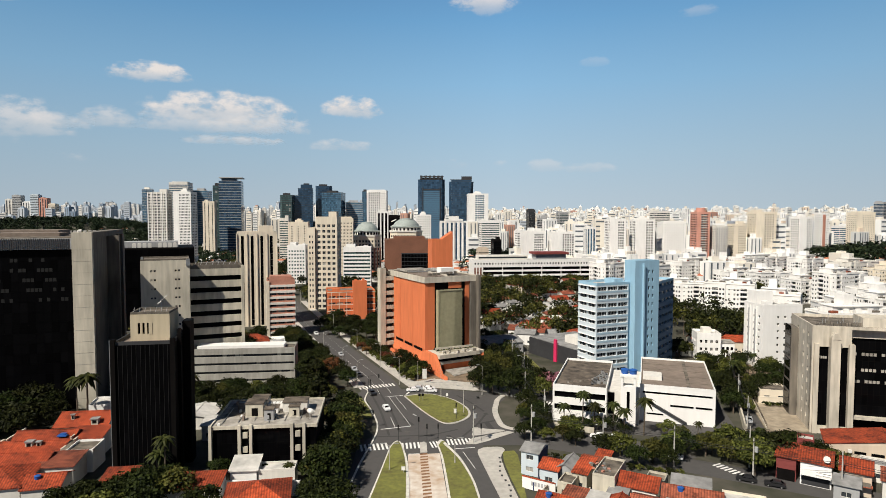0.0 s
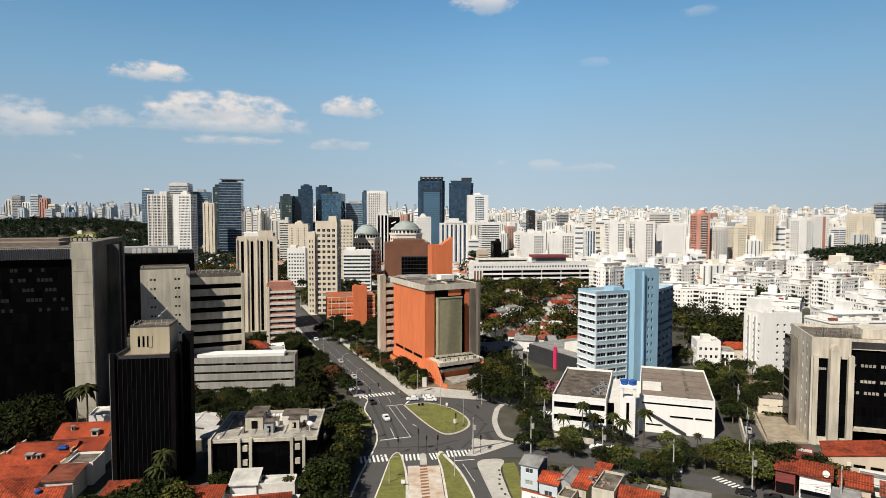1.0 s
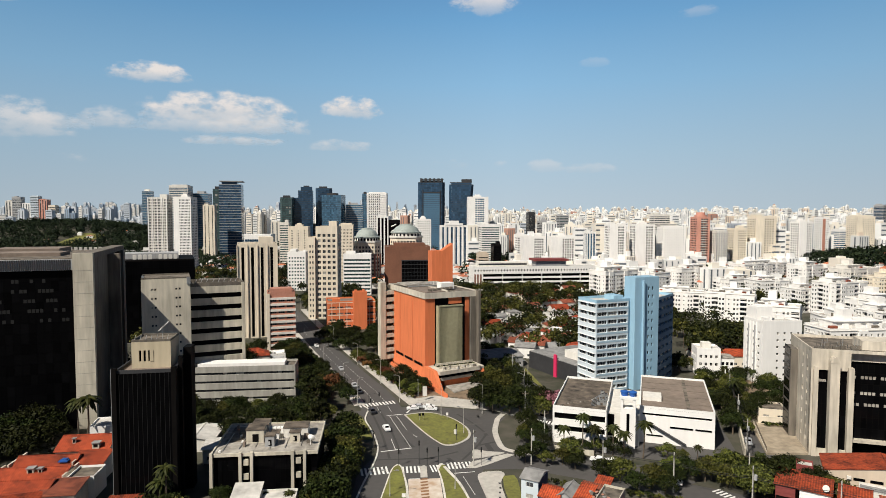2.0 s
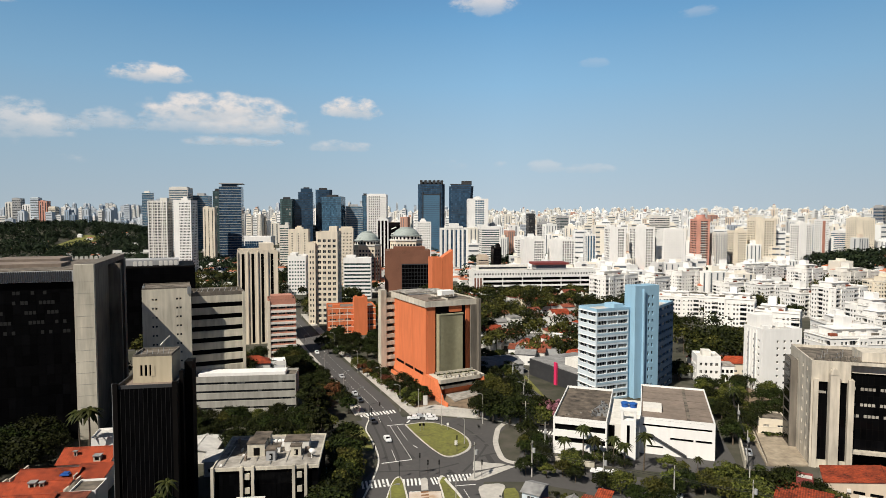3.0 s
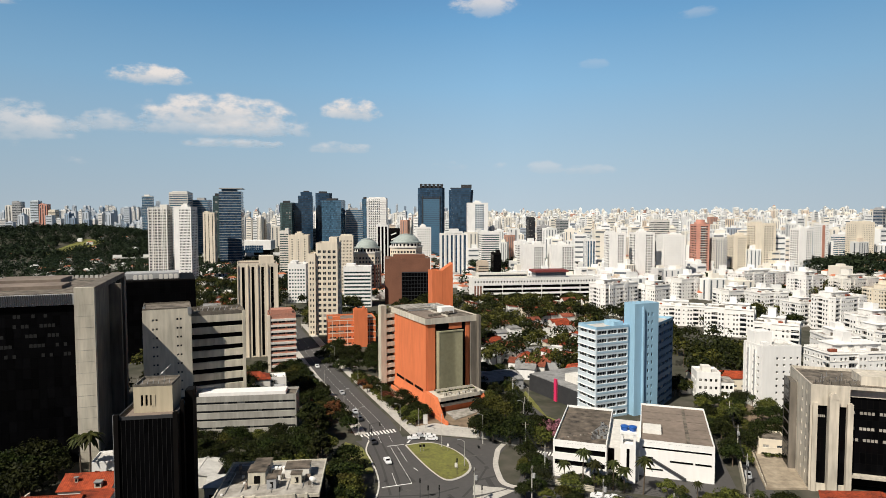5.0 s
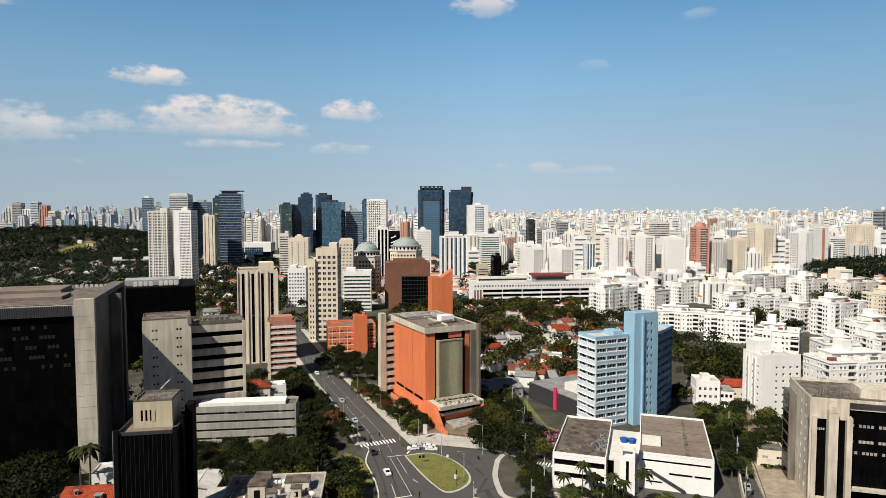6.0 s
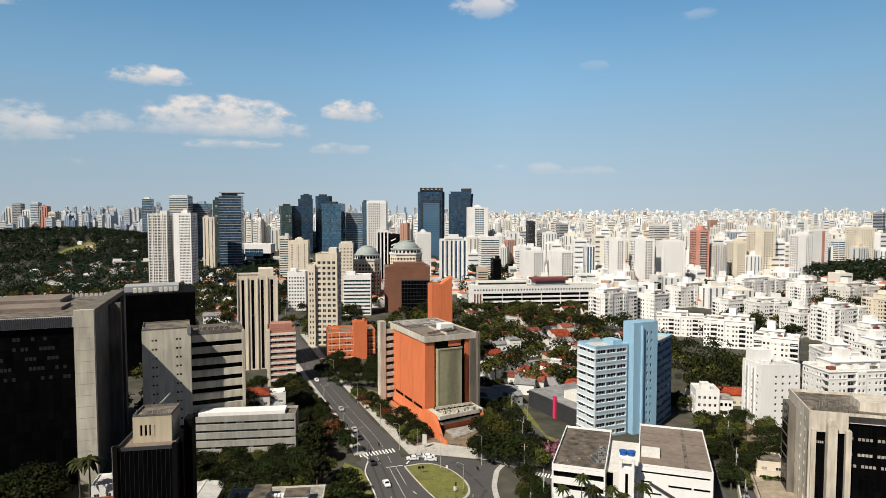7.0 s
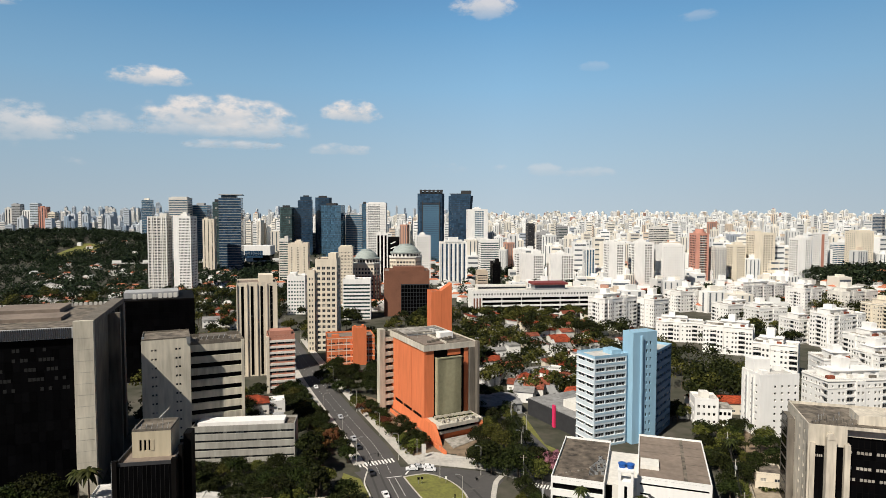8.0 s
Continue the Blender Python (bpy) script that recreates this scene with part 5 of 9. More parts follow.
def build_long_low():
    t = thing("office_building", -88.4, 212.2, 0, 7, "long low grey office with white roof and ribbon windows", "building")
    w, d, H = 35.8, 9.5, 12.7
    m = MB()
    sp = facade(m, (0, 0, 0), 0, w, H, [(0.4, w - 0.4)], rows_of(4, 3.0, 1.55, 2.4), 0.6)
    facade(m, (w, 0, 0), 90, d, H, [], [])
    facade(m, (w, d, 0), 180, w, H, [], [])
    facade(m, (0, d, 0), 270, d, H, [], [])
    part("wall", m, M["concrete_mid"], t)
    for i in range(1, 18):
        part("panel_joint", MB().box(i * w / 18 - 0.05, -0.03, 0, i * w / 18 + 0.05, -0.004, 1.5), M["concrete_dark"], t)
    for pos, pw, ph in sp:
        k = 24
        for i in range(k):
            window_at(t, pos + Vector((pw * i / k, 0, 0)), 0, pw / k, ph, "glass", "dark_grey", 0)
    r = MB()
    roof_slab(r, 0.02, 0.02, w - 0.02, d - 0.02, H, 0.8)
    part("roof", r, [M["concrete_mid"], M["roof"]], t)
    part("roof_light", MB().box(1.5, 2.4, H + 0.02, w - 4, 8.4, H + 1.35), M["white"], t, "raised white roof light")
    part("lift_house", MB().box(w - 9, 8.5, H + 0.02, w - 5, 9.3, H + 2.0), M["grey"], t)


build_long_low()


def build_dark_tower():
    t = thing("office_tower", -73.6, 135.2, 0, 10, "slim dark brown tower with a cream penthouse", "building")
    w, d, H = 12.6, 14, 32.0
    m = MB()
    m.prism([(0, 0), (w, 0), (w, d), (0, d)], 0, H - 0.8)
    part("wall", m, M["dark"], t)
    for i in range(14):
        f = MB().box(0, -0.12, 0, 0.09, -0.01, H - 1)
        part("mullion", f, M["blind_dim"], t, at=Matrix.Translation((i * (w - 0.16) / 13, 0, 0)))
    pane = MB().box(0, -0.06, 0, w / 13 - 0.3, -0.005, 3.25).build("window", M["glass_black"])
    for i in range(13):
        for j in range(9):
            part("window", pane, None, t, at=Matrix.Translation((i * (w - 0.16) / 13 + 0.2, 0, 1.2 + j * 3.35)))
    boxes("pilaster", [(-0.5, -0.5, 0, 0.5, 0.6, H + 0.6), (w - 0.5, -0.5, 0, w + 0.5, 0.6, H + 0.6), (w + 0.02, 4, 0, w + 0.8, 5, H + 2), (w + 0.02, 9, 0, w + 1.8, 13, H + 3)], M["dark"], t)
    part("edge_strip", MB().box(-0.62, -0.52, 0, -0.51, 0.1, H + 0.6), M["metal"], t, "pale metal corner strip")
    r = MB()
    roof_slab(r, 0.05, 0.05, w - 0.05, d - 0.05, H - 0.79, 0.8, 0.3)
    part("roof", r, [M["dark_grey"], M["roof_brown"]], t)
    ph = MB()
    us = [(1.6, 2.1), (2.6, 3.1), (3.6, 4.1), (4.6, 5.1)]
    sp = facade(ph, (2.2, 5.0, H - 0.8), 0, 8.6, 6.2, us[:3], [(1.6, 4.2)], 0.4)
    facade(ph, (10.8, 5, H - 0.8), 90, 8, 6.2, [], [])
    facade(ph, (10.8, 13, H - 0.8), 180, 8.6, 6.2, [], [])
    facade(ph, (2.2, 13, H - 0.8), 270, 8, 6.2, [], [])
    ph.box(6.2, 4.9, H + 0.8, 7.0, 4.99, H + 3.4)
    pent = part("penthouse", ph, M["ochre_render"], t, "cream rendered penthouse with slit windows")
    for pos, pw, hh in sp:
        part("window", window_mesh(pw, hh, "glass_black", "dark", 0), None, pent, at=Matrix.Translation(pos))
    r = MB()
    roof_slab(r, 2.25, 5.05, 10.75, 12.95, H + 5.4, 0.5)
    part("roof", r, [M["concrete_dark"], M["roof"]], t)
    part("antenna", MB().tube((8, 9, H + 5.4), (8, 9, H + 8.6), 0.06), M["metal"], t)
    part("antenna", MB().tube((7.2, 9, H + 7.2), (9.4, 9.6, H + 9.4), 0.09, 0.05), M["metal"], t)
    for i in range(7):
        part("antenna", MB().tube((2.6 + i * 1.2, 6, H + 5.4), (2.8 + i * 1.2, 6.4, H + 6.8), 0.05), M["metal"], t)


build_dark_tower()


def build_low_office():
    t = thing("office_building", -53.8, 139.5, 0, 6, "low dark glass office with cluttered concrete roof", "building")
    w, d, H = 24.2, 21, 11.0
    panes(t, 0, w, 20, 0.4, H - 0.5, 3, 0.28)
    part("wall", MB().box(0.1, 0.35, 0, w - 0.1, d - 0.1, H - 0.4), M["dark"], t, "black walls behind the glass")
    boxes("column", [(x - 0.35, -0.7, 0, x + 0.35, 0.25, H + 0.6) for x in (0, 6.6, 9.2, 18.6, 21.4)], M["concrete"], t)
    boxes("balcony_box", [(x - 0.7, -0.3, z, x + 0.5, 0.25, z + 1.4) for x in (7.9, 20.0) for z in (8.4, 5.0)], M["concrete"], t)
    r = MB()
    r.box(-0.3, -0.3, H - 0.4, w + 0.3, d, H - 0.01)
    roof_slab(r, -0.28, -0.28, w + 0.28, d - 0.02, H, 0.35, 0.3)
    part("roof", r, [M["concrete"], M["roof_grey"]], t, "stained grey concrete roof")
    for x, y, a, b, h, m in ((6.5, 7, 4.2, 4.5, 3.2, "concrete"), (6.8, 12, 4, 5, 2.6, "concrete"), (15, 10, 6, 4.5, 2.4, "white2"), (17, 6.5, 2.5, 2, 2.4, "concrete"), (11.5, 4, 2.2, 2.6, 2.6, "grey"), (12, 9, 2, 2.4, 1.5, "white")):
        rb = part("roof_box", MB().box(0, 0, 0, a, b, h).box(0.4, -0.06, 0.5, 1.2, -0.01, 1.4), M[m], t, at=Matrix.Translation((x, y, H)))
        part("cap", MB().box(-0.15, -0.15, h, a + 0.15, b + 0.15, h + 0.22), M["roof_stained"], rb, "dark stained cap slab")
        part("opening", MB().box(a * 0.35, -0.05, 0.3, a * 0.7, -0.005, h * 0.7), M["dark"], rb)
    for i in range(6):
        u = MB().box(0, 0, 0, 0.7, 1.4, 1.7)
        part("air_conditioner", u, M["white"], t, at=Matrix.Translation((11 + i * 0.95, 12.5, H)))
    for i in range(16):
        x, y = 1.2 + (i * 31 % 23), 1.5 + (i * 17 % 18)
        part("roof_unit", MB().box(0, 0, 0, 0.5 + 0.4 * (i % 3), 0.6 + 0.5 * (i % 2), 0.4 + 0.25 * (i % 4)), M[("white", "metal", "concrete_dark", "roof_brown")[i % 4]], t, at=Matrix.Translation((x, y, H)))
    for i in range(6):
        part("pipe", MB().tube((2 + i * 3.6, 2 + i % 3, H + 0.15), (2 + i * 3.6, 14 + i % 4, H + 0.15), 0.08), M["metal"], t)
    # shadow of the slim dark tower, laid on the roof as a dark patch
    part("roof_patch", MB().box(1.2, 8, H + 0.012, 6.2, 19, H + 0.03), M["roof"], t, "dark roof patch drawing the slim tower shadow")
    dish = MB()
    dish.tube((0, 0, 0), (0, 0, 1.4), 0.07)
    dish.tube((0, -0.1, 1.5), (0.15, 0.35, 1.7), 0.2, 1.0, 14)
    part("satellite_dish", dish, M["white"], t, at=Matrix.Translation((22.3, 4.5, H)))


build_low_office()

# buildings along the street
tower("office_tower", -82.6, 396, 13.9, 22, 59.5, 3, "cream office tower with square punched windows", wall='cream', style='punched', bays=(4, 5), share=0.62, vis=0.55, storey=3.5, single_windows=True, roof="roof_brown", crown=True, sides=(1, 1, 0, 0))
tower("office_block", -87.4, 394, 4.7, 20, 52.5, 3, "cream lower shoulder of the office tower", wall='cream', style='punched', bays=(2, 5), share=0.5, storey=3.5, vis=0.46, crown=False)
tower("office_tower", -111.5, 330, 21, 22, 51, 18, "cream concrete tower with dark vertical window strips", wall='cream', style='stripes', bays=(4, 4), share=0.3, glass="glass_black", roof="roof_brown", accent="fins")
striped = tower("apartment_block", -86.5, 300, 13.2, 13, 28.2, 18, "brick and cream striped apartment block", wall='brick_pink', style='punched', bays=(3, 3), share=0.78, vis=0.36, storey=2.9, single_windows=True, roof="roof_brown", sides=(1, 1, 0, 0))
stripe = MB().box(-0.25, -0.5, 0, 13.45, 13.2, 1.1).build("floor_band", M["white2"])
for i in range(9):
    part("floor_band", stripe, None, striped, "cream concrete floor band", at=Matrix.Translation((0, 0, 2.15 + i * 2.9)))
part("corner_pier", MB().box(-0.5, -0.7, 0, 0.9, 1.0, 28.4), M["cream"], striped)
orange_low = tower("office_block", -67.5, 356, 28, 18, 16, 14, "low orange office with pale window bands", wall='orange', style='punched', bays=(6, 3), share=0.82, vis=0.28, storey=3.7, single_windows=True, crown=False, frame_mat="cream", roof="roof_brown", sides=(1, 1, 0, 1))
boxes("floor_band", [(-0.12, -0.14, 0.9 + 3.7 * i, 28.1, -0.01, 1.25 + 3.7 * i) for i in range(5)], M["cream"], orange_low, "pale floor band")
boxes("pier_strip", [(2.2 + 4.4 * i, -0.1, 0.5, 2.5 + 4.4 * i, -0.01, 15.5) for i in range(6)], M["cream"], orange_low)
tower("office_block", -52.5, 357, 8.0, 6, 21.5, 14, "orange stair tower of the low office", wall='orange', style='punched', bays=(0, 0), crown=False, roof="roof_brown")
tower("office_tower", -5.6, 322, 5.4, 10, 47.5, 14, "narrow orange tower block", wall='orange', style='punched', bays=(0, 0), crown=False, roof="roof_brown")
red_tower = tower("office_tower", -0.3, 323.4, 5.8, 10, 46.0, 14, "narrow orange tower with a slanted head", wall='orange', style='punched', bays=(0, 0), crown=False, roof="roof_brown")
wedge = MB()
wedge.v += [(0, 0, 46.9), (5.8, 0, 46.9), (5.8, 0, 52.5), (0, 0, 48.5), (0, 6, 46.9), (5.8, 6, 46.9), (5.8, 6, 52.5), (0, 6, 48.5)]
wedge.f += [(0, 1, 2, 3), (7, 6, 5, 4), (3, 2, 6, 7), (0, 3, 7, 4), (1, 5, 6, 2), (0, 4, 5, 1)]
wedge.m += [0] * 6
part("slanted_head", wedge, M["orange"], red_tower)
slab_block = tower("apartment_block", 126, 238, 16.5, 12.5, 25, 6, "white slab apartment block with small paired windows", wall="white", glass="glass_black", style="grid", bays=(4, 3), share=0.34, vis=0.36, storey=2.75, blank=(0.3, 0.0), single_windows=True, roof="roof_light", crown=False, sides=(1, 0, 0, 1))
part("lift_house", MB().box(1.0, 6.0, 25.0, 8.0, 12.0, 30.5), M["white"], slab_block)
# flat grey strips added in place of two recessed window strips
boxes("window_strip", [(-0.06, y0, 2.0, -0.01, y0 + 1.1, 23.5) for y0 in (4.4, 8.6)], M["grey"], slab_block, "grey vertical strip standing for a windowed recess")
boxes("wall_rib", [(-0.35, y0, 0.0, -0.01, y0 + 0.25, 24.9) for y0 in (3.9, 6.0, 8.1, 10.2)], M["white"], slab_block)
flat_house = tower("house", 107, 254, 9.5, 10, 10.8, -10, "white flat-roofed house with dark windows and a lower wing", wall="white", glass="glass_black", storey=3.2, style="punched", bays=(4, 3), share=0.5, vis=0.4, single_windows=True, crown=False, category="house", sides=(1, 0, 0, 1))
part("wing", MB().box(9.52, 1.2, 0, 15.2, 9.6, 7.4), M["white"], flat_house)
part("wing_roof", MB().box(9.52, 1.0, 7.4, 15.5, 9.8, 7.7), M["roof_grey"], flat_house)
boxes("window", [(10.2 + i * 1.7, 1.14, z0, 11.2 + i * 1.7, 1.19, z0 + 1.3) for i in range(3) for z0 in (1.4, 4.6)], M["glass_black"], flat_house)
part("stair_house", MB().box(3.0, 4.0, 10.8, 6.6, 8.0, 13.2), M["white2"], flat_house)
brown_block = tower("office_block", -51.0, 535, 40, 30, 39.5, 6, "brown brick block with a black glass front", wall="brick", style="punched", bays=(0, 4), share=0.5, crown=False, roof="roof_brown")
panes(brown_block, 15.0, 39.4, 9, 1.0, 28.0, 8, -0.12, "glass_black", 0.25)
part("front_frame", MB().box(14.6, -0.06, 0.5, 39.8, -0.01, 28.6), M["dark_grey"], brown_block, "dark metal frame of the glass front")
part("roof_storey", MB().box(8, 8, 39.6, 36, 24, 43.0), M["brick"], brown_block)


def domed_tower(x, y, w, h, rz):
    """A brick and cream office tower of cut-cornered plan under a ribbed metal dome."""
    t = thing("domed_tower", x, y, 0, rz, "brick and cream office tower with a grey dome", "building")
    c = w * 0.2
    plan = [(c, 0), (w - c, 0), (w, c), (w, w - c), (w - c, w), (c, w), (0, w - c), (0, c)]
    storey = 3.8
    n = int(h / storey)
    wall = MB()
    glass = MB()
    for i in range(8):
        a, b = Vector(plan[i]), Vector(plan[(i + 1) % 8])
        ang = math.degrees(math.atan2((b - a).y, (b - a).x))
        wide = (b - a).length
        k = max(2, round(wide / 3.2))
        for pos, pw, ph in facade(wall, (a.x, a.y, 0), ang, wide, h, even(k, wide, 0.6, 0.4), rows_of(n, storey, 1.0, 3.1), 0.6):
            u = Vector((math.cos(radians(ang)), math.sin(radians(ang)), 0)) * pw
            z = Vector((0, 0, ph))
            glass.face([pos, pos + u, pos + u + z, pos + z])
        out = Vector(((b - a).y, -(b - a).x)).normalized()
        u2 = (b - a).normalized()
        for j in range(k + 1):
            p = a + u2 * (0.4 + (wide - 0.8) * j / k)
            q = [p - u2 * 0.45, p + u2 * 0.45, p + u2 * 0.45 + out * 0.5, p - u2 * 0.45 + out * 0.5]
            part("pilaster", MB().prism([(v.x, v.y) for v in reversed(q)], 0, h * 0.72), M["brick_pink"], t)
    part("wall", wall, M["cream_light"], t, "cream wall with rows of windows")
    tagged(part("window_pane", glass, M["glass"], t), kind="stuff")
    m = w / 2
    part("cornice", MB().prism([(m + (p[0] - m) * 1.05, m + (p[1] - m) * 1.05) for p in plan], h, h + 1.4), M["white2"], t, "pale cornice")
    part("drum", MB().tube((m, m, h + 1.4), (m, m, h + 5.0), w * 0.47, w * 0.47, 24), M["white2"], t, "pale arcaded drum")
    for i in range(24):
        a = 2 * math.pi * (i + 0.5) / 24
        part("drum_window", MB().box(-1.0, -0.2, 0, 1.0, 0.2, 2.6), M["glass_black"], t, at=Matrix.Translation((m + w * 0.466 * math.cos(a), m + w * 0.466 * math.sin(a), h + 1.7)) @ pose(0, 0, 0, 0, 0, math.degrees(a) + 90))
    dm = MB()
    prof = [(0.5, 5.0), (0.5, 5.8), (0.42, 6.2), (0.385, 8.6), (0.32, 11.0), (0.235, 12.6), (0.21, 12.8), (0.2, 14.0), (0.02, 14.6)]
    for (r0, z0), (r1, z1) in zip(prof, prof[1:]):
        dm.tube((m, m, h + z0), (m, m, h + z1), r0 * w, r1 * w, 24)
    part("dome", dm, M["copper"], t, "greenish grey metal dome")


domed_tower(-89, 600, 27, 41.0, 4)
domed_tower(-55.5, 640, 34, 44.5, 4)
# long white office across the park
def build_long_white():
    t = thing("office_building", 27, 540, 0, 8, "long white office with square windows above dark ribbon windows", "building")
    w, d, H = 118.0, 22.0, 21.5
    lo, hi = MB(), MB()
    sp = facade(lo, (0, 0, 0), 0, w, 17.0, [(9.0 + i * 18.1, 26.6 + i * 18.1) for i in range(6)], [(0.9 + 4.1 * i, 3.3 + 4.1 * i) for i in range(4)], 0.8)
    facade(lo, (w, 0, 0), 90, d, 17.0, [], [])
    facade(lo, (w, d, 0), 180, w, 17.0, [], [])
    sp2 = facade(lo, (0, d, 0), 270, d, 17.0, even(5, d, 0.5), [(0.9 + 4.1 * i, 3.3 + 4.1 * i) for i in range(4)], 0.5)
    part("wall", lo, M["white"], t)
    top = facade(hi, (0, 0, 17.0), 0, w, H - 17.0, even(44, w, 0.52, 0.6), [(0.9, 2.6)], 0.6)
    facade(hi, (w, 0, 17.0), 90, d, H - 17, [], [])
    facade(hi, (w, d, 17.0), 180, w, H - 17, [], [])
    facade(hi, (0, d, 17.0), 270, d, H - 17, [], [])
    part("upper_wall", hi, M["white"], t)
    for pos, pw, ph in sp:
        window_at(t, pos, 0, pw, ph, "glass_black", "dark_grey", 6)
    for pos, pw, ph in sp2:
        window_at(t, pos, 270, pw, ph, "glass_black", "dark_grey", 1)
    for pos, pw, ph in top:
        window_at(t, pos, 0, pw, ph, "glass", "white2", 0)
    boxes("tall_window", [(1.0 + i * 2.6, -0.1, 2.0, 2.4 + i * 2.6, -0.01, 15.5) for i in range(3)], M["brick"], t, "tall brown window strip")
    r = MB()
    roof_slab(r, 0.02, 0.02, w - 0.02, d - 0.02, H, 0.7)
    part("roof", r, [M["white"], M["roof_light"]], t)
    part("roof_storey", MB().box(6, 9, H + 0.03, 52, 20, H + 4.2), M["white2"], t)
    boxes("roof_window", [(6.6, 8.9, H + 1.4, 51.4, 8.99, H + 2.9)], M["glass"], t)


build_long_white()
hd = thing("pavilion", 84, 548, 22.4, 8, "grey sloped roof pavilion with maroon edge", "building")
part("wall", MB().prism([(0, 0), (28, 0), (28, 14), (0, 14)], 0, 4.5), M["grey"], hd)
part("roof", MB().box(-2, -2, 4.5, 30, 16, 6.4), M["maroon"], hd, "maroon flat roof edge")
# dark hall with a magenta pylon
hall = thing("hall", 38.5, 268, 0, -62, "dark grey windowless hall with magenta pylon", "building")
part("wall", MB().box(0, 0, 0, 44, 26, 7.2), M["dark_grey"], hall)
part("roof", MB().box(0.3, 0.3, 7.2, 43.7, 25.7, 7.5), M["fibre"], hall, "grey sheet roof")
part("pylon", MB().box(18, -0.7, 0, 19.6, -0.02, 9.4), M["magenta"], hall, "tall magenta sign panel")
part("upper_block", MB().box(17, 6, 7.5, 34, 22, 10.5), M["white2"], hall)

# ---------- the city beyond ----------
tower("apartment_tower", -331.0, 685, 21.0, 16, 87.2, 4, "cream and grey apartment tower with full-width balconies", wall="white2", style="grid", bays=(6, 3), share=0.78, vis=0.5, storey=3.2, accent="ribs", trim="white")
tower("apartment_tower", -304.4, 690, 19.5, 20, 87.8, 2, "white apartment tower with a blank edge and a window grid", wall="white", style="grid", bays=(8, 4), share=0.66, vis=0.5, storey=3.2, blank=(0.32, 0.06))
tower("slim_tower", -369.7, 940, 17.5, 14, 83.5, 6, "slim beige concrete tower", wall='cream',style='stripes',bays=(3,2),share=.2)
curtain_tower("glass_tower", -738.5, 1500, 23.3, 20, 129.4, 14, "slim blue glass tower with a white edge", "glass_blue", "white2", 4.0, 0.5, 5.0)
tower("office_tower", -483.7, 1080, 31.7, 30, 120.7, 6, "pale grey office tower with glass bands", wall='white2',style='bands',vis=.55,glass='glass_blue')
curtain_tower("glass_tower", -458.1, 1120, 26.2, 30, 110.6, 6, "blue grey glass office tower", "glass_blue", "grey", 4.0, 0.8)
curtain_tower("glass_tower", -383.9, 1020, 14.9, 20, 114.2, 14, "dark teal glass office tower in the cluster", "glass_green", "dark_grey", 4.0, 0.5)
curtain_tower("glass_tower", -359.0, 980, 34.0, 34, 118.0, 12, "dark navy glass tower with pale floor lines and a roof canopy", "glass_navy", "grey", 4.2, 0.75, 3.4, 0, "canopy")
curtain_tower("glass_tower", -357.7, 1340, 30.0, 24, 110.8, 8, "dark teal glass office tower with floor lines", "glass_green", "dark_grey", 4.0, 0.9, 3.0, 4, "flat")
curtain_tower("glass_tower", -331.5, 1360, 41.0, 40, 126.0, 10, "dark blue stepped glass tower", "glass_navy", "dark_grey", 4.0, 0.5, 3.4, 0, "steps", 0.0, (0.86, 9.0))
curtain_tower("glass_tower", -296.0, 1420, 38.0, 40, 132.4, 10, "dark navy glass tower behind others", "glass_navy", "dark_grey", 4.0, 0.4, 4.0, 6, "flat")
curtain_tower("glass_tower", -258.0, 1300, 42.0, 40, 115.5, -4, "grey blue glass tower with a dark side", "glass_blue", "dark_grey", 4.0, 0.35, 3.0, 0, "flat")
curtain_tower("glass_tower", -211.2, 1330, 36.1, 30, 95.2, 6, "teal glass office block", "glass_blue", "grey", 4.0, 1.0)
curtain_tower("glass_tower", -176.6, 1335, 13.5, 30, 117.4, 6, "blue glass slim tower", "glass_blue", "dark_grey", 4.0, 0.5)
tower("office_tower", -163.4, 1310, 42.1, 30, 116.9, 0, "white residential tower with balcony bands", wall="white", style="grid", bays=(6, 4), share=0.6, vis=0.42, storey=3.6, blank=(0.08, 0.3), accent="ledges")
twin = curtain_tower("twin_tower", -48.0, 1175, 51.5, 40, 132.0, 2, "dark navy glass tower with a framed crown", "glass_navy", "dark_grey", 4.0, 0.35, 3.2, 5, "teeth")
part("glass_front", MB().prism([(10, -1.4), (41.5, -1.4), (41.5, -0.2), (10, -0.2)], 0, 112), M["glass_blue"], twin, "paler blue glass bay set before the front")
boxes("front_rib", [(8.6, -2.0, 0, 10.0, -0.3, 118), (41.5, -2.0, 0, 42.9, -0.3, 118), (10.0, -2.0, 112, 41.5, -0.3, 114)], M["dark_grey"], twin)
boxes("front_floor_line", [(10.1, -1.5, 3.6 + 4 * i, 41.4, -1.41, 4.0 + 4 * i) for i in range(27)], M["dark_grey"], twin)
curtain_tower("twin_tower", 11.5, 1180, 41.0, 40, 128.0, -2, "dark navy glass tower leaning outwards with a raised corner", "glass_navy", "dark_grey", 4.0, 0.35, 3.2, 4, "horn", 9.0)
tower("office_tower", 44.0, 1060, 35.0, 26, 100.5, 4, "white office tower with a dark glazed bay", wall="white", style="grid", bays=(4, 4), share=0.86, vis=0.62, storey=3.8, glass="glass_blue", blank=(0.34, 0.2))
white_fins = tower("office_tower", -3.0, 790, 35.0, 22, 54.5, 4, "white office tower with dark vertical windows", wall="white", style="stripes", bays=(6, 4), share=0.42, glass="glass_navy", accent="fins", crown=False)
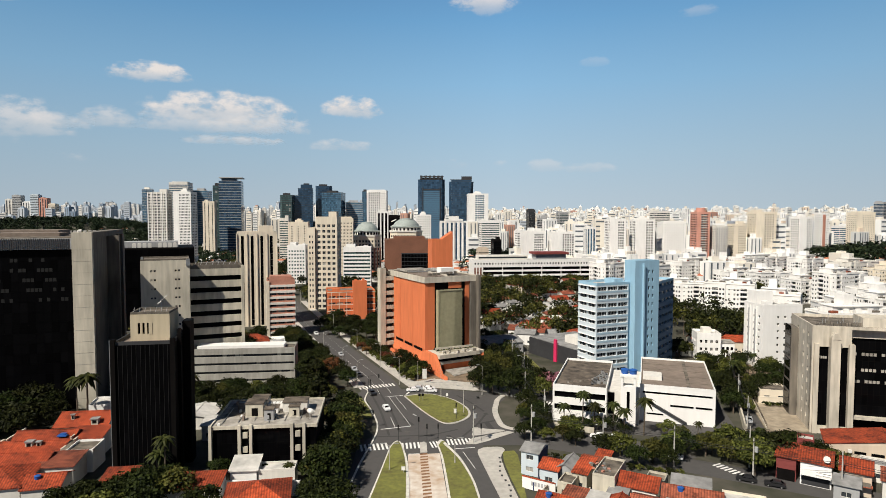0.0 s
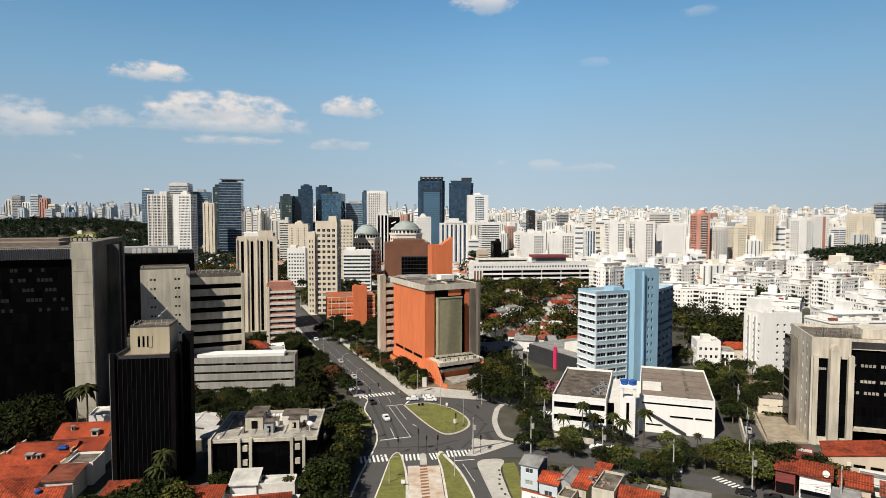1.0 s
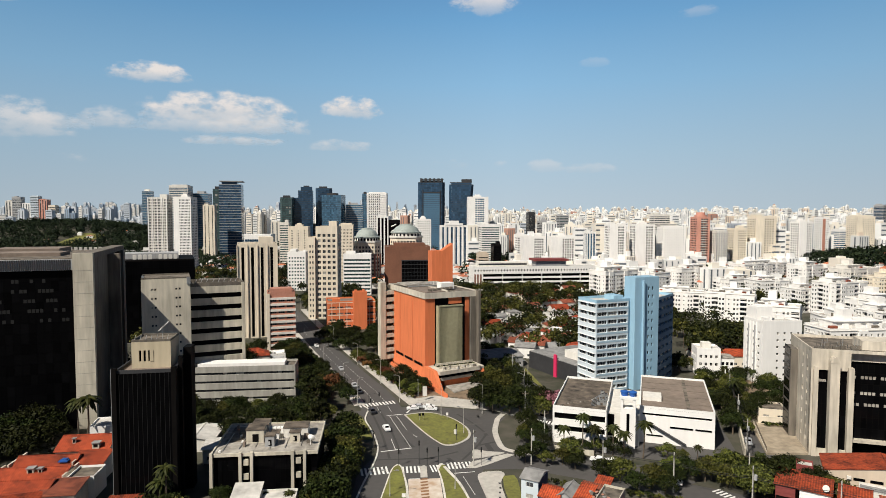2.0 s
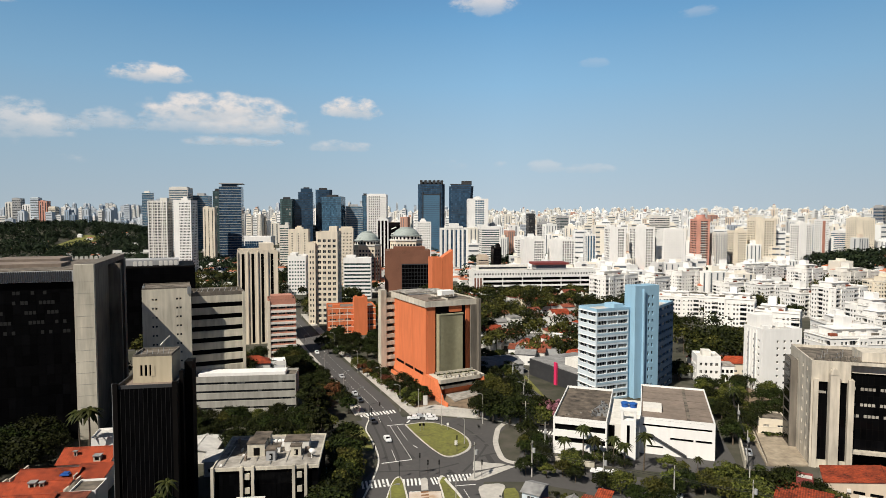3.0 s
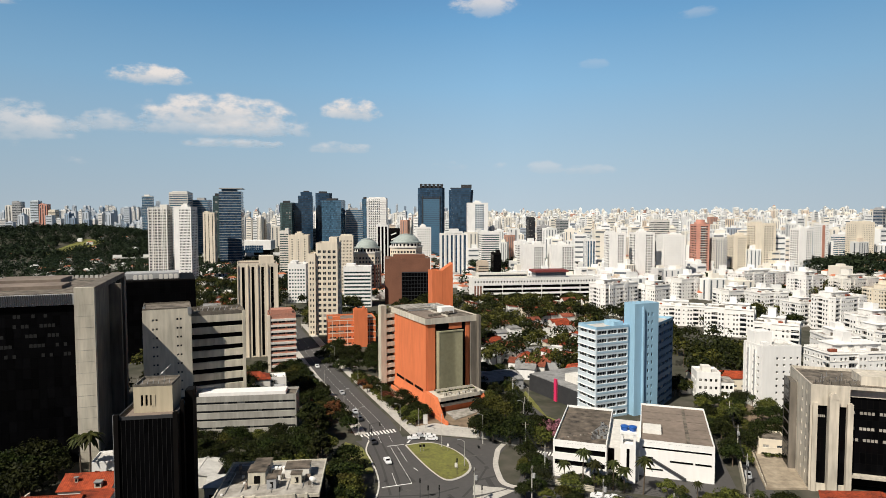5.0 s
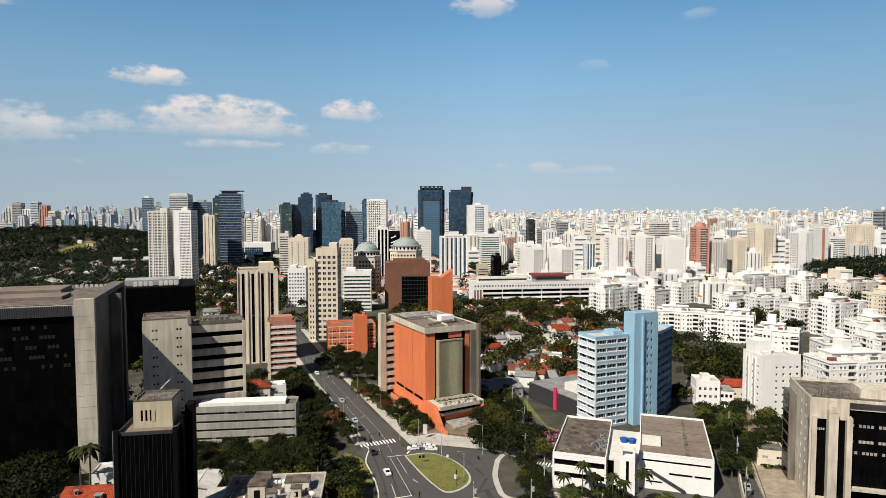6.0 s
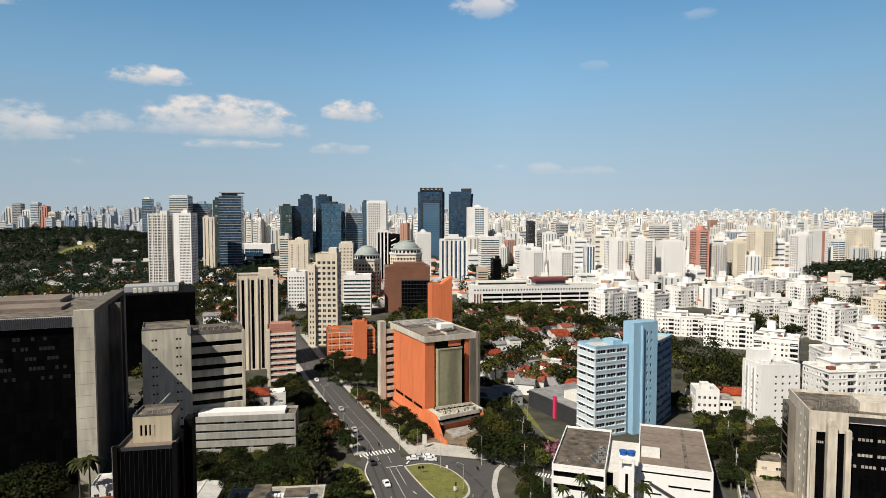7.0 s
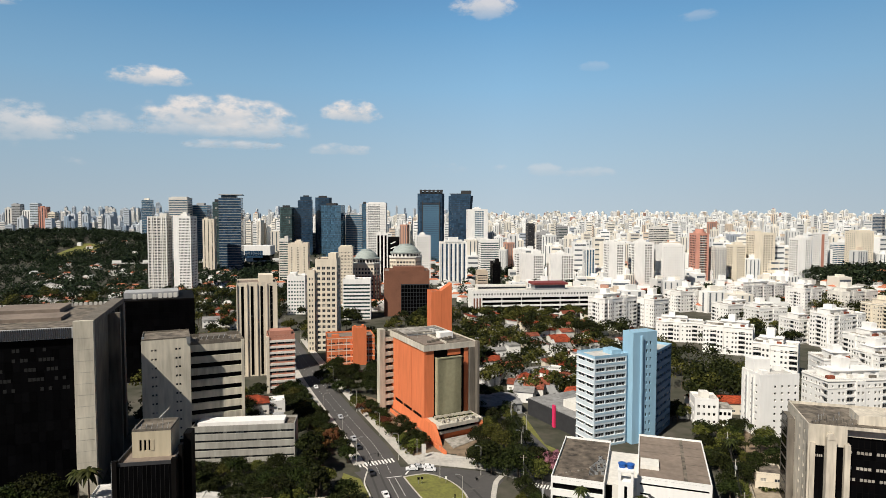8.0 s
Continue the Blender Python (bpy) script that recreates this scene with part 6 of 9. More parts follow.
part("stepped_crown", MB().box(6.0, -0.5, 55.4, 29.0, 16, 58.0).box(11.5, -0.5, 58.0, 23.5, 12, 61.5), M["white"], white_fins, "stepped white crown")
tower("office_tower", 53.3, 850, 26.2, 24, 55.5, 5, "white block with green glass bands", wall='white',style='bands',vis=.5,glass='glass_green')
tower("office_tower", -81.3, 750, 14.0, 24, 66.4, 4, "white tower with dark vertical glass", wall="white", style="stripes", bays=(3, 3), share=0.6, glass="glass_black")
black_flank = tower("office_tower", -67.0, 752, 14.0, 22, 62.0, 4, "black tower with slanting white stripes", wall="dark", style="glass", bays=(4, 4), share=0.9, glass="glass_black", crown=False)
for i in range(9):
    stripe_mb = MB()
    stripe_mb.prism([(0.4, -0.3), (12.6, -0.3), (12.6, -0.02), (0.4, -0.02)], 0.0, 1.3)
    stripe_me = stripe_mb.build("stripe", M["white"])
    part("stripe", stripe_me, None, black_flank, at=Matrix.Translation((3.2, 0, 6.0 + i * 6.0)) @ pose(0, 0, 0, 0, -24, 0) @ Matrix.Diagonal((0.55, 1, 1, 1)))
tower("office_tower", -34.4, 800, 19.0, 20, 62.6, 8, "white punched window tower", wall='white',style='punched',bays=(7,5),share=.4)
tower("office_block", -97.1, 570, 13.0, 22, 58.2, 6, "beige office block with small windows", wall='cream',style='punched',bays=(9,6),share=.4)
tower("office_tower", -214.7, 800, 12.0, 18, 58.2, 6, "white and green balcony tower", wall='white2',style='bands',vis=.5,glass='glass_green')
tower("office_tower", -197.8, 780, 25.0, 24, 53.1, 6, "cream blind sided tower", wall='cream',style='punched',bays=(3,0),share=.2)
tower("office_block", -139.2, 545, 16.0, 20, 34.1, 4, "white office slab with green glass", wall='white',style='punched',bays=(6,5),share=.6,glass='glass_green')
tower("office_block", -84.8, 518, 23.6, 16, 33.9, 4, "white office slab with green glass bands", wall='white',style='bands',vis=.5,glass='glass_green')
tower("apartment_tower", 96.3, 790, 7.0, 14, 43.1, 5, "slim white balconied apartment tower", wall='white',style='bands',vis=.4)
tower("apartment_tower", 98.5, 745, 26.5, 20, 42.2, 6, "white slab tower with a blank side and balcony grid", wall="white", style="grid", bays=(5, 0), share=0.62, vis=0.66, blank=(0.5, 0.04), accent=None)
tower("apartment_tower", 133.0, 745, 29.0, 20, 41.5, 4, "white slab tower with a blank side and balcony grid", wall="white", style="grid", bays=(5, 0), share=0.62, vis=0.66, blank=(0.45, 0.04))
tower("office_block", 42.6, 735, 12.6, 16, 21.6, 5, "ochre low office block", wall='beige',style='bands',vis=.4)
tower("office_block", 61.5, 740, 9.6, 20, 32.2, 5, "black glass office block", wall='dark',style='glass',glass='glass_black',bays=(6,6),share=.9)
tower("office_tower", 161.6, 1150, 12.6, 22, 74.0, 5, "dark grey office tower", wall='dark_grey',style='bands',vis=.4)
tower("office_tower", 177.8, 1120, 20.3, 22, 58.8, 5, "grey office tower with bands", wall='grey',style='bands',vis=.5)
tower("office_tower", 229.1, 1200, 18.3, 24, 70.1, 5, "grey green balconied tower", wall='grey',style='bands',vis=.5,glass='glass_green')
tower("office_tower", 189.0, 800, 12.0, 16, 46.1, 5, "slim blue and white tower", wall='white',style='stripes',bays=(3,3),share=.6,glass='glass_blue')
tower("apartment_tower", 197.0, 720, 19.7, 20, 57.1, 4, "white balconied apartment tower", wall="white", style="grid", bays=(3, 4), share=0.7, vis=0.6, blank=(0.5, 0.12), accent=None)
tower("apartment_tower", 229.0, 725, 24.0, 20, 57.0, 4, "white apartment tower with a shaded balcony bay", wall="white", style="grid", bays=(3, 4), share=0.74, vis=0.6, blank=(0.52, 0.1))
tower("apartment_tower", 267.0, 740, 28.0, 20, 53.5, 2, "white apartment slab with small windows", wall="white", style="grid", bays=(9, 5), share=0.3, vis=0.34, blank=(0.05, 0.05))
pink_tower = tower("brick_tower", 328.0, 788, 17.0, 20, 66.3, 2, "pink brick apartment tower with pale balconies", wall="pink_render", style="grid", bays=(3, 4), share=0.86, vis=0.52, blank=(0.3, 0.12), accent="balcony", trim="white2", crown=False)
part("round_cap", MB().tube((8.5, 9, 66.3), (8.5, 9, 69.4), 7.6, 7.6, 18).tube((8.5, 9, 69.4), (8.5, 9, 72.8), 5.6, 5.6, 18), M["pink_render"], pink_tower, "round pink roof drum")
tower("apartment_tower", 352.0, 785, 14.7, 18, 47.8, 4, "grey apartment tower with small windows", wall="white2", style="grid", bays=(5, 4), share=0.5, vis=0.5, accent="ribs", trim="grey")
tower("apartment_tower", 382.0, 800, 17.6, 18, 51.0, 4, "beige apartment tower with bands", wall="cream_light", style="grid", bays=(4, 4), share=0.7, vis=0.4, blank=(0.3, 0.05))
tower("apartment_tower", 427.3, 830, 9.5, 20, 70.1, 5, "cream apartment tower with small windows", wall='white2',style='flank',bays=(5,4))
tower("apartment_tower", 408.0, 795, 27.0, 22, 67.0, 2, "cream apartment tower with brown balconies", wall="cream_light", style="grid", bays=(4, 5), share=0.6, vis=0.5, blank=(0.4, 0.1), accent=None)
tower("apartment_tower", 462.0, 790, 17.5, 20, 60.1, 4, "white apartment tower with zigzag balconies", wall="white", style="grid", bays=(3, 4), share=0.66, vis=0.55, blank=(0.55, 0.06))
slim_red = tower("brick_tower", 528.5, 850, 9.8, 18, 65.8, 4, "slim orange and white apartment tower", wall="white", style="grid", bays=(4, 4), share=0.6, vis=0.4, blank=(0.5, 0.04), crown=False)
part("side_panel", MB().box(0.3, -0.3, 0, 4.4, -0.02, 64.5), M["brick_pink"], slim_red, "orange red side panel")
tower("office_tower", 649.9, 1000, 15.4, 20, 45.2, 5, "blue and white banded block", wall='white',style='bands',vis=.5,glass='glass_blue')
tower("apartment_tower", 611.0, 900, 27.0, 24, 67.2, 2, "cream apartment tower with small windows", wall="cream_light", style="grid", bays=(7, 5), share=0.4, vis=0.4, blank=(0.3, 0.04))
tower("apartment_tower", 363.0, 1050, 28.4, 20, 70.3, 5, "white and brick banded apartment tower", wall='white2',style='bands',vis=.45)
tower("office_tower", 936.5, 1300, 10.8, 20, 92.6, 24, "dark glass topped tower", wall='grey',style='bands',vis=.6,glass='glass_navy')
midrise("apartment_block", 125.4, 468, 35.3, 18, 24.3, 30, "white midrise apartment block with deep balconies", "white", 1)
midrise("apartment_block", 167.7, 480, 17.3, 18, 21.9, 30, "white midrise apartment block with deep balconies", "white", 2)
midrise("apartment_block", 152.7, 432, 31.6, 16, 13.6, -20, "white apartment block with paired windows", "white", 3)
midrise("apartment_block", 170.3, 395, 29.2, 16, 17.5, -30, "white apartment block with window columns", "white", 4)
midrise("apartment_block", 174.9, 340, 22.2, 14, 17.3, -34, "white apartment block with window columns", "white", 5)
midrise("apartment_block", 235.8, 500, 28.1, 18, 15.0, 20, "white apartment block with deep balconies and set-back top floor", "white", 6)
midrise("apartment_block", 246.0, 470, 24.8, 18, 17.0, 10, "white apartment block with deep balconies and set-back top floor", "white", 7)
midrise("apartment_block", 247.9, 420, 14.5, 18, 16.4, 15, "white apartment block with deep balconies and set-back top floor", "white", 8)
midrise("apartment_block", 259.3, 400, 29.4, 18, 22.7, 20, "plain white apartment block", "white", 9)
midrise("apartment_block", 247.8, 350, 20.9, 18, 18.0, 14, "white apartment block with small windows", "white", 10)
midrise("apartment_block", 161.8, 252, 41.4, 16, 19.2, 6, "long white apartment block with paired windows", "white", 11, True)
midrise("apartment_block", 190.1, 300, 15.9, 16, 16.8, -6, "white apartment block with deep balconies and set-back top floor", "white", 12, True)
midrise("apartment_block", 217.8, 300, 16.8, 16, 19.1, 10, "white apartment block with deep balconies and set-back top floor", "white", 13, True)
midrise("apartment_block", 220.1, 560, 36.3, 20, 18.6, 24, "long white low block", "white", 14)
midrise("apartment_block", 297.6, 600, 65.1, 20, 19.5, 24, "white low block with flat roof", "white", 15)
midrise("apartment_block", 335.1, 560, 23.1, 20, 21.8, 24, "white low block with flat roof", "white", 16)
midrise("apartment_block", 376.2, 560, 37.4, 22, 18.6, 20, "white low block with flat roof", "white2", 17)
midrise("apartment_block", 346.3, 470, 25.7, 22, 19.2, 20, "beige apartment block with window columns", "cream", 18)
exhibition_hall = thing("exhibition_hall", -416.5, 1150, 0, 4, "white modern hall above a dark glass base", "building")
part("glass_base", MB().box(4, 3, 0, 88, 40, 15), M["glass_black"], exhibition_hall, "dark recessed glass base")
part("upper_wall", MB().box(0, 0, 15, 90, 42, 32.6), M["white"], exhibition_hall)
panes(exhibition_hall, 42, 76, 8, 10.0, 24.0, 3, -0.3, "glass_navy", 0.4)

for tx, tw, th, wall_key, st in ((-1312, 26, 112, "white2", "stripes"), (-1290, 24, 124, "grey", "bands"), (-1258, 22, 104, "white", "stripes"), (-1234, 22, 126, "blue_white", "bands"), (-1208, 22, 116, "pink_render", "stripes"), (-1180, 20, 98, "cream", "bands")):
    tower("apartment_tower", tx, 1805 + tw, tw, 24, th, 8, "tall hazy apartment tower beyond the hill", wall=wall_key, style=st, bays=(3, 3), share=0.4, vis=0.4, storey=5.0)


def far_ridge():
    """A low mountain ridge on the horizon, tinted blue for distance haze."""
    mb = MB()
    n = 40
    for i in range(n + 1):
        x = -3400 + i * 40
        z = 60 + 150 * math.exp(-((x + 2780) / 330.0) ** 2) + 60 * math.exp(-((x + 2300) / 200.0) ** 2) + 10 * math.sin(i * 1.3)
        for y, k in ((4300, 0.0), (4420, 0.7), (4520, 1.0), (4640, 0.0)):
            mb.v.append((x, y, z * k))
    for i in range(n):
        for j in range(3):
            mb.f.append((i * 4 + j, (i + 1) * 4 + j, (i + 1) * 4 + j + 1, i * 4 + j + 1))
            mb.m.append(0)
    single("distant_ridge", mb, M["ridge"], "low mountain ridge tinted blue for distance haze", "hills", "structure")


far_ridge()

# ---------- far backdrop of sky, and clouds ----------
def sky_backdrop():
    """A plain arc of summer sky far behind everything: pale at the horizon, blue above."""
    mb = MB()
    R, n = 4880.0, 72
    zs = [-60, 60, 200, 400, 700, 1100, 1500, 1900, 2150]
    k = len(zs)
    for i in range(n + 1):
        a = radians(-46 + 92 * i / n)
        for z in zs:
            mb.v.append((R * math.sin(a), R * math.cos(a), z))
    for i in range(n):
        for j in range(k - 1):
            mb.f.append((i * k + j, i * k + j + 1, (i + 1) * k + j + 1, (i + 1) * k + j))
            mb.m.append(0)
    m = bpy.data.materials.new("summer_sky")
    m.use_nodes = True
    nd, l = m.node_tree.nodes, m.node_tree.links
    nd.remove(nd["Principled BSDF"])
    geo = nd.new("ShaderNodeNewGeometry")
    sep = nd.new("ShaderNodeSeparateXYZ")
    l.new(geo.outputs["Position"], sep.inputs[0])
    mr = nd.new("ShaderNodeMapRange")
    mr.inputs["From Max"].default_value = 2000
    l.new(sep.outputs[2], mr.inputs[0])
    ramp = nd.new("ShaderNodeValToRGB")
    e = ramp.color_ramp.elements
    e[0].color = (0.369, 0.441, 0.486, 1)
    e[1].color = (0.085, 0.213, 0.40, 1)
    for pos, col in ((0.10, (0.351, 0.432, 0.495)), (0.28, (0.293, 0.414, 0.513)), (0.55, (0.197, 0.363, 0.53)), (0.8, (0.122, 0.282, 0.475))):
        q = e.new(pos)
        q.color = (*col, 1)
    l.new(mr.outputs[0], ramp.inputs[0])
    em = nd.new("ShaderNodeEmission")
    l.new(ramp.outputs[0], em.inputs[0])
    across = nd.new("ShaderNodeMapRange")
    across.inputs["From Min"].default_value, across.inputs["From Max"].default_value = -3200, 3200
    l.new(sep.outputs[0], across.inputs[0])
    glow = nd.new("ShaderNodeValToRGB")
    g = glow.color_ramp.elements
    g[0].color, g[1].color = (0.9, 0.9, 0.9, 1), (0.97, 0.97, 0.97, 1)
    for pos, v in ((0.3, 0.98), (0.58, 1.12), (0.78, 1.06)):
        k2 = g.new(pos)
        k2.color = (v, v, v, 1)
    l.new(across.outputs[0], glow.inputs[0])
    l.new(glow.outputs[0], em.inputs[1])
    l.new(em.outputs[0], nd["Material Output"].inputs[0])
    ob = single("backdrop", mb, m, "plain hazy blue summer sky in the distance", "sky", "structure")
    for q in ob.data.polygons:
        q.use_smooth = True


sky_backdrop()


def cloud(right, up, width, height, seed, dense=1.0, puff=True):
    """A fair-weather cloud far away: a thin veil whose density is broken up by noise, flat below and heaped above."""
    Y = 3700.0
    az = math.degrees(math.atan(right))
    m = bpy.data.materials.new("cloud_vapour")
    m.use_nodes = True
    nd, l = m.node_tree.nodes, m.node_tree.links
    nd.remove(nd["Principled BSDF"])
    tc = nd.new("ShaderNodeTexCoord")
    mp = nd.new("ShaderNodeMapping")
    mp.inputs["Location"].default_value = (seed * 3.7, seed * 1.3, 0)
    mp.inputs["Scale"].default_value = (width / 420, 1, height / 240)
    l.new(tc.outputs["Object"], mp.inputs[0])
    nz = nd.new("ShaderNodeTexNoise")
    nz.inputs["Scale"].default_value = 1.5
    nz.inputs["Detail"].default_value = 9
    nz.inputs["Roughness"].default_value = 0.58
    l.new(mp.outputs[0], nz.inputs[0])
    sep = nd.new("ShaderNodeSeparateXYZ")
    l.new(tc.outputs["Object"], sep.inputs[0])

    def op(kind, a, b):
        q = nd.new("ShaderNodeMath")
        q.operation = kind
        for i, s in enumerate((a, b)):
            if isinstance(s, (int, float)):
                q.inputs[i].default_value = s
            else:
                l.new(s, q.inputs[i])
        return q.outputs[0]

    x2 = op('MULTIPLY', sep.outputs[0], sep.outputs[0])
    z2 = op('MULTIPLY', sep.outputs[2], sep.outputs[2])
    rad = op('ADD', x2, op('MULTIPLY', z2, 1.0))
    fall = op('SUBTRACT', 1.0, rad)
    flat_base = op('MULTIPLY', op('MINIMUM', op('ADD', sep.outputs[2], 0.55), 0.35), 1.6) if puff else 0.2
    d = op('ADD', op('MULTIPLY', fall, 0.62), op('MULTIPLY', op('SUBTRACT', nz.outputs[0], 0.5), 1.9))
    d = op('ADD', d, op('SUBTRACT', flat_base, 0.5))
    mr = nd.new("ShaderNodeMapRange")
    mr.interpolation_type = 'SMOOTHSTEP'
    mr.inputs["From Min"].default_value, mr.inputs["From Max"].default_value = 0.16, 0.7
    mr.inputs["To Max"].default_value = dense
    l.new(d, mr.inputs[0])
    edge = nd.new("ShaderNodeMapRange")
    edge.interpolation_type = 'SMOOTHSTEP'
    edge.inputs["From Max"].default_value = 0.35
    l.new(fall, edge.inputs[0])
    thin = nd.new("ShaderNodeMapRange")
    thin.inputs["From Min"].default_value, thin.inputs["From Max"].default_value, thin.inputs["To Min"].default_value = -0.7, 0.25, 0.12
    l.new(sep.outputs[2], thin.inputs[0])
    alpha = op('MULTIPLY', op('MULTIPLY', mr.outputs[0], edge.outputs[0]), thin.outputs[0])
    # the cloud glows by itself; sunlit top and greyer base are in its colour
    tone = nd.new("ShaderNodeMix")
    tone.data_type = 'RGBA'
    tone.inputs[6].default_value, tone.inputs[7].default_value = (0.42, 0.45, 0.48, 1), (0.66, 0.62, 0.595, 1)
    tm = nd.new("ShaderNodeMapRange")
    tm.inputs["From Min"].default_value, tm.inputs["From Max"].default_value = -0.5, 0.45
    l.new(op('ADD', sep.outputs[2], op('MULTIPLY', op('SUBTRACT', nz.outputs[0], 0.5), 1.5)), tm.inputs[0])
    l.new(tm.outputs[0], tone.inputs[0])
    em = nd.new("ShaderNodeEmission")
    l.new(tone.outputs[2], em.inputs[0])
    tr = nd.new("ShaderNodeBsdfTransparent")
    mix = nd.new("ShaderNodeMixShader")
    l.new(alpha, mix.inputs[0])
    l.new(tr.outputs[0], mix.inputs[1])
    l.new(em.outputs[0], mix.inputs[2])
    l.new(mix.outputs[0], nd["Material Output"].inputs[0])
    mb = MB()
    for i in range(9):
        for j in range(5):
            x, z = -1 + i / 4, -1 + j / 2
            mb.v.append((x, -0.05 * (1 - x * x) * (1 - z * z), z))
    for i in range(8):
        for j in range(4):
            mb.f.append((i * 5 + j, (i + 1) * 5 + j, (i + 1) * 5 + j + 1, i * 5 + j + 1))
            mb.m.append(0)
    ob = new("cloud", mb.build("cloud", m))
    ob.matrix_world = Matrix.Translation((Y * right, Y, 75 + Y * up)) @ pose(0, 0, 0, 0, 0, -az) @ Matrix.Diagonal((width / 2, width / 2, height / 2, 1))
    tagged(ob, "small white fair-weather cloud in the blue sky" if puff else "thin pale veil of cloud near the horizon", "cloud", "clouds", "structure")


cloud(-0.472, 0.225, 560, 200, 1)
cloud(-0.36, 0.162, 1000, 330, 2, 0.95)
cloud(-0.40, 0.142, 1150, 200, 21, 0.5)
cloud(-0.30, 0.140, 800, 220, 22, 0.55)
cloud(-0.545, 0.152, 430, 210, 23, 0.5)
cloud(-0.63, 0.148, 420, 160, 24, 0.4)
cloud(-0.147, 0.168, 420, 220, 4)
cloud(-0.33, 0.118, 700, 110, 5, 0.55)
cloud(-0.16, 0.109, 460, 130, 6, 0.5)
cloud(-0.70, 0.145, 720, 420, 7, 0.6)
cloud(-0.715, 0.35, 300, 110, 8, 0.6)
cloud(0.066, 0.335, 470, 250, 9, 0.75)
cloud(0.165, 0.078, 300, 130, 10, 0.3)
cloud(0.23, 0.074, 420, 110, 25, 0.25)
cloud(0.03, 0.083, 900, 120, 11, 0.3, False)
cloud(-0.62, 0.095, 500, 130, 12, 0.3, False)
cloud(0.41, 0.325, 300, 120, 14, 0.2)
cloud(0.24, 0.245, 240, 110, 15, 0.15)

# ---------- trees ----------
rng = random.Random(11)


def leaf_ball(mb, c, r, n, size, squash=0.8, mi=0):
    """n leaf clumps scattered over an uneven ball, few of them far below."""
    for _ in range(n):
        d = Vector((rng.gauss(0, 1), rng.gauss(0, 1), rng.gauss(0.25, 1))).normalized()
        k = r * (0.62 + 0.40 * rng.random() + (0.22 if rng.random() < 0.07 else 0.0))
        p = Vector(c) + Vector((d.x * k, d.y * k, d.z * k * squash))
        nrm = (d + Vector((rng.gauss(0, 0.5), rng.gauss(0, 0.5), rng.gauss(0.25, 0.5)))).normalized()
        u = nrm.orthogonal().normalized()
        u.rotate(Matrix.Rotation(rng.random() * 6.28, 3, nrm))
        v = nrm.cross(u)
        s = size * (0.6 + 0.8 * rng.random())
        mb.face([p - u * s, p - v * s * 0.7 + nrm * s * 0.2, p + u * s, p + v * s * 0.7 + nrm * s * 0.2], mi)


def tree_meshes(h, r, clumps, n, size, leaf):
    """Trunk with limbs, and a crown of many leaf clumps with an uneven outline."""
    tr = MB()
    th = h * 0.42
    tr.tube((0, 0, -0.3), (0.1 * r * 0.3, 0, th), 0.028 * h, 0.018 * h, 8)
    cr = MB()
    for i in range(clumps):
        a = 2.4 * i + rng.random()
        q = math.sqrt((i + 0.5) / clumps) * r * 0.78
        z = h * (0.88 - 0.36 * (q / r) ** 1.5) - rng.random() * h * 0.2
        br = r * (0.17 + 0.2 * rng.random() ** 1.3)
        c = (q * math.cos(a), q * math.sin(a), z - br * 0.5)
        leaf_ball(cr, c, br, int(n * (0.45 + 5.0 * (br / r) ** 2)), size)
        if i % 3 == 0:
            tr.tube((0, 0, th * 0.85), (c[0] * 0.85, c[1] * 0.85, c[2] - br * 0.3), 0.011 * h, 0.004 * h, 5)
    return tr.build("trunk", M["bark"]), cr.build("crown", M[leaf])


TREES = {}
for i in range(4):
    TREES["broad%d" % i] = (tree_meshes(9.0, 4.6 + 0.3 * i, 30 + i, 66, 0.3, "leaf"), "broad dark green street tree", "tree")
for i in range(2):
    TREES["light%d" % i] = (tree_meshes(8.0, 3.8, 22, 74, 0.26, "leaf_light"), "light green leafy tree", "tree")
for i in range(2):
    TREES["olive%d" % i] = (tree_meshes(9.0, 4.8, 30, 66, 0.3, "leaf_olive"), "olive green broad tree", "tree")
TREES["tall0"] = (tree_meshes(13.0, 4.2, 18, 105, 0.36, "leaf"), "tall dark green tree", "tree")
TREES["red0"] = (tree_meshes(8.0, 4.4, 14, 95, 0.3, "leaf_red"), "tree with reddish brown foliage", "tree")
TREES["pink0"] = (tree_meshes(7.0, 3.6, 13, 70, 0.34, "blossom"), "tree covered in pink blossom", "tree")
TREES["bush0"] = (tree_meshes(2.6, 1.9, 8, 45, 0.24, "leaf"), "low dark green shrub", "shrub")
TREES["bush1"] = (tree_meshes(2.4, 1.8, 8, 45, 0.24, "leaf_light"), "low light green shrub", "shrub")


def palm_meshes(h):
    tr = MB()
    tr.tube((0, 0, -0.3), (0.2, 0.1, h * 0.5), 0.24, 0.17, 8)
    tr.tube((0.2, 0.1, h * 0.5), (0.3, 0, h), 0.17, 0.13, 8)
    cr = MB()
    for i in range(22):
        a = i * 2.39
        lift = 0.9 - 1.3 * (i / 22)
        d = Vector((math.cos(a), math.sin(a), 0))
        s = Vector((-d.y, d.x, 0))
        last = None
        for k in range(6):
            t = k / 5
            p = Vector((0.3, 0, h)) + d * (2.7 * t) + Vector((0, 0, 2.0 * lift * t - 2.2 * t * t))
            w = 0.42 * math.sin(math.pi * min(1, t * 0.85 + 0.15)) + 0.03
            row = (p - s * w - Vector((0, 0, w * 0.5)), p, p + s * w - Vector((0, 0, w * 0.5)))
            if last:
                cr.face([last[0], last[1], row[1], row[0]])
                cr.face([last[1], last[2], row[2], row[1]])
            last = row
    return tr.build("trunk", M["bark"]), cr.build("fronds", M["palm"])


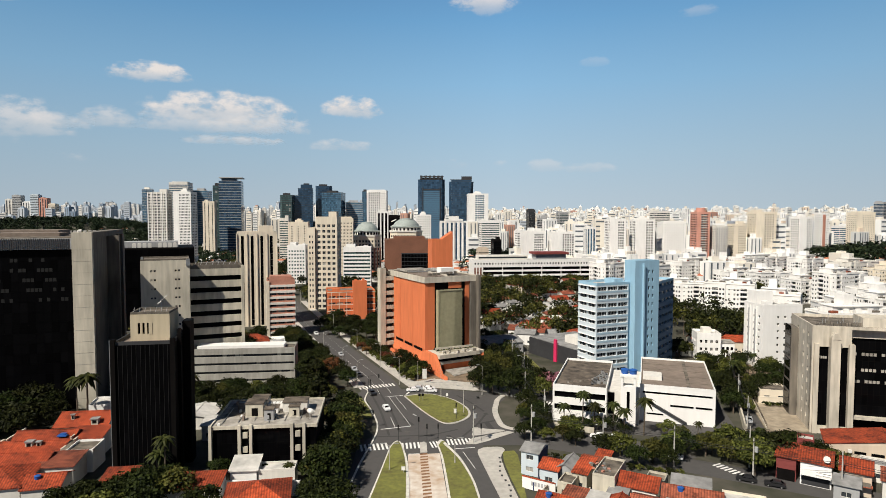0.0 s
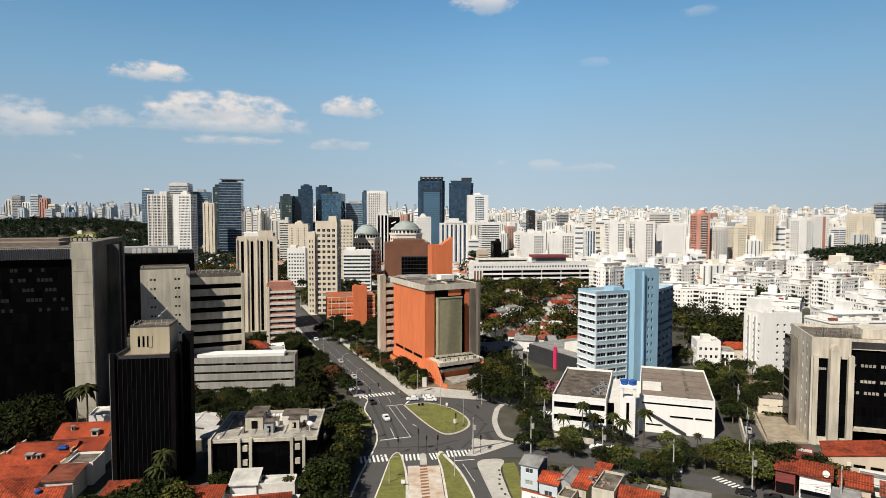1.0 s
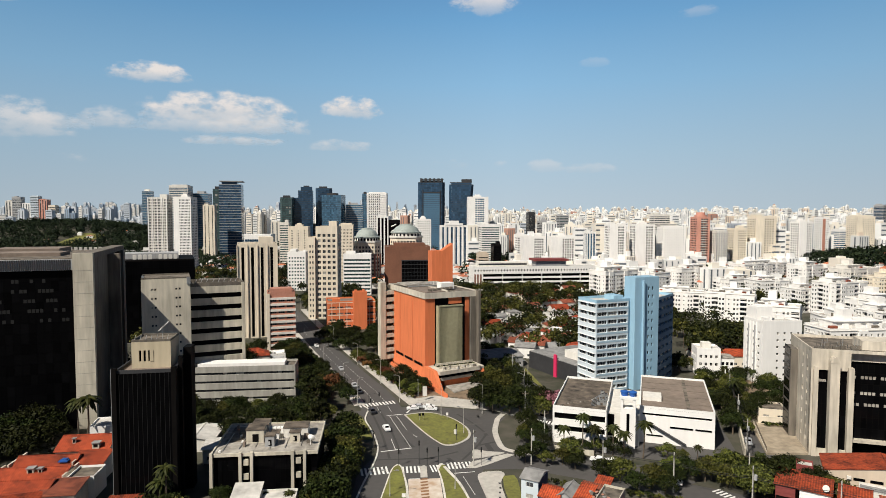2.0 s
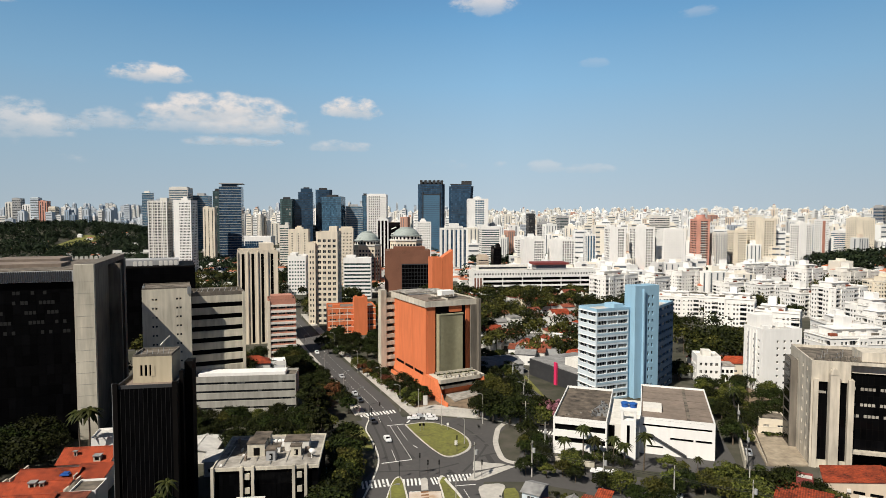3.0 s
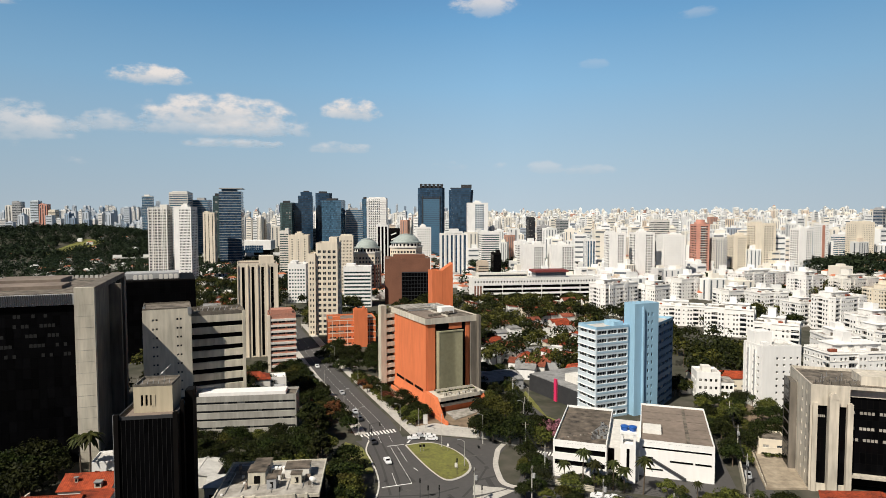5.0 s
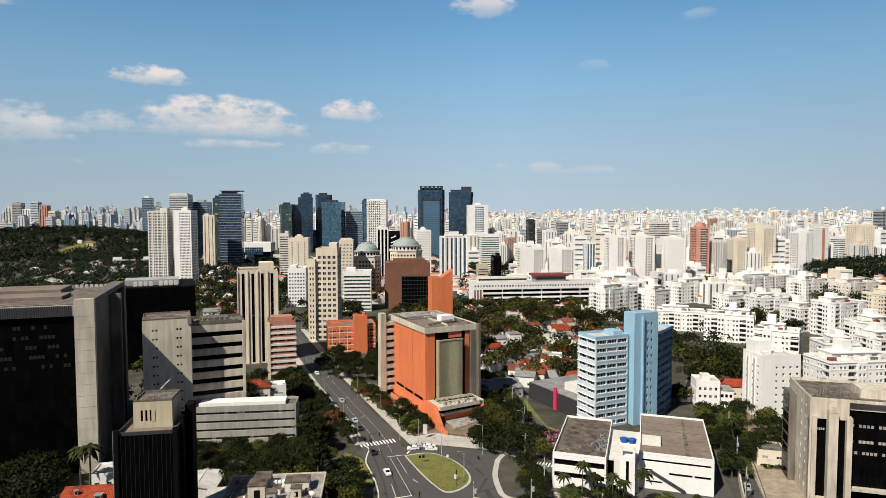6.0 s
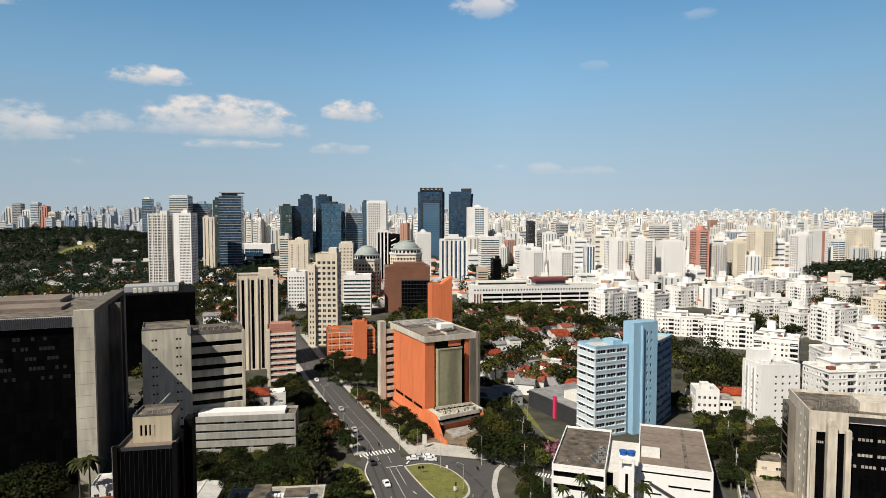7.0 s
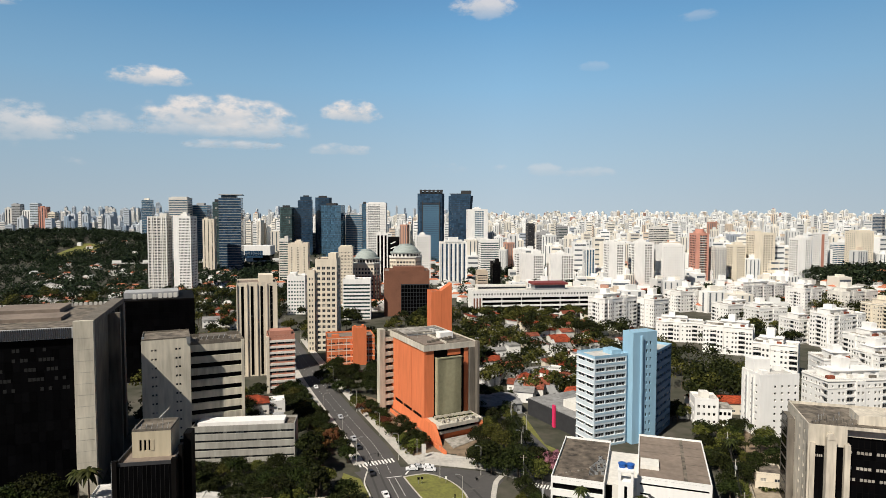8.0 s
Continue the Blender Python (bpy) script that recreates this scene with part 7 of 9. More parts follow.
for i, h in enumerate((7.5, 10.5)):
    TREES["palm%d" % i] = (palm_meshes(h), "palm with a slender trunk and drooping fronds", "palm tree")


CLEAR = ((-113, -94, 160, 187), (-77, -63, 158, 184))       # yards with sheds, free of trees


def tree(kind, x, y, s=1.0, z=None):
    if any(x0 < x < x1 and y0 < y < y1 for x0, x1, y0, y1 in CLEAR) and not kind.startswith("palm"):
        for _ in range(4):
            rng.random()
        return
    (tr, cr), label, cat = TREES[kind]
    name = "palm_tree" if kind.startswith("palm") else ("shrub" if kind.startswith("bush") else "tree")
    t = thing(name, x, y, land(x, y) if z is None else z, rng.random() * 360, label, cat, cat + "s of the quarter")
    t.scale = (s * rng.uniform(0.92, 1.1), s * rng.uniform(0.92, 1.1), s * rng.uniform(0.9, 1.1))
    part("trunk", tr, None, t)
    part("crown", cr, None, t)


def terrace_shrubs():
    """Shrubs in the planters on the orange office's terrace."""
    m = pose(-6.9, 243.9, 0, 0, 0, 26)
    for i in range(14):
        for yy, zz in ((-5.8, 6.5), (-2.4, 6.5)):
            p = m @ Vector((3.2 + i * 1.2, yy, 0))
            tree("bush%d" % (i % 2), p.x, p.y, 0.45, zz)


def inside(x, y, poly):
    c = False
    for i in range(len(poly)):
        (x0, y0), (x1, y1) = poly[i], poly[i - 1]
        if (y0 > y) != (y1 > y) and x < (x1 - x0) * (y - y0) / (y1 - y0) + x0:
            c = not c
    return c


def grove(poly, n, s0, s1, kinds="broad0 broad1 broad2 broad3", gap=4.0):
    """n trees scattered over a patch, at least gap apart."""
    kinds = kinds.split()
    xs, ys = [p[0] for p in poly], [p[1] for p in poly]
    put = []
    for _ in range(n * 30):
        if len(put) >= n:
            break
        x, y = rng.uniform(min(xs), max(xs)), rng.uniform(min(ys), max(ys))
        if inside(x, y, poly) and all((x - a) ** 2 + (y - b) ** 2 > gap * gap for a, b in put):
            put.append((x, y))
            tree(rng.choice(kinds), x, y, rng.uniform(s0, s1))


terrace_shrubs()
B = "broad0 broad1 broad2 broad3 olive0"
grove([(-27, 128), (-23, 128), (-23.5, 158), (-26, 182), (-32, 184), (-29, 160)], 11, 0.7, 1.0, B)
grove([(-58, 166), (-31, 166), (-33, 184), (-38, 206), (-46, 232), (-51, 230), (-50, 200), (-58, 192)], 26, 0.75, 1.1, B + " broad0 light0 tall0")
grove([(-88, 174), (-60, 170), (-58, 192), (-86, 196)], 14, 0.7, 1.0, B)
grove([(-52, 238), (-46, 240), (-56, 262), (-75, 300), (-82, 296), (-66, 262)], 14, 0.75, 1.1, B)
for i in range(12):
    u = i / 11
    tree("broad%d" % (i % 4), -34.0 - 41.0 * u + rng.uniform(-0.8, 0.8), 214 + 92 * u, rng.uniform(0.7, 0.95))
tree("palm1", -102, 172.5, 1.45)
tree("palm1", -106, 175, 1.2)
tree("palm1", -60.5, 131.5, 1.05)
tree("palm0", -62.8, 132.5, 1.1)
tree("palm1", -77, 186, 1.0)
tree("red0", -42, 229, 1.15)
tree("red0", -43.5, 223, 0.9)
grove([(-78, 108), (-48, 108), (-46, 118), (-50, 127), (-60, 132), (-78, 128)], 17, 0.8, 1.2, B + " light0")
grove([(-28, 112), (-20, 112), (-20, 126), (-27, 127)], 4, 0.8, 1.0, B)
grove([(-150, 150), (-106, 166), (-100, 178), (-112, 183), (-150, 172)], 20, 1.0, 1.45, "broad0 broad1 broad2 broad3", 5.0)
grove([(100, 198), (112, 200), (124, 220), (128, 236), (112, 244), (102, 220)], 14, 0.6, 0.95, B + " palm1 light0", 4.5)
grove([(-86, 198), (-58, 200), (-50, 206), (-52, 210), (-86, 205)], 14, 0.55, 0.8, B, 3.4)
grove([(-140, 130), (-100, 168), (-92, 172), (-92, 186), (-104, 178), (-140, 166)], 20, 0.8, 1.3, "broad0 broad1 broad2 broad3")
grove([(-52, 134), (-29, 134), (-29, 138), (-52, 138)], 7, 0.5, 0.7, "broad0 light0 palm0")
grove([(-18, 233), (-10, 222), (-6, 225), (-14, 244), (-26, 268), (-38, 284), (-42, 280), (-30, 258)], 20, 0.55, 0.85, B + " red0 light1")
grove([(-12, 221), (-9, 221), (-40, 292), (-44, 290)], 40, 0.8, 1.1, "bush0 bush0 bush1", 1.6)
grove([(-66, 312), (-46, 296), (-40, 300), (-46, 330), (-60, 352), (-66, 345)], 20, 0.75, 1.0, B)
grove([(12, 205), (34, 198), (33, 214), (28, 236), (14, 230)], 14, 0.85, 1.2, B)
tree("broad1", 16.5, 207, 1.3)
tree("broad3", 26, 201, 1.25)
tree("pink0", 36.0, 204, 1.45)
tree("pink0", 39.0, 207.5, 1.3)
grove([(21.5, 178), (26, 174), (31, 172), (31, 178), (28, 190), (24, 188)], 7, 0.55, 0.8, B + " light0")
grove([(22, 162), (33, 156), (38, 158), (36, 168), (27, 174)], 8, 0.55, 0.75, B + " light1")
for i in range(6):
    tree("palm%d" % (i % 2), 35.0 + i * 3.9 + (i % 2), 171.2 - i * 1.2, 0.9 + 0.06 * (i % 3))
grove([(36, 170.5), (52, 165), (54, 167), (37, 173)], 7, 0.4, 0.6, B + " light0", 2.0)
grove([(57, 152), (84, 142), (86, 152), (80, 160), (60, 166)], 15, 0.5, 0.9, "broad1 broad2 olive0 olive1 light0 light1 palm0", 4.0)
grove([(92, 180), (100, 198), (106, 216), (112, 240), (104, 244), (95, 214), (88, 186)], 22, 0.7, 1.0, B + " light0 palm1", 3.0)
grove([(84, 138), (92, 136), (92, 158), (86, 160)], 7, 0.7, 0.9, B)
grove([(112, 226), (126, 232), (140, 240), (136, 248), (112, 248)], 9, 0.7, 0.95, B + " light0 tall0")
grove([(16, 236), (34, 236), (28, 262), (18, 258)], 8, 0.5, 0.8, B)
grove([(-100, 258), (-80, 252), (-70, 288), (-96, 292)], 12, 0.8, 1.1, B)
grove([(-44, 300), (-24, 292), (-20, 316), (-34, 344), (-52, 350)], 16, 0.7, 1.0, B + " red0", 4.0)
grove([(18, 244), (30, 240), (34, 262), (22, 284), (14, 270)], 9, 0.6, 0.9, B)

for i, (x, y, s) in enumerate(((47.3, 144.4, 0.75), (51.6, 146.5, 0.8), (53.8, 143.6, 0.6), (45, 150.7, 0.8), (61.8, 151.8, 0.8), (66.4, 150.7, 0.75), (77, 146.8, 0.95), (74.6, 142.6, 1.0), (76.3, 152, 0.9), (83, 150.6, 0.7), (57, 148.6, 0.75), (70.6, 147.6, 0.85), (41, 151.6, 0.7), (73.2, 139.6, 0.95), (79.6, 144.6, 1.1), (72.6, 151.2, 1.0))):
    tree(("broad1", "olive1", "broad2", "olive0")[i % 4], x, y, s)
for i, (x, y, s) in enumerate(((-28, 136, 1.0), (-26.8, 141, 1.1), (-26.4, 147, 1.1), (-26, 153, 1.05), (-25.5, 133, 1.15), (-25.4, 160, 1.1), (-27, 168, 1.15))):
    tree(("broad1", "broad3", "olive0")[i % 3], x, y, s)
for i in range(16):
    tree("bush%d" % (i % 2), 24 + i * 2.1, 150.5 - i * 0.75, 0.7)

# added trees: their dark crowns stand in for shade over grey sheds
grove([(12, 286), (30, 276), (34, 292), (30, 304), (18, 306)], 9, 0.6, 0.85, B, 4.0)

PARK = MB()


def park_trees(poly, n, s0, s1):
    """Trees of the farther parks and gardens, gathered into one object: trunk and a crown of several leafy heads each."""
    xs, ys = [p[0] for p in poly], [p[1] for p in poly]
    put = 0
    while put < n:
        x, y = rng.uniform(min(xs), max(xs)), rng.uniform(min(ys), max(ys))
        if not inside(x, y, poly):
            continue
        put += 1
        h = 10.5 * rng.uniform(s0, s1)
        r = h * 0.56
        tint = rng.choice((0, 0, 2))
        PARK.tube((x, y, -0.2), (x, y, h * 0.6), 0.25, 0.15, 5, 1)
        for i in range(6):
            a = i * 1.05 + rng.random()
            q = r * (0.55 if i else 0.0)
            leaf_ball(PARK, (x + q * math.cos(a), y + q * math.sin(a), h * (0.8 if not i else rng.uniform(0.55, 0.72))), r * rng.uniform(0.42, 0.58), 48, 0.7, 0.8, tint)


park_trees([(86, 270), (150, 266), (168, 300), (166, 350), (120, 396), (94, 360)], 60, 1.0, 1.6)
park_trees([(40, 300), (92, 270), (96, 350), (70, 352), (50, 330)], 17, 0.7, 1.15)
park_trees([(24, 300), (140, 430), (140, 520), (20, 520), (10, 350)], 110, 0.6, 1.35)
park_trees([(18, 528), (142, 534), (142, 544), (16, 538)], 34, 0.7, 1.0)
park_trees([(-40, 440), (10, 400), (14, 520), (-40, 525)], 34, 0.8, 1.2)
park_trees([(-160, 250), (-112, 246), (-118, 300), (-150, 310)], 16, 0.8, 1.1)
park_trees([(-260, 440), (-140, 380), (-130, 520), (-240, 560)], 60, 0.8, 1.3)
park_trees([(-460, 440), (-260, 430), (-250, 640), (-480, 660)], 110, 0.8, 1.4)
park_trees([(150, 380), (170, 380), (420, 560), (420, 640), (300, 640)], 40, 0.8, 1.2)
park_trees([(340, 540), (520, 560), (540, 680), (380, 680)], 45, 0.9, 1.4)
park_trees([(-62, 372), (-14, 350), (2, 400), (-40, 432), (-66, 420)], 30, 0.8, 1.1)
park_trees([(-150, 340), (-118, 352), (-122, 400), (-160, 420)], 24, 0.8, 1.2)
park_trees([(-30, 350), (20, 330), (40, 400), (14, 440), (-20, 420)], 30, 0.8, 1.2)
park_trees([(100, 256), (112, 262), (108, 276), (96, 270)], 5, 0.6, 0.8)
park_trees([(150, 250), (176, 250), (190, 300), (160, 290)], 10, 0.7, 1.0)
park_trees([(-250, 520), (-60, 500), (-70, 740), (-330, 740)], 130, 0.7, 1.3)
park_trees([(-120, 420), (-62, 400), (-66, 520), (-120, 520)], 26, 0.7, 1.1)
park_trees([(160, 400), (300, 420), (420, 520), (300, 540)], 46, 0.7, 1.1)
single("park_trees", PARK, [M["leaf"], M["bark"], M["leaf_olive"]], "dark green broad trees in parks and gardens", "trees", "stuff")


def far_woods(name, spots, label, r0, r1):
    """Woods too far to count: crowns of leaf clumps over the slopes, as one object."""
    mb = MB()
    for x, y in spots:
        r = rng.uniform(r0, r1)
        leaf_ball(mb, (x, y, land(x, y) + r * 0.9), r, 48, r * 0.22, 0.85)
    single(name, mb, M["leaf_far"], label, "woods", "stuff")


def patch(x0, x1, y0, y1, n, ok=lambda x, y: True):
    out = []
    while len(out) < n:
        x, y = rng.uniform(x0, x1), rng.uniform(y0, y1)
        if ok(x, y):
            out.append((x, y))
    return out


CLEARING = (-735.0, 1215.0)
far_woods("woods", patch(-1330, -560, 1060, 1560, 2600, lambda x, y: x < -0.46 * y and ((x + 880) / 440) ** 2 + ((y - 1330) / 290) ** 2 < 1.2 and ((x - CLEARING[0]) / 22) ** 2 + ((y - CLEARING[1]) / 70) ** 2 > 1), "dense dark green woods covering the distant hill", 4, 9)
clearing = MB()
for i in range(9):
    for j in range(9):
        cx, cy = CLEARING[0] - 24 + i * 6, CLEARING[1] - 74 + j * 18.5
        clearing.v.append((cx, cy, land(cx, cy) + 0.6))
for i in range(8):
    for j in range(8):
        clearing.f.append((i * 9 + j, (i + 1) * 9 + j, (i + 1) * 9 + j + 1, i * 9 + j + 1))
        clearing.m.append(0)
single("lawn", clearing, M["grass"], "light green grassy clearing on the wooded hill", "lawn", "structure")
for i in range(14):
    vx, vy = -560 + i * 23.0, 1030 + i * 6.0
    via = thing("rail_viaduct", vx, vy, 0, 14, "pale concrete viaduct section among trees", "viaduct", "viaduct sections")
    part("deck", MB().box(0, 0, 7.0, 23.5, 6, 9.0), M["roof_light"], via)
    part("pier", MB().box(10, 2, 0, 12, 4, 7.0), M["concrete"], via)
    if i % 3 != 1:
        part("screen", MB().box(1, 0.1, 9.0, 15, 0.5, 13.5), M["white"], via, "white noise screen")
far_woods("woods", patch(460, 720, 700, 900, 420, lambda x, y: ((x - 585) / 120) ** 2 + ((y - 790) / 90) ** 2 < 1), "dark green woods on the distant rise", 3, 9.5)
far_woods("woods", patch(-700, -130, 540, 1100, 1500, lambda x, y: x > -0.85 * y), "dark green trees between the offices and the hill", 3.5, 6.5)
far_woods("woods", patch(-500, 1000, 560, 1800, 1700), "scattered dark green trees between distant houses", 3.5, 7)
for gx, gy, gr in ((150, 900, 60), (255, 940, 50), (330, 690, 40), (405, 880, 45), (560, 1010, 70), (235, 640, 30), (300, 1150, 90), (450, 1200, 90), (120, 690, 35), (60, 900, 40), (640, 1150, 80), (430, 1400, 130)):
    far_woods("woods", patch(gx - gr, gx + gr, gy - gr * 0.6, gy + gr * 0.6, int(gr * 0.9)), "dark green grove between distant towers", 5, 9)

# ---------- houses ----------
hr = random.Random(5)


def house(x, y, w, d, h, rz, roof="tile", kind="gable", wall="white", rise=1.6, label="", along="x", over=0.4, extras=True, z=0.0):
    """A small house: walls with real window openings, and a pitched or flat roof with overhanging eaves."""
    names = {"tile": "orange clay tiled", "tile_y": "orange clay tiled", "tile_old": "weathered clay tiled", "fibre": "grey fibre-cement sheet", "roof_light": "pale flat", "white": "white metal sheet", "roof": "dark stained"}
    walls = {"white": "white", "white2": "off-white", "cream": "cream", "concrete": "bare concrete", "brick": "brick red", "maroon": "maroon", "blue_white": "pale blue", "beige": "beige", "grey": "grey", "orange": "orange"}
    if roof == "tile" and along == "y":
        roof = "tile_y"
    t = thing("house", x, y, z, rz, label or "%s house with a %s roof" % (walls[wall], names[roof]), "house", "small houses")
    m = MB()
    n1, n2 = max(1, int(w / 3.2)), max(1, int(d / 3.6))
    nf = max(1, int(h / 2.8))
    rows = rows_of(nf, h / nf, 0.95, min(h / nf - 0.45, 2.05))
    sp = [(0, facade(m, (0, 0, 0), 0, w, h, even(n1, w, 0.42), rows, 0.18)), (270, facade(m, (0, d, 0), 270, d, h, even(n2, d, 0.35) if extras else [], rows if extras else [], 0.18))]
    facade(m, (w, 0, 0), 90, d, h, [], [])
    facade(m, (w, d, 0), 180, w, h, [], [])
    o = over
    if kind == "gable":
        if along == "x":
            m.face([(0, 0, h), (0, d, h), (0, d / 2, h + rise)])
            m.face([(w, 0, h), (w, d / 2, h + rise), (w, d, h)])
        else:
            m.face([(0, 0, h), (w, 0, h), (w / 2, 0, h + rise)])
            m.face([(0, d, h), (w / 2, d, h + rise), (w, d, h)])
    part("wall", m, M[wall], t)
    if extras:
        for ang, spots in sp:
            for pos, pw, ph in spots:
                window_at(t, pos, ang, pw, ph, "glass", "white2", 1)
    else:
        far_panes = MB()
        for ang, spots in sp:
            u = Vector((math.cos(radians(ang)), math.sin(radians(ang)), 0))
            for pos, pw, ph in spots:
                far_panes.face([pos, pos + u * pw, pos + u * pw + Vector((0, 0, ph)), pos + Vector((0, 0, ph))])
        tagged(part("window_pane", far_panes, M["glass"], t), kind="stuff")

    def sheet(a, b, c, e, th=0.16):
        """A thin roof plane with thickness; a, b eaves, c, e ridge."""
        q = MB()
        up = Vector((0, 0, th))
        P = [Vector(k) for k in (a, b, c, e)]
        q.face([p + up for p in P])
        q.face([p for p in reversed(P)])
        for i in range(4):
            j = (i + 1) % 4
            q.face([P[i], P[j], P[j] + up, P[i] + up])
        return q

    if kind == "gable":
        k = rise / (d / 2) if along == "x" else rise / (w / 2)
        lo = h - o * k
        if along == "x":
            planes = [((-o, -o, lo), (w + o, -o, lo), (w + o, d / 2, h + rise), (-o, d / 2, h + rise)), ((w + o, d + o, lo), (-o, d + o, lo), (-o, d / 2, h + rise), (w + o, d / 2, h + rise))]
            ridge = ((-o, d / 2, h + rise + 0.18), (w + o, d / 2, h + rise + 0.18))
        else:
            planes = [((-o, d + o, lo), (-o, -o, lo), (w / 2, -o, h + rise), (w / 2, d + o, h + rise)), ((w + o, -o, lo), (w + o, d + o, lo), (w / 2, d + o, h + rise), (w / 2, -o, h + rise))]
            ridge = ((w / 2, -o, h + rise + 0.18), (w / 2, d + o, h + rise + 0.18))
        for p in planes:
            part("roof_slope", sheet(*p), M[roof], t)
        part("ridge", MB().tube(ridge[0], ridge[1], 0.14, 0.14, 6), M[roof], t)
    elif kind == "hip":
        s = min(w, d) / 2
        k = rise / s
        lo = h - o * k
        if w >= d:
            a, b = (s, d / 2, h + rise), (w - s, d / 2, h + rise)
        else:
            a, b = (w / 2, s, h + rise), (w / 2, d - s, h + rise)
        c = [(-o, -o, lo), (w + o, -o, lo), (w + o, d + o, lo), (-o, d + o, lo)]
        if w >= d:
            planes = [(c[0], c[1], b, a), (c[1], c[2], b, b), (c[2], c[3], a, b), (c[3], c[0], a, a)]
        else:
            planes = [(c[0], c[1], a, a), (c[1], c[2], b, a), (c[2], c[3], b, b), (c[3], c[0], a, b)]
        for p in planes:
            q = MB()
            pts = p[:3] if p[2] == p[3] else p
            q.face([Vector(v) + Vector((0, 0, 0.1)) for v in pts])
            q.face([Vector(v) - Vector((0, 0, 0.06)) for v in reversed(pts)])
            part("roof_slope", q, M[roof], t)
        part("ridge", MB().tube((a[0], a[1], a[2] + 0.1), (b[0] + 0.01, b[1] + 0.01, b[2] + 0.1), 0.15, 0.15, 6), M[roof], t)
    elif kind == "shed":
        part("roof_slope", sheet((-o, -o, h - 0.05), (w + o, -o, h - 0.05), (w + o, d + o, h + rise), (-o, d + o, h + rise)), M[roof], t)
        m2 = MB()
        m2.face([(0, 0, h), (0, d, h), (0, d, h + rise)])
        m2.face([(w, 0, h), (w, d, h + rise), (w, d, h)])
        m2.face([(0, d, h), (w, d, h), (w, d, h + rise), (0, d, h + rise)])
        part("gable_wall", m2, M[wall], t)
    else:
        r = MB()
        roof_slab(r, 0.02, 0.02, w - 0.02, d - 0.02, h, 0.5, 0.2)
        part("roof", r, [M[wall], M[roof]], t)
    if extras and hr.random() < 0.02:
        tk = MB().tube((0, 0, 0), (0, 0, 0.9), 0.55, 0.65, 12).tube((0, 0, 0.9), (0, 0, 1.1), 0.7, 0.3, 12)
        zz = h + (rise * 0.55 if kind not in ("flat",) else 0.0)
        part("water_tank", tk, M["plastic_blue"], t, "blue plastic water tank", at=Matrix.Translation((w * 0.3, d * 0.35, zz)))
    if extras and hr.random() < 0.02 and kind != "flat":
        ch = MB().box(0, 0, 0, 0.8, 0.6, rise + 1.2).box(-0.1, -0.1, rise + 1.2, 0.9, 0.7, rise + 1.35)
        part("chimney", ch, M["brick"], t, at=Matrix.Translation((w * 0.7, d * 0.7, h - 0.1)))
    return t


# terraced and detached houses below, beside the slim dark tower
house(-101.5, 157, 13.0, 11, 5.0, 8, "tile", "gable", "white2", 2.2, "low house with a broad orange clay tiled roof")
house(-92.5, 147, 7.5, 8.5, 4.2, 8, "tile", "shed", "white2", 1.6)
for hx, hy, hz, hw in ((-92.6, 158.4, 5.2, 1.7), (-98.6, 159.8, 5.9, 0.7), (-99.0, 142.4, 5.0, 1.5), (-96.6, 142.8, 4.9, 0.9)):
    dormer = thing("roof_hatch", hx, hy, hz, 8, "small concrete roof hatch with a sheet lid", "roof hatch", "roof hatches")
    part("box", MB().box(0, 0, 0, hw, hw * 0.9, 1.5), M["concrete"], dormer)
    part("opening", MB().box(hw * 0.2, -0.04, 0.4, hw * 0.8, -0.005, 1.2), M["dark"], dormer)
    part("lid", MB().box(-0.2, -0.25, 1.5, hw + 0.2, hw + 0.05, 1.66), M["fibre"], dormer)
house(-106, 147.5, 14, 7, 4.6, 6, "tile", "gable", "white2", 1.5)
house(-106, 140, 16, 7, 4.6, 6, "tile", "gable", "white", 1.4)
house(-107, 132, 18, 7.5, 4.6, 6, "tile", "gable", "white", 1.4)
house(-104, 118, 18, 12.5, 4.8, 14, "tile", "hip", "white2", 2.4, "white house with a hipped orange clay tile roof")
tarp_house = thing("tarpaulin", -95.6, 148.8, 5.45, 6, "crumpled bright blue tarpaulin on a tiled roof", "tarpaulin")
part("sheet", MB().box(0, 0, 0, 2.2, 1.2, 0.3).box(0.4, 0.5, 0.3, 1.8, 1.6, 0.55), M["plastic_blue"], tarp_house)
for cx_, cy_, cl_, cz_ in ((-106.9, 147.0, 8.2, 5.4), (-106.9, 139.4, 8.0, 5.3), (-108.0, 131.4, 8.6, 5.3), (-92.2, 148.8, 8.0, 5.4), (-89.9, 141.2, 8.0, 5.3)):
    single("party_wall", MB().box(0, 0, 0, 0.28, cl_, cz_).box(-0.06, -0.06, cz_, 0.34, cl_ + 0.06, cz_ + 0.14), M["concrete_light"], "pale party wall coping between tiled roofs", "wall").matrix_world = pose(cx_, cy_, 0, 0, 0, 6)
house(-90, 132, 8, 7, 4.6, 8, "tile_old", "shed", "white2", 0.9)
house(-88, 140, 6, 7, 5.0, 8, "roof", "flat", "white", 0.4)
house(-86, 122, 7, 8, 4.2, 14, "tile", "gable", "white2", 1.4)
house(-72.5, 127, 6.5, 5, 3.8, 8, "tile", "shed", "white2", 0.9)
house(-46, 130, 5.6, 5.6, 4.8, 6, "roof_light", "shed", "white", 1.2, "white annexe with a pale sloping roof")
house(-40.3, 131, 8, 4.6, 4.2, 6, "roof_light", "flat", "white2")
house(-42, 113.5, 12.5, 12, 4.4, 12, "tile", "hip", "white", 2.2, "white house with a hipped orange clay tile roof")
house(-58, 122, 12, 6, 4.2, 6, "tile", "shed", "white", 1.0)
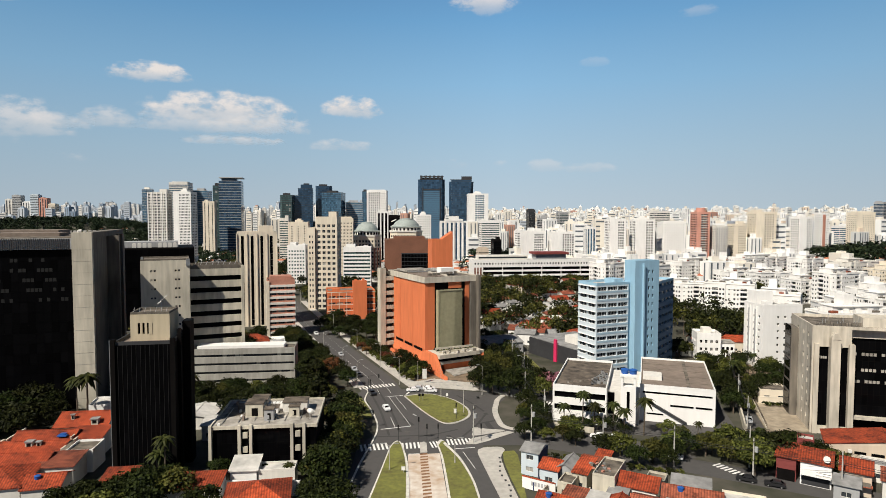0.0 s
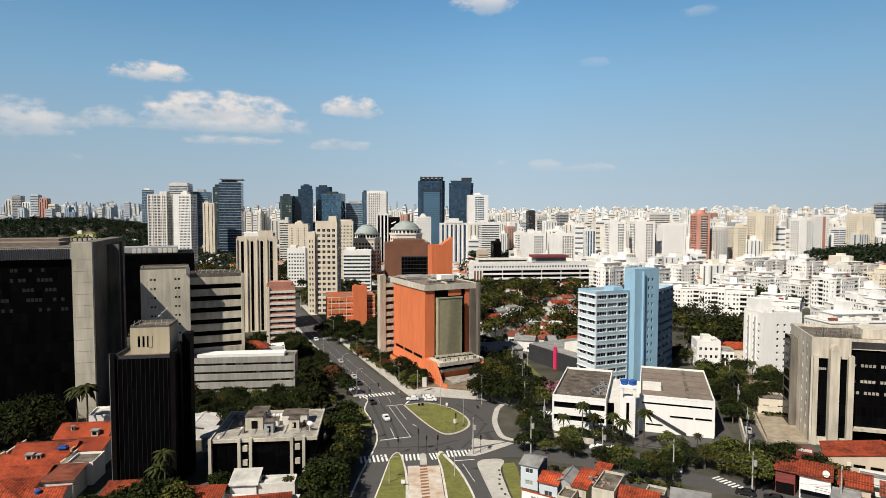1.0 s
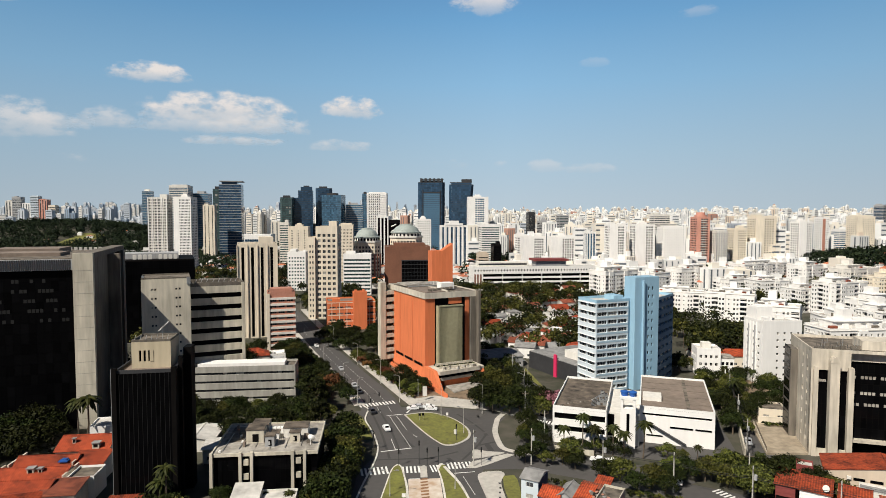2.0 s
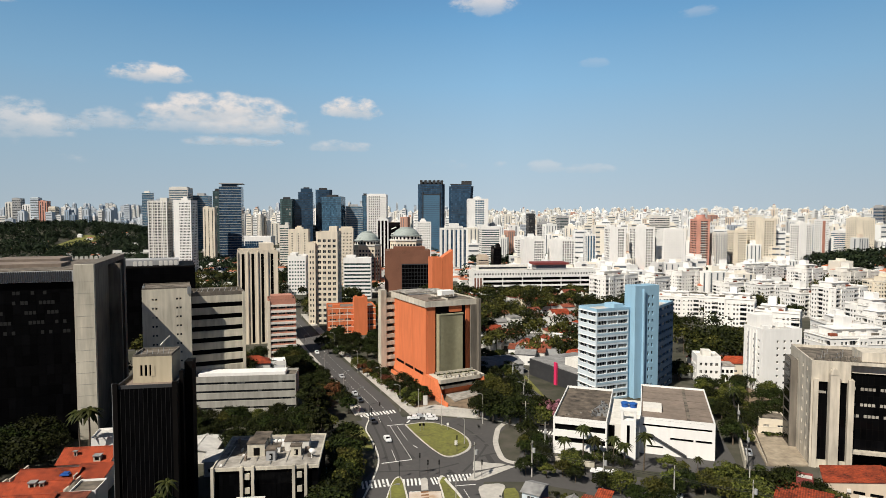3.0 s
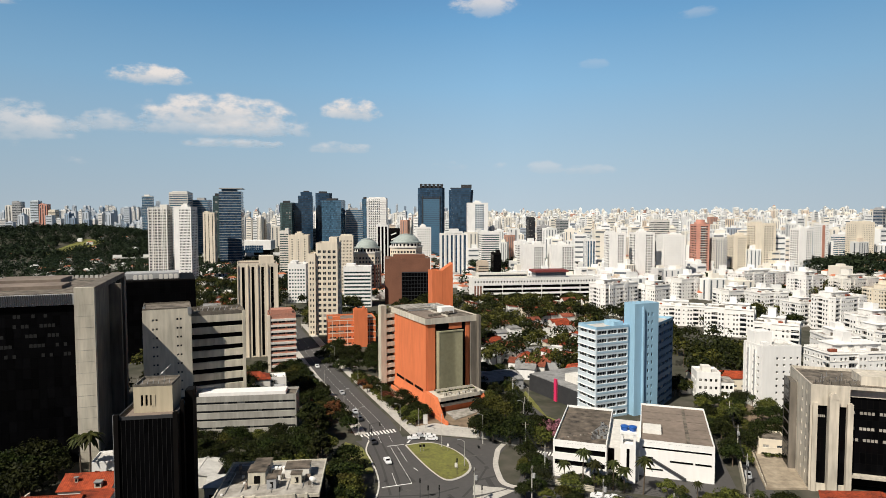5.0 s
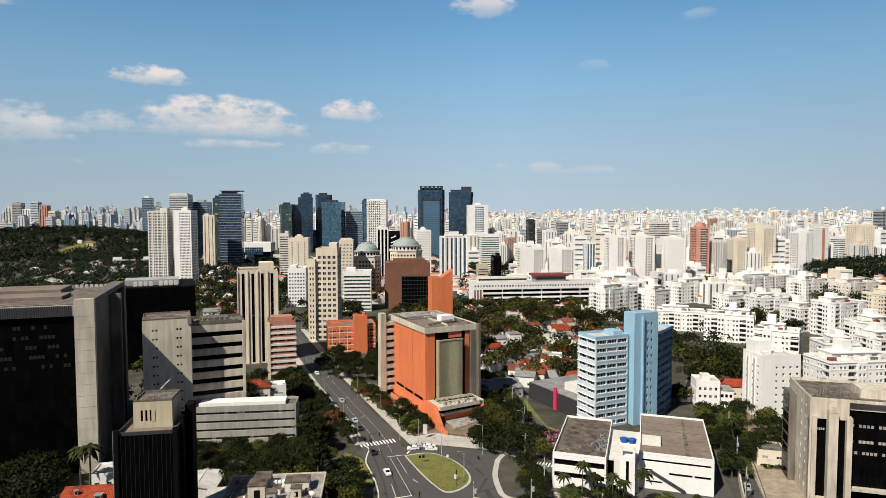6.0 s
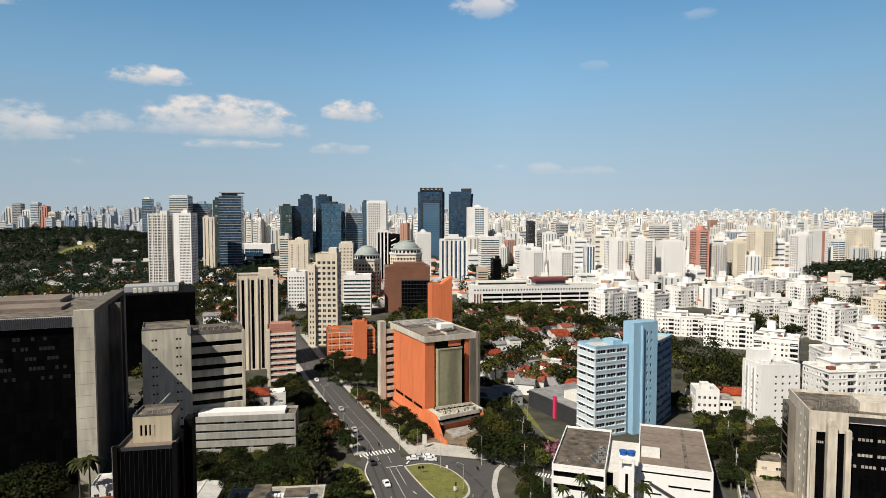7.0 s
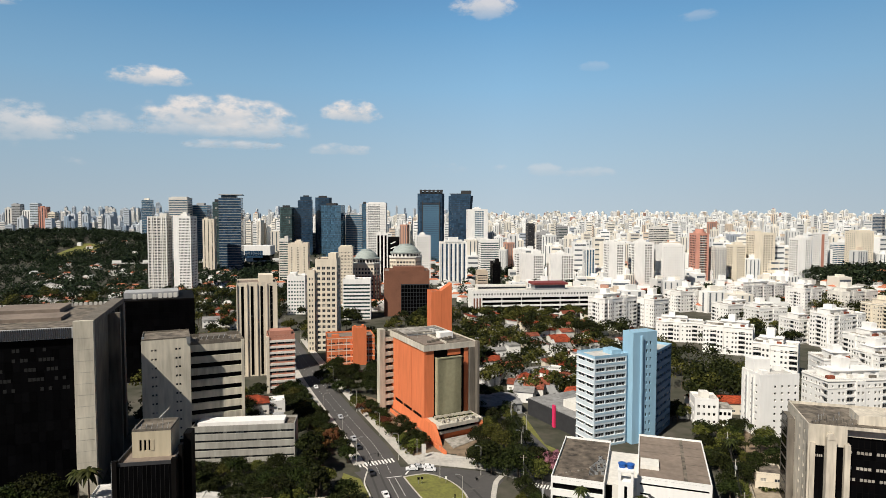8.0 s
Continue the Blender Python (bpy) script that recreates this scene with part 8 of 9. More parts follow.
wall_mb = MB().box(-62, 128.6, 0, -30.5, 128.9, 3.4)
single("garden_wall", wall_mb, M["white"], "long white rendered garden wall", "wall")
# row on the corner beside the broad pavement
R = -29
blue_house = house(18.6, 140.2, 4.2, 6.4, 5.6, R, "fibre", "gable", "blue_white", 0.9, "narrow white two-storey house with navy side and grey sheet roof", "x")
part("side_wall", MB().box(4.21, 0.0, 0, 4.27, 6.4, 5.55), M["navy"], blue_house, "navy blue painted side wall")
tiled_house = house(22.0, 134.6, 4.3, 6.4, 3.9, R, "tile", "gable", "blue_white", 1.1, "white house with navy side wall and orange clay tiles", "x")
part("side_wall", MB().box(4.31, 0.0, 0, 4.37, 6.4, 3.85), M["navy"], tiled_house, "navy blue painted side wall")
part("yard_slab", MB().box(0.2, -3.6, 0, 4.2, -0.05, 0.6), M["roof_light"], tiled_house)
part("yard_wall", MB().box(-0.1, -3.8, 0, 0.1, -0.05, 1.8), M["navy"], tiled_house, "navy yard wall")
house(26.0, 133.9, 3.0, 6.6, 4.4, R, "fibre", "gable", "grey", 0.9, "grey narrow house with dark corrugated roof", "y")
house(28.9, 131.4, 3.0, 7.6, 4.2, R, "tile", "shed", "concrete", 0.9, "bare concrete house with clay tile roof")
house(32.0, 127.0, 4.7, 10.4, 5.4, R, "roof", "flat", "concrete", 0.4, "bare concrete two-storey house with a dark stained flat roof")
house(35.9, 140.4, 3.0, 4.3, 3.6, R, "tile", "shed", "white2", 0.7)
house(24.8, 128.0, 3.2, 5.4, 3.2, R, "roof", "flat", "concrete")
house(31.4, 137.4, 4.0, 5.0, 3.2, R, "tile_old", "shed", "white2", 0.7)
house(37.2, 125.6, 7.6, 7.0, 4.0, R, "tile", "gable", "white2", 1.5, "white house with a stained orange clay tile roof")
house(48.6, 126.0, 7.4, 3.8, 3.8, -23, "fibre", "shed", "grey", 0.8)
house(44.6, 120.4, 11.0, 5.8, 3.8, -23, "tile_old", "gable", "white", 1.4, "long low house with a weathered clay tile roof")
house(54.8, 116.2, 8.0, 6.0, 4.2, -23, "roof_light", "flat", "cream", 0.4)
house(24.0, 120.0, 4.0, 5.2, 3.6, R, "tile_old", "shed", "white2", 0.6)
house(27.6, 117.6, 4.0, 5.8, 3.6, R, "roof_light", "shed", "white2", 0.5)
house(31.9, 116.4, 4.3, 5.0, 3.8, R, "tile", "gable", "white2", 1.0, "", "y")
house(33.4, 121.4, 3.5, 5.6, 3.2, R, "fibre", "shed", "white", 0.5)
house(37.0, 117.6, 5.0, 6.0, 3.4, R, "tile_old", "gable", "grey", 0.9)
house(18.6, 118.4, 7.0, 5.6, 3.6, R, "tile", "gable", "white2", 1.1)
house(36.4, 112.0, 6.0, 5.0, 3.4, R, "tile", "gable", "white2", 1.0)
house(42.6, 114.4, 6.0, 5.4, 3.2, R, "fibre", "shed", "concrete", 0.7)
house(49.0, 112.8, 6.0, 5.0, 3.2, -23, "tile_old", "gable", "white2", 1.0)
house(44.6, 130.6, 4.0, 4.0, 3.0, R, "roof", "flat", "concrete")
for x, y, w, h in ((21.4, 127.0, 8.0, 2.2), (30.2, 125.2, 5.0, 2.4), (43.0, 128.4, 7.0, 2.2), (51.5, 120.2, 6.0, 2.2), (24.4, 140.4, 8.0, 2.0)):
    single("yard_wall", MB().box(0, 0, 0, w, 0.2, h).box(0, 0.2, 0, 0.2, 3.0, h), M["concrete"], "low bare concrete yard wall", "wall").matrix_world = pose(x, y, 0, 0, 0, R)
wall_thing = thing("garden_wall", 17.9, 132.9, 0, -32, "white boundary wall with faded grey lettering", "wall")
part("wall", MB().box(0, 0, 0, 7.8, 0.25, 2.6), M["white"], wall_thing)
part("coping", MB().box(-0.05, -0.08, 2.6, 7.85, 0.33, 2.75), M["tile"], wall_thing, "clay tile coping")
for i in range(6):
    part("letter_bar", MB().box(2.2 + i * 0.75, -0.02, 1.0, 2.7 + i * 0.75, -0.004, 1.9), M["grey"], wall_thing, "faded grey bar of illegible writing")
cr_ = random.Random(8)
for i in range(16):
    kx, ky = 33.4 + (i % 4) * 1.0 + cr_.uniform(-0.2, 0.2), 128.2 + (i // 4) * 1.5 + cr_.uniform(-0.3, 0.3)
    kind_ = i % 3
    junk = single("roof_clutter", MB().box(0, 0, 0, cr_.uniform(0.3, 0.9), cr_.uniform(0.3, 0.7), cr_.uniform(0.15, 0.6)), M[("fibre", "brick_pink", "concrete_dark")[kind_]], ("grey sheet offcut on a flat roof", "stack of clay bricks on a flat roof", "concrete block on a flat roof")[kind_], "roof clutter", "", "roof clutter")
    junk.matrix_world = pose(kx, ky, 5.44, 0, 0, cr_.uniform(0, 90))
# row of shops and houses before the concrete office
shop_hall = house(94.0, 147.0, 26, 11, 4.8, -27, "tile", "gable", "beige", 2.4, "peach rendered hall with a broad low gabled tile roof", "y", 0.25)
boxes("vent_window", [(6.0, -0.05, 3.2, 8.4, -0.01, 3.9), (9.4, -0.05, 3.2, 12.0, -0.01, 3.9), (15.6, -0.05, 3.2, 17.6, -0.01, 3.8)], M["glass_black"], shop_hall)
boxes("air_conditioner", [(4.6, -0.6, 3.5, 5.5, -0.02, 4.2), (13.4, -0.6, 3.4, 14.2, -0.02, 4.1)], M["white2"], shop_hall)
house(77.5, 149.5, 9, 6, 3.6, -14, "fibre", "flat", "white2")
house(86.2, 145.6, 3.6, 4.0, 6.2, -30, "roof_light", "flat", "maroon", 0.4, "narrow red rendered house with flat roof")
red_house = house(77.2, 138.2, 4.0, 7.4, 5.2, -35, "tile", "shed", "maroon", 1.2, "red two-storey house with clay tile roof")
part("shop_front", MB().box(0.2, -0.5, 0.1, 3.8, -0.02, 2.5), M["dark"], red_house, "black shop front")
terrace_house = house(80.9, 135.0, 6.0, 8.2, 5.4, -35, "tile", "gable", "white", 1.8, "white two-storey terrace house with clay tiles and a balcony")
part("balcony", MB().box(0.1, -1.5, 2.7, 5.9, -0.02, 2.9).box(0.1, -1.5, 2.9, 3.2, -1.38, 3.9), M["white"], terrace_house)
part("railing", MB().box(3.2, -1.5, 3.75, 5.9, -1.42, 3.85).box(3.2, -1.5, 3.3, 5.9, -1.45, 3.36), M["dark_grey"], terrace_house)
part("shop_front", MB().box(0.3, -0.08, 0.2, 5.7, -0.02, 2.4), M["dark_grey"], terrace_house, "dark roller shutter")
part("satellite_dish", MB().tube((5.2, 0.3, 5.6), (5.2, 0.3, 6.6), 0.05).tube((5.2, 0.2, 6.6), (5.05, -0.2, 6.75), 0.15, 0.75, 14), M["white2"], terrace_house)
house(83.6, 127.4, 4.6, 4.0, 3.4, -35, "fibre", "shed", "grey", 0.8)
beige_house = house(87.3, 131.0, 5.7, 8.0, 5.0, -35, "tile", "gable", "beige", 1.6, "beige terrace house with clay tile roof")
part("canopy", MB().box(-0.2, -1.6, 2.6, 5.9, -0.02, 2.8), M["tile_old"], beige_house, "rusty canopy over the ground floor")
part("railing", MB().box(0.2, -1.5, 2.8, 5.5, -1.42, 3.7), M["concrete_dark"], beige_house)
house(93.0, 126.0, 6.5, 8, 4.8, -35, "tile_old", "gable", "white2", 1.4)
house(99.5, 121.0, 7, 8, 4.4, -35, "fibre", "shed", "concrete", 1.0)
house(96, 137.5, 6, 5, 3.6, -35, "fibre", "flat", "white2", 0.4)
single("retaining_wall", MB().prism([(83.8, 166), (84.3, 166), (99.5, 204), (99.0, 204)], 0, 2.6), M["concrete"], "weathered concrete boundary wall along the lane", "wall")
house(104.2, 197.5, 8.4, 9, 3.4, -16, "roof", "flat", "cream", 0.3, "low cream store with a dark stained flat roof")
single("yard_wall", MB().box(0, 0, 0, 11, 0.25, 2.6).box(-0.05, -0.06, 2.6, 11.05, 0.31, 2.75), M["cream"], "cream rendered yard wall with coping", "wall").matrix_world = pose(101.5, 193.0, 0, 0, 0, -10)
for i in range(9):
    tree("bush%d" % (i % 2), 102.4 + i * 1.1, 190.6 - i * 0.2, 0.6, 0.5)
# behind and beside the orange office
house(36, 300, 22, 16, 5.0, -16, "fibre", "flat", "grey")
house(11, 262, 26, 18, 4.6, 16, "fibre", "gable", "grey", 1.6, "low grey shed with sheet roof")
house(57.0, 281, 16, 12, 6.0, -20, "tile", "hip", "white", 2.0, "white house with a hipped orange tile roof")
house(-90, 263, 14, 9, 5.5, 18, "tile", "hip", "white2", 2.4, "white house with an orange hipped roof")
house(-75.5, 169.0, 10.5, 12.5, 3.2, 6, "roof_light", "gable", "white2", 0.9, "long low shed with a pale sheet roof", "y")
house(-79, 268, 9, 8, 5.0, 18, "white", "flat", "white")
house(112, 270, 30, 10, 5, -6, "tile", "gable", "cream", 2.0)
house(104, 262, 14, 9, 4, -6, "roof", "gable", "white2", 1.2)


def quarter(poly, n, rz, red=0.25, gap=10.5):
    """Small houses scattered over a patch, turned with its streets."""
    xs, ys = [p[0] for p in poly], [p[1] for p in poly]
    put = []
    for _ in range(n * 40):
        if len(put) >= n:
            break
        x, y = hr.uniform(min(xs), max(xs)), hr.uniform(min(ys), max(ys))
        if inside(x, y, poly) and all((x - a) ** 2 + (y - b) ** 2 > gap * gap for a, b in put):
            put.append((x, y))
            roof = "tile" if hr.random() < red else hr.choice(["fibre", "fibre", "roof_light", "tile_old", "tile_old"])
            kind = hr.choice(["hip", "gable", "gable", "shed"]) if roof != "roof_light" else "flat"
            house(x, y, hr.uniform(8, 14), hr.uniform(7, 10), hr.uniform(3.4, 6.4), rz + hr.choice([0, 0, 90]) + hr.uniform(-4, 4), roof, kind, hr.choice(["white", "white", "white2", "cream"]), hr.uniform(1.2, 2.2), extras=False)


quarter([(20, 310), (80, 300), (92, 350), (140, 450), (140, 520), (22, 520)], 66, 14)
quarter([(34, 286), (62, 296), (56, 330), (26, 318)], 10, -18, 0.3, 9)
quarter([(-400, 440), (-260, 430), (-250, 640), (-430, 650)], 26, 20)
house(-104, 176.5, 13, 9, 4.2, 14, "roof_light", "flat", "white", 0.4, "low white shed with a pale flat roof")
house(-64.5, 161, 8, 6, 4.0, 8, "roof_light", "shed", "white2", 0.8, "low shed with a pale stepped roof")
quarter([(-230, 450), (-150, 400), (-140, 520), (-220, 560)], 14, 20, 0.4)
quarter([(160, 640), (300, 640), (300, 720), (150, 720)], 16, 14)

# ---------- the distant city ----------
def island_mat(name, stops, rough=0.85):
    """Paint that varies from one building to the next."""
    m = bpy.data.materials.new(name)
    m.use_nodes = True
    n, l = m.node_tree.nodes, m.node_tree.links
    geo = n.new("ShaderNodeNewGeometry")
    ramp = n.new("ShaderNodeValToRGB")
    ramp.color_ramp.interpolation = 'CONSTANT'
    e = ramp.color_ramp.elements
    e[0].color = (*stops[0][1], 1)
    e[1].position, e[1].color = stops[1][0], (*stops[1][1], 1)
    for pos, col in stops[2:]:
        q = e.new(pos)
        q.color = (*col, 1)
    l.new(geo.outputs["Random Per Island"], ramp.inputs[0])
    b = n["Principled BSDF"]
    b.inputs["Roughness"].default_value = rough
    l.new(ramp.outputs[0], b.inputs["Base Color"])
    return m


M["far_wall"] = island_mat("distant_paint", [(0, (0.76, 0.75, 0.72)), (0.5, (0.7, 0.65, 0.56)), (0.76, (0.58, 0.575, 0.55)), (0.9, (0.6, 0.49, 0.38)), (0.95, (0.34, 0.37, 0.41)), (0.975, (0.44, 0.24, 0.17))])
# distance haze is mixed into these bluish wall tones
M["far_hazed"] = island_mat("distant_hazed_paint", [(0, (0.52, 0.55, 0.58)), (0.35, (0.4, 0.44, 0.48)), (0.65, (0.58, 0.56, 0.52)), (0.85, (0.2, 0.26, 0.33))])
M["far_glass"] = mat("distant_glass", (0.11, 0.125, 0.14), 0.4, 0.1, 0.02, 0.01)
M["far_roof"] = island_mat("distant_roofs", [(0, (0.45, 0.16, 0.08)), (0.4, (0.36, 0.12, 0.06)), (0.6, (0.55, 0.53, 0.5)), (0.8, (0.3, 0.28, 0.26)), (0.92, (0.7, 0.68, 0.65))])
fr = random.Random(21)


def block(mb, x, y, z, w, d, h, rz):
    """One far tower: body, lift house, and window columns or bands set into its visible sides."""
    c, s = math.cos(radians(rz)), math.sin(radians(rz))

    def P(a, b, zz):
        return (x + a * c - b * s, y + a * s + b * c, z + zz)

    def bx(a0, b0, z0, a1, b1, z1, mi):
        k = len(mb.v)
        mb.v.extend([P(a0, b0, z0), P(a1, b0, z0), P(a1, b1, z0), P(a0, b1, z0), P(a0, b0, z1), P(a1, b0, z1), P(a1, b1, z1), P(a0, b1, z1)])
        for q in ((4, 5, 6, 7), (0, 1, 5, 4), (1, 2, 6, 5), (2, 3, 7, 6), (3, 0, 4, 7)):
            mb.f.append(tuple(k + i for i in q))
            mb.m.append(mi)

    bx(0, 0, -8, w, d, h, 0)
    bx(w * 0.3, d * 0.3, h, w * 0.7, d * 0.7, h + fr.uniform(2, 6), 0)
    if fr.random() < 0.6:
        n = fr.randint(2, 4)
        for i in range(n):
            a = w * (i + 0.3) / n
            bx(a, -0.25, h * 0.05, a + w * 0.24 / n, 0.1, h * 0.95, 1)
        if d > 10:
            bx(-0.25, d * 0.4, h * 0.05, 0.1, d * 0.55, h * 0.94, 1)
    else:
        n = int(h / 6.5)
        for i in range(n):
            zz = h * (i + 0.35) / n
            bx(w * 0.08, -0.2, zz, w * 0.92, 0.1, zz + h / n * 0.3, 1)


def city(name, n, az0, az1, d0, d1, h0, h1, key, label, rise=1.0):
    mb = MB()
    for _ in range(n):
        a = radians(fr.uniform(az0, az1))
        r = math.sqrt(fr.uniform(d0 * d0, d1 * d1))
        x, y = r * math.sin(a), r * math.cos(a)
        if ((x - 585) / 130) ** 2 + ((y - 790) / 100) ** 2 < 1 or (d0 < 900 and y < 700 and 0.55 < x / y < 0.75):
            continue
        block(mb, x, y, land(x, y), fr.uniform(11, 22), fr.uniform(11, 18), fr.uniform(h0, h1) * (1 + 0.25 * fr.random() ** 3), fr.choice([14, 4, -18, -6]) + fr.uniform(-6, 6))
    single(name, mb, [M[key], M["far_glass"]], label, "distant buildings", "stuff")


city("distant_towers", 300, 2, 40, 880, 1500, 28, 54, "far_wall", "crowd of white and cream apartment towers in the distance")
city("distant_towers", 620, 1, 40, 1500, 3000, 40, 70, "far_wall", "crowd of white and cream apartment towers in the distance")
city("distant_towers", 520, -2, 40, 3000, 4500, 40, 78, "far_wall", "hazy line of towers on the far ridge")
city("distant_towers", 260, -20, 2, 1450, 3000, 40, 80, "far_wall", "pale towers behind the glass offices")
city("distant_towers", 200, -38, 2, 3000, 4500, 55, 105, "far_hazed", "haze-tinted bluish towers on the horizon")
city("distant_towers", 190, -40, -18, 1900, 3200, 40, 85, "far_hazed", "haze-tinted bluish towers beyond the wooded hill")
city("distant_blocks", 140, 5, 40, 560, 900, 8, 20, "far_wall", "white low blocks between distant trees")


def low_city(n, az0, az1, d0, d1, label):
    mb = MB()
    for _ in range(n):
        a = radians(fr.uniform(az0, az1))
        r = fr.uniform(d0, d1)
        x, y = r * math.sin(a), r * math.cos(a)
        z, w, d, h = land(x, y), fr.uniform(8, 16), fr.uniform(7, 12), fr.uniform(3, 7)
        rz = radians(fr.choice([24, 114, 10]))
        c, s = math.cos(rz), math.sin(rz)
        P = [(x + p * c - q * s, y + p * s + q * c) for p, q in ((0, 0), (w, 0), (w, d), (0, d))]
        mb.prism(P, z - 2, z + h, 0)
        k = len(mb.v)
        mb.v.extend([(p[0], p[1], z + h + 0.02) for p in P] + [((P[0][0] + P[3][0]) / 2 * 0.8 + (P[1][0] + P[2][0]) / 2 * 0.2, (P[0][1] + P[3][1]) / 2 * 0.8 + (P[1][1] + P[2][1]) / 2 * 0.2, z + h + 1.8),
                    ((P[0][0] + P[3][0]) / 2 * 0.2 + (P[1][0] + P[2][0]) / 2 * 0.8, (P[0][1] + P[3][1]) / 2 * 0.2 + (P[1][1] + P[2][1]) / 2 * 0.8, z + h + 1.8)])
        for q in ((0, 1, 5, 4), (1, 2, 5), (2, 3, 4, 5), (3, 0, 4)):
            mb.f.append(tuple(k + i for i in q))
            mb.m.append(1)
    single("distant_houses", mb, [M["white"], M["far_roof"]], label, "distant houses", "stuff")


low_city(60, -12, 0, 540, 900, "red and grey roofed houses between offices")
low_city(120, -34, -14, 600, 1060, "red roofed distant houses between trees")
low_city(18, -36, -27, 1080, 1500, "white houses among the trees of the hill")
low_city(900, -10, 40, 600, 1500, "red and grey roofed distant houses between towers")

# ---------- vehicles ----------
CARS = {}


def car_meshes(paint):
    if paint in CARS:
        return CARS[paint]
    b = MB()
    prof = [(-2.1, 0.35), (-2.15, 0.75), (-1.9, 0.95), (-0.95, 1.0), (-0.35, 1.45), (1.15, 1.47), (1.75, 1.05), (2.1, 0.98), (2.15, 0.4)]
    n = len(prof)
    for y, k in ((-0.84, 1.0), (-0.7, 1.0), (0.7, 1.0), (0.84, 1.0)):
        inn = abs(y) > 0.8
        b.v += [(x * (0.985 if inn else 1), y, z - (0.06 if inn and z > 1.2 else 0)) for x, z in prof]
    for r in range(3):
        for i in range(n):
            j = (i + 1) % n
            b.f.append((r * n + i, r * n + j, (r + 1) * n + j, (r + 1) * n + i))
            b.m.append(0)
    b.f.append(tuple(range(n)))
    b.f.append(tuple(3 * n + i for i in reversed(range(n))))
    b.m += [0, 0]
    g = MB()
    g.face([(-0.93, -0.66, 1.03), (-0.93, 0.66, 1.03), (-0.40, 0.6, 1.43), (-0.40, -0.6, 1.43)])
    g2 = MB()
    g2.face([(1.68, 0.66, 1.11), (1.68, -0.66, 1.11), (1.2, -0.6, 1.46), (1.2, 0.6, 1.46)])
    s = MB()
    s.face([(-0.78, -0.845, 1.02), (1.5, -0.845, 1.06), (1.08, -0.83, 1.36), (-0.32, -0.83, 1.36)])
    s2 = MB()
    s2.face([(1.5, 0.845, 1.06), (-0.78, 0.845, 1.02), (-0.32, 0.83, 1.36), (1.08, 0.83, 1.36)])
    w = MB().tube((0, -0.1, 0), (0, 0.1, 0), 0.31, 0.31, 14)
    h = MB().tube((0, -0.11, 0), (0, 0.11, 0), 0.17, 0.17, 10)
    CARS[paint] = [b.build("body", M[paint]), [q.build("window", M["glass_black"]) for q in (g, g2, s, s2)], w.build("wheel", M["rubber"]), h.build("rim", M["metal"])]
    return CARS[paint]


def car(x, y, rz, paint, label, z=0.04):
    body, wins, wheel, rim = car_meshes(paint)
    t = thing("car", x, y, z, rz, label, "car", "cars on the streets")
    part("body", body, None, t)
    for q in wins:
        part("window", q, None, t)
    for wx in (-1.3, 1.3):
        for wy in (-0.74, 0.74):
            k = part("wheel", wheel, None, t, at=Matrix.Translation((wx, wy, 0.31)))
            part("rim", rim, None, k)


car(-10.2, 207.6, 4, "car_white", "white hatchback waiting at the junction")
car(-8.6, 209.6, 2, "car_silver", "silver hatchback beside a white one")
car(-3.9, 206.9, 176, "car_white", "white hatchback beside the traffic island")
car(-4.6, 209.4, 178, "car_white", "white saloon queueing at the traffic island")
car(-17.4, 187.5, 110, "car_white", "white hatchback driving towards the crossing")
car(-23.8, 204.0, 112, "car_black", "black saloon at the street corner")
car(-64.5, 309.0, 112, "car_white", "white saloon far along the street")
car(-31.5, 227.5, 112, "car_black", "dark saloon parked under street trees")
car(-34.5, 236.0, 112, "car_silver", "silver hatchback parked under street trees")
car(-44.0, 262.0, 112, "car_silver", "silver hatchback driving up the street")
car(-100.5, 404.0, 112, "car_white", "white hatchback far up the street")
for i, (x, y, c) in enumerate(((42.5, 163.2, "car_white"), (46.2, 162.0, "car_white"), (50.0, 160.6, "car_black"))):
    car(x, y, -24 + 90 * (i == 2), c, "%s hatchback parked before the white office" % c[4:])
car(57.8, 149.0, -27, "car_white", "white saloon parked along the side street")
for i, (x, y, c) in enumerate(((69.4, 136.2, "car_black"), (74.4, 133.4, "car_black"))):
    car(x, y, -28, c, "%s car parked before the shops" % c[4:])
car(90.2, 176.5, 70, "car_silver", "silver car parked in the narrow lane")
car(93.0, 184.0, 70, "car_black", "black car parked in the narrow lane")
car(34.6, 214.0, 82, "car_white", "white car parked below the verge")
car(33.0, 199.0, 70, "car_black", "black car parked under trees")
car(-92.0, 172.5, 12, "car_white", "white car in a back yard", 0.0)

# ---------- street furniture ----------
def street_lamp(x, y, rz, h=9.0, double=False):
    t = thing("street_lamp", x, y, 0, rz, "grey steel street lamp with curved arm" if not double else "grey steel street lamp with two heads", "street lamp", "street lamps")
    p = MB().tube((0, 0, 0), (0, 0, 0.9), 0.16, 0.14, 8).tube((0, 0, 0.9), (0, 0, h), 0.10, 0.06, 8)
    part("pole", p, M["pole"], t)
    for s in ((1, -1) if double else (1,)):
        pts = [(0, 0, h - 0.3), (0.5 * s, 0, h + 0.25), (1.2 * s, 0, h + 0.5), (2.0 * s, 0, h + 0.55)]
        part("arm", MB().pipe(pts, 0.05, 6), M["pole"], t)
        part("lamp_head", MB().box(1.7 * s - 0.35, -0.16, h + 0.42, 1.7 * s + 0.45, 0.16, h + 0.6), M["metal"], t)


